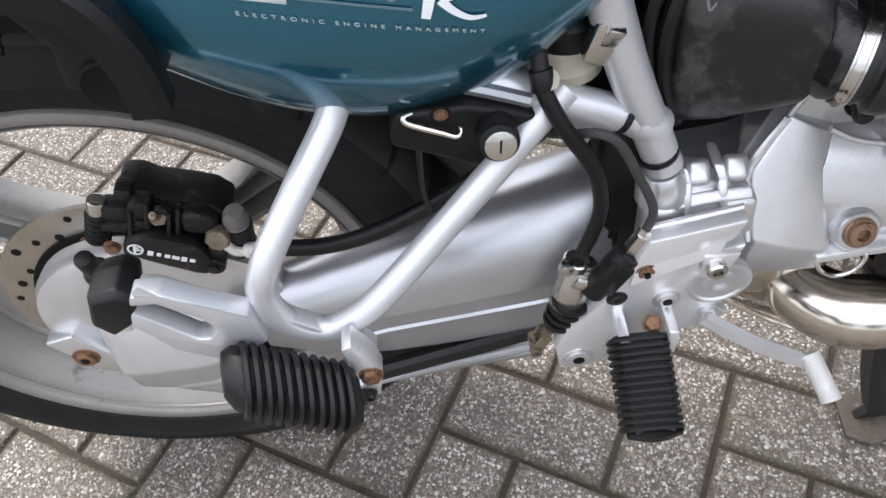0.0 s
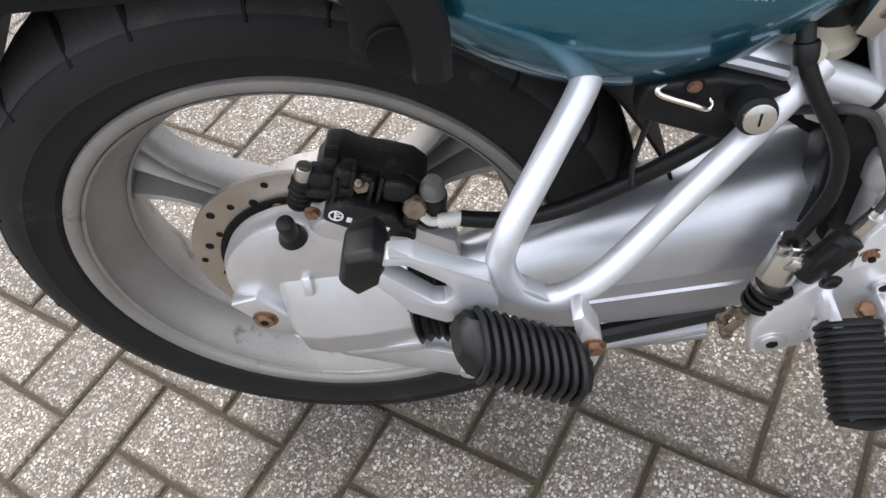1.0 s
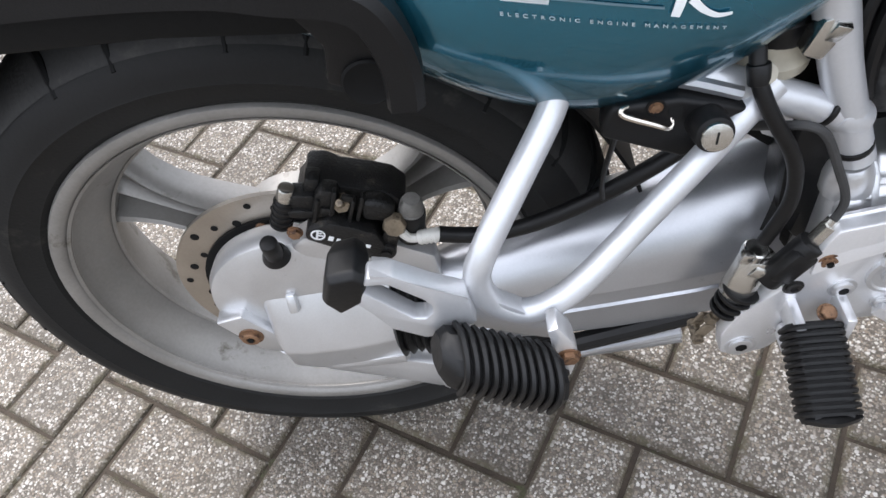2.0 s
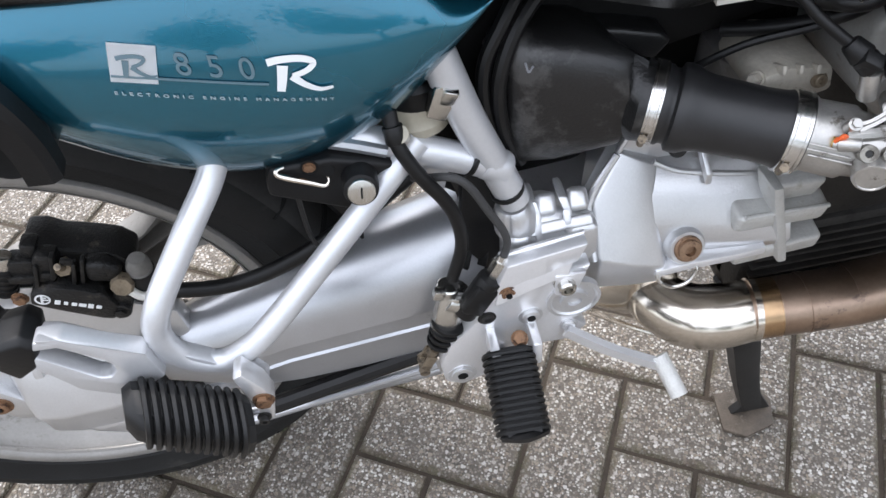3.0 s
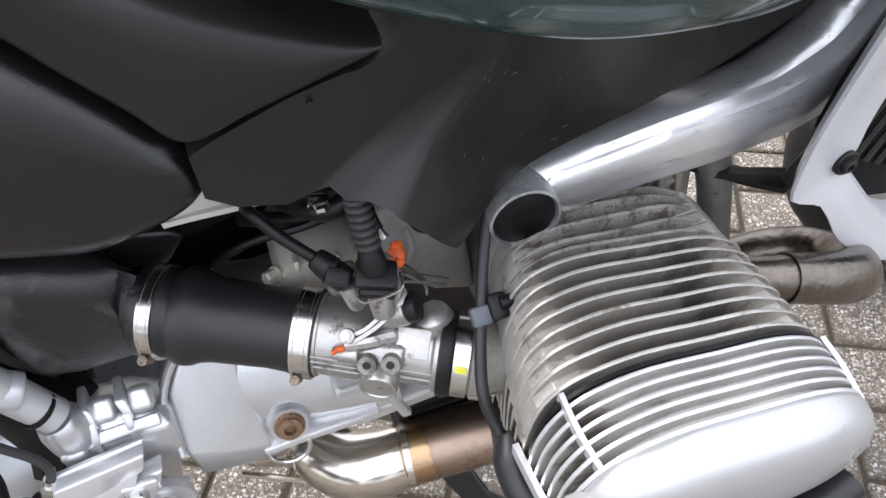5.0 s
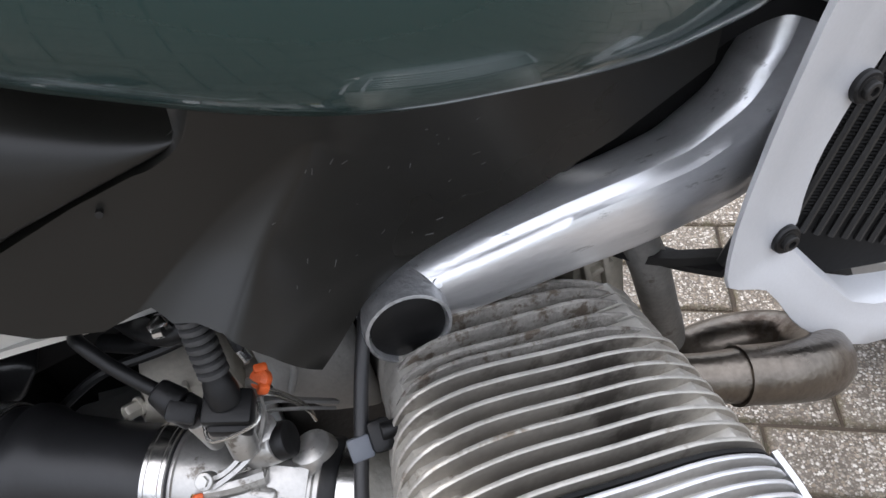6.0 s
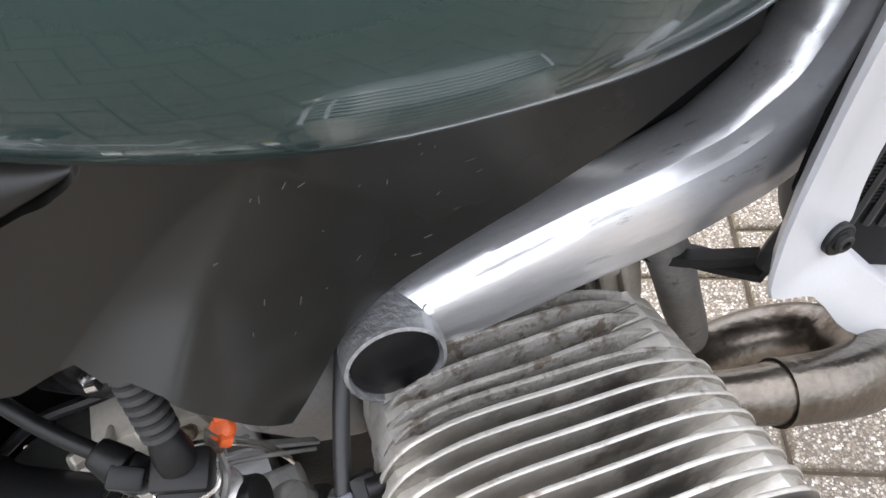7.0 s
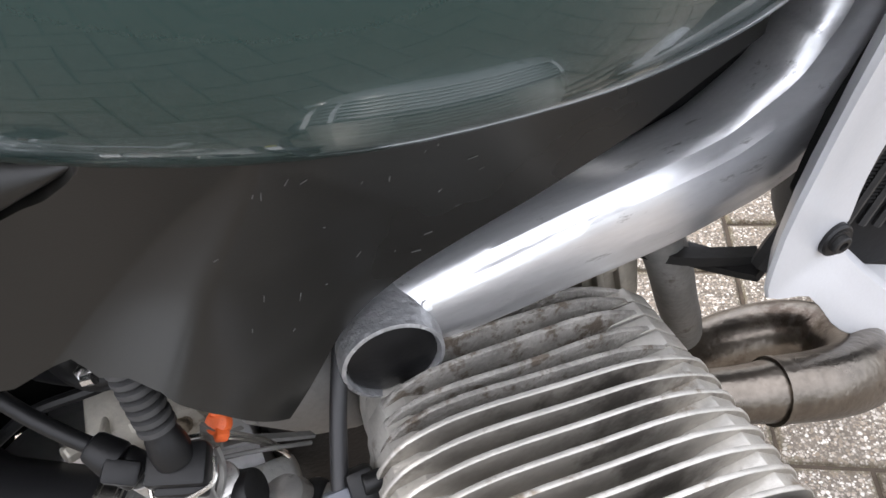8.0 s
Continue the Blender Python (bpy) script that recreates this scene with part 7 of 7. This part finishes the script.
# ---- pavement ----
def paver_material(name, edges):
    """Washed concrete: a mosaic of fine grit with scattered pale pebbles; dirt and moss creep in from the joints."""
    m = bpy.data.materials.new(name)
    m.use_nodes = True
    n, l = m.node_tree.nodes, m.node_tree.links
    b = n["Principled BSDF"]
    co, info = n.new("ShaderNodeTexCoord"), n.new("ShaderNodeObjectInfo")

    def vec(op, a=None, c=None, **kw):
        x = n.new("ShaderNodeVectorMath")
        x.operation = op
        for k, v in ((0, a), (1, c)):
            if v is None:
                continue
            if isinstance(v, tuple):
                x.inputs[k].default_value = v
            else:
                l.new(v, x.inputs[k])
        return x

    def num(op, a, c=0.0, clamp=False):
        x = n.new("ShaderNodeMath")
        x.operation, x.use_clamp = op, clamp
        for k, v in ((0, a), (1, c)):
            if isinstance(v, (int, float)):
                x.inputs[k].default_value = v
            else:
                l.new(v, x.inputs[k])
        return x.outputs[0]

    def ranged(value, lo, hi, a=0.0, c=1.0):
        x = n.new("ShaderNodeMapRange")
        for k, v in (("From Min", lo), ("From Max", hi), ("To Min", a), ("To Max", c)):
            x.inputs[k].default_value = v
        l.new(value, x.inputs["Value"])
        return x.outputs["Result"]

    def ramp(fac, stops):
        r = n.new("ShaderNodeValToRGB")
        while len(r.color_ramp.elements) < len(stops):
            r.color_ramp.elements.new(0.5)
        for e, (p, c) in zip(r.color_ramp.elements, stops):
            e.position, e.color = p, (*c, 1)
        l.new(fac, r.inputs["Fac"])
        return r.outputs["Color"]

    def mix(fac, a, c):
        x = n.new("ShaderNodeMixRGB")
        l.new(fac, x.inputs["Fac"])
        l.new(a, x.inputs["Color1"])
        l.new(c, x.inputs["Color2"])
        return x.outputs["Color"]

    shift = n.new("ShaderNodeVectorMath")
    shift.operation = "SCALE"
    shift.inputs[0].default_value = (3.1, 1.7, 0.6)
    l.new(info.outputs["Random"], shift.inputs["Scale"])
    place = vec("ADD", co.outputs["Object"], shift.outputs["Vector"]).outputs["Vector"]

    def noise(scale, detail=3):
        x = n.new("ShaderNodeTexNoise")
        x.inputs["Scale"].default_value, x.inputs["Detail"].default_value = scale, detail
        l.new(place, x.inputs["Vector"])
        return x

    warp = vec("MULTIPLY", noise(230).outputs["Color"], (0.0042, 0.0042, 0.0042)).outputs["Vector"]
    warped = vec("ADD", place, warp).outputs["Vector"]

    def stones(scale):
        v = n.new("ShaderNodeTexVoronoi")
        v.inputs["Scale"].default_value = scale
        l.new(warped, v.inputs["Vector"])
        sep = n.new("ShaderNodeSeparateColor")
        l.new(v.outputs["Color"], sep.inputs["Color"])
        return v.outputs["Distance"], sep.outputs["Red"], sep.outputs["Green"]

    d1, r1, g1 = stones(150)
    d2, r2, g2 = stones(290)
    grit = ramp(r2, [(0.0, (0.050, 0.042, 0.034)), (0.22, (0.095, 0.078, 0.060)), (0.45, (0.165, 0.150, 0.130)), (0.65, (0.150, 0.118, 0.088)), (0.82, (0.27, 0.252, 0.225)), (1.0, (0.44, 0.42, 0.385))])
    grit = mix(ranged(d2, 0.40, 0.66), grit, ramp(noise(40).outputs["Fac"], [(0.3, (0.045, 0.038, 0.030)), (0.7, (0.090, 0.078, 0.064))]))
    pebble = ramp(g1, [(0.0, (0.13, 0.105, 0.080)), (0.35, (0.20, 0.170, 0.135)), (0.7, (0.28, 0.262, 0.24)), (1.0, (0.42, 0.40, 0.37))])
    chosen = num("MULTIPLY", ranged(d1, 0.48, 0.38), num("GREATER_THAN", r1, 0.62))
    col = mix(chosen, grit, pebble)
    broad = noise(14, 5).outputs["Fac"]
    col = mix(ranged(broad, 0.52, 0.72, 0.0, 0.45), col, ramp(noise(60).outputs["Fac"], [(0.3, (0.050, 0.042, 0.033)), (0.7, (0.10, 0.088, 0.072))]))
    if edges:
        sep = n.new("ShaderNodeSeparateXYZ")
        l.new(co.outputs["Object"], sep.inputs["Vector"])
        ex = num("SUBTRACT", num("ABSOLUTE", sep.outputs["X"]), UNIT - GAP)
        ey = num("SUBTRACT", num("ABSOLUTE", sep.outputs["Y"]), UNIT / 2 - GAP)
        e = num("ADD", num("MAXIMUM", ex, ey), num("MULTIPLY", noise(46, 5).outputs["Fac"], 0.024))
        col = mix(ranged(e, 0.001, 0.012, 0.0, 0.80), col, ramp(noise(50).outputs["Fac"], [(0.35, (0.050, 0.036, 0.023)), (0.62, (0.058, 0.050, 0.026))]))
    tone = n.new("ShaderNodeVectorMath")
    tone.operation = "SCALE"
    l.new(col, tone.inputs[0])
    l.new(ranged(info.outputs["Random"], 0.0, 1.0, 1.00, 1.34), tone.inputs["Scale"])
    l.new(tone.outputs["Vector"], b.inputs["Base Color"])
    b.inputs["Roughness"].default_value = 0.78
    bp = n.new("ShaderNodeBump")
    bp.inputs["Strength"].default_value, bp.inputs["Distance"].default_value = 0.8, 0.0022
    l.new(num("ADD", chosen, num("MULTIPLY", ranged(d2, 0.62, 0.2), 0.6)), bp.inputs["Height"])
    l.new(bp.outputs["Normal"], b.inputs["Normal"])
    return m


UNIT, GAP = 0.112, 0.0030
PAVER = paver_material("exposed_aggregate_concrete", True)
FAR_PAVER = paver_material("far_exposed_aggregate_concrete", False)
SOIL = mat("joint_soil", (0.040, 0.030, 0.021), 0.95, 0, 0.35, 30, 300, 0.8, spots=(0.05, 0.055, 0.025), spot_scale=20, spot_at=0.6)
bm = bmesh.new()
bmesh.ops.create_grid(bm, x_segments=2, y_segments=2, size=600)
for v in bm.verts:
    v.co.z = -0.006
ground = tagged(part("ground", bm, SOIL, None), "brown soil and sand in the joints beneath the pavement", "ground", kind="structure")
pavement = tagged(new("pavement"), "grey exposed-aggregate concrete pavers laid in herringbone bond", "pavement", kind="structure")
LAY = Matrix.Translation((-0.346, 0.0, 0)) @ Matrix.Rotation(radians(-29), 4, "Z")


def paver_mesh(seed):
    rnd = random.Random(seed)
    bm = bmesh.new()
    a, b, e = UNIT - GAP, UNIT / 2 - GAP, 0.0055
    loops = []
    for inset, z in ((0, -0.03), (0, -0.005), (e * 0.4, -0.0012), (e, 0.0)):
        loop = []
        for sx, sy in ((-1, -1), (0, -1), (1, -1), (1, 0), (1, 1), (0, 1), (-1, 1), (-1, 0)):
            j = (rnd.random() - 0.5) * 0.0016
            loop.append(Vector((sx * (a - inset) + (j if sx else 0), sy * (b - inset) + (j if sy else 0), z)))
        loops.append(loop)
    out = loft(loops, cap=False)
    out.verts.ensure_lookup_table()
    out.faces.new([out.verts[i] for i in range(24, 32)])
    bmesh.ops.recalc_face_normals(out, faces=out.faces)
    me = bpy.data.meshes.new("paver")
    out.to_mesh(me)
    out.free()
    me.materials.append(PAVER)
    return me


kinds = [paver_mesh(s) for s in range(5)]
rest = []
rnd = random.Random(7)
for m in range(-110, 111):
    for n in range(-55, 56):
        for upright in (0, 1):
            i, j = m + 3 * n, m - n
            c = (i + 1.0, j + 0.5) if not upright else (i - 0.5, j + 1.0)
            p = LAY @ Vector((c[0] * UNIT, -c[1] * UNIT, 0))
            if (p - Vector((0.5, 0, 0))).length > 6.5:
                continue
            z, tilt = rnd.uniform(-0.0015, 0.001), rnd.uniform(-0.4, 0.4)
            mw = Matrix.Translation((p.x, p.y, z)) @ Matrix.Rotation(radians(-29 + (90 if upright else 0) + tilt), 4, "Z") @ Matrix.Rotation(radians(rnd.uniform(-0.5, 0.5)), 4, "X")
            if -0.85 < p.x < 1.65 and -0.50 < p.y < 1.15:
                ob = new("paver", kinds[rnd.randrange(5)])
                ob.parent, ob.matrix_world = pavement, mw
            else:
                rest.append(mw)
verts, faces = [], []
for mw in rest:
    me = kinds[rnd.randrange(5)]
    k = len(verts)
    verts += [tuple(mw @ v.co) for v in me.vertices]
    faces += [tuple(k + q for q in f.vertices) for f in me.polygons]
me = bpy.data.meshes.new("outer_pavers")
me.from_pydata(verts, [], faces)
me.materials.append(FAR_PAVER)
outer = new("outer_pavers", me)
outer.parent = pavement
outer["kind"] = "stuff"
print("pavers", sum(o.name.startswith("paver") for o in scene.objects), len(rest))
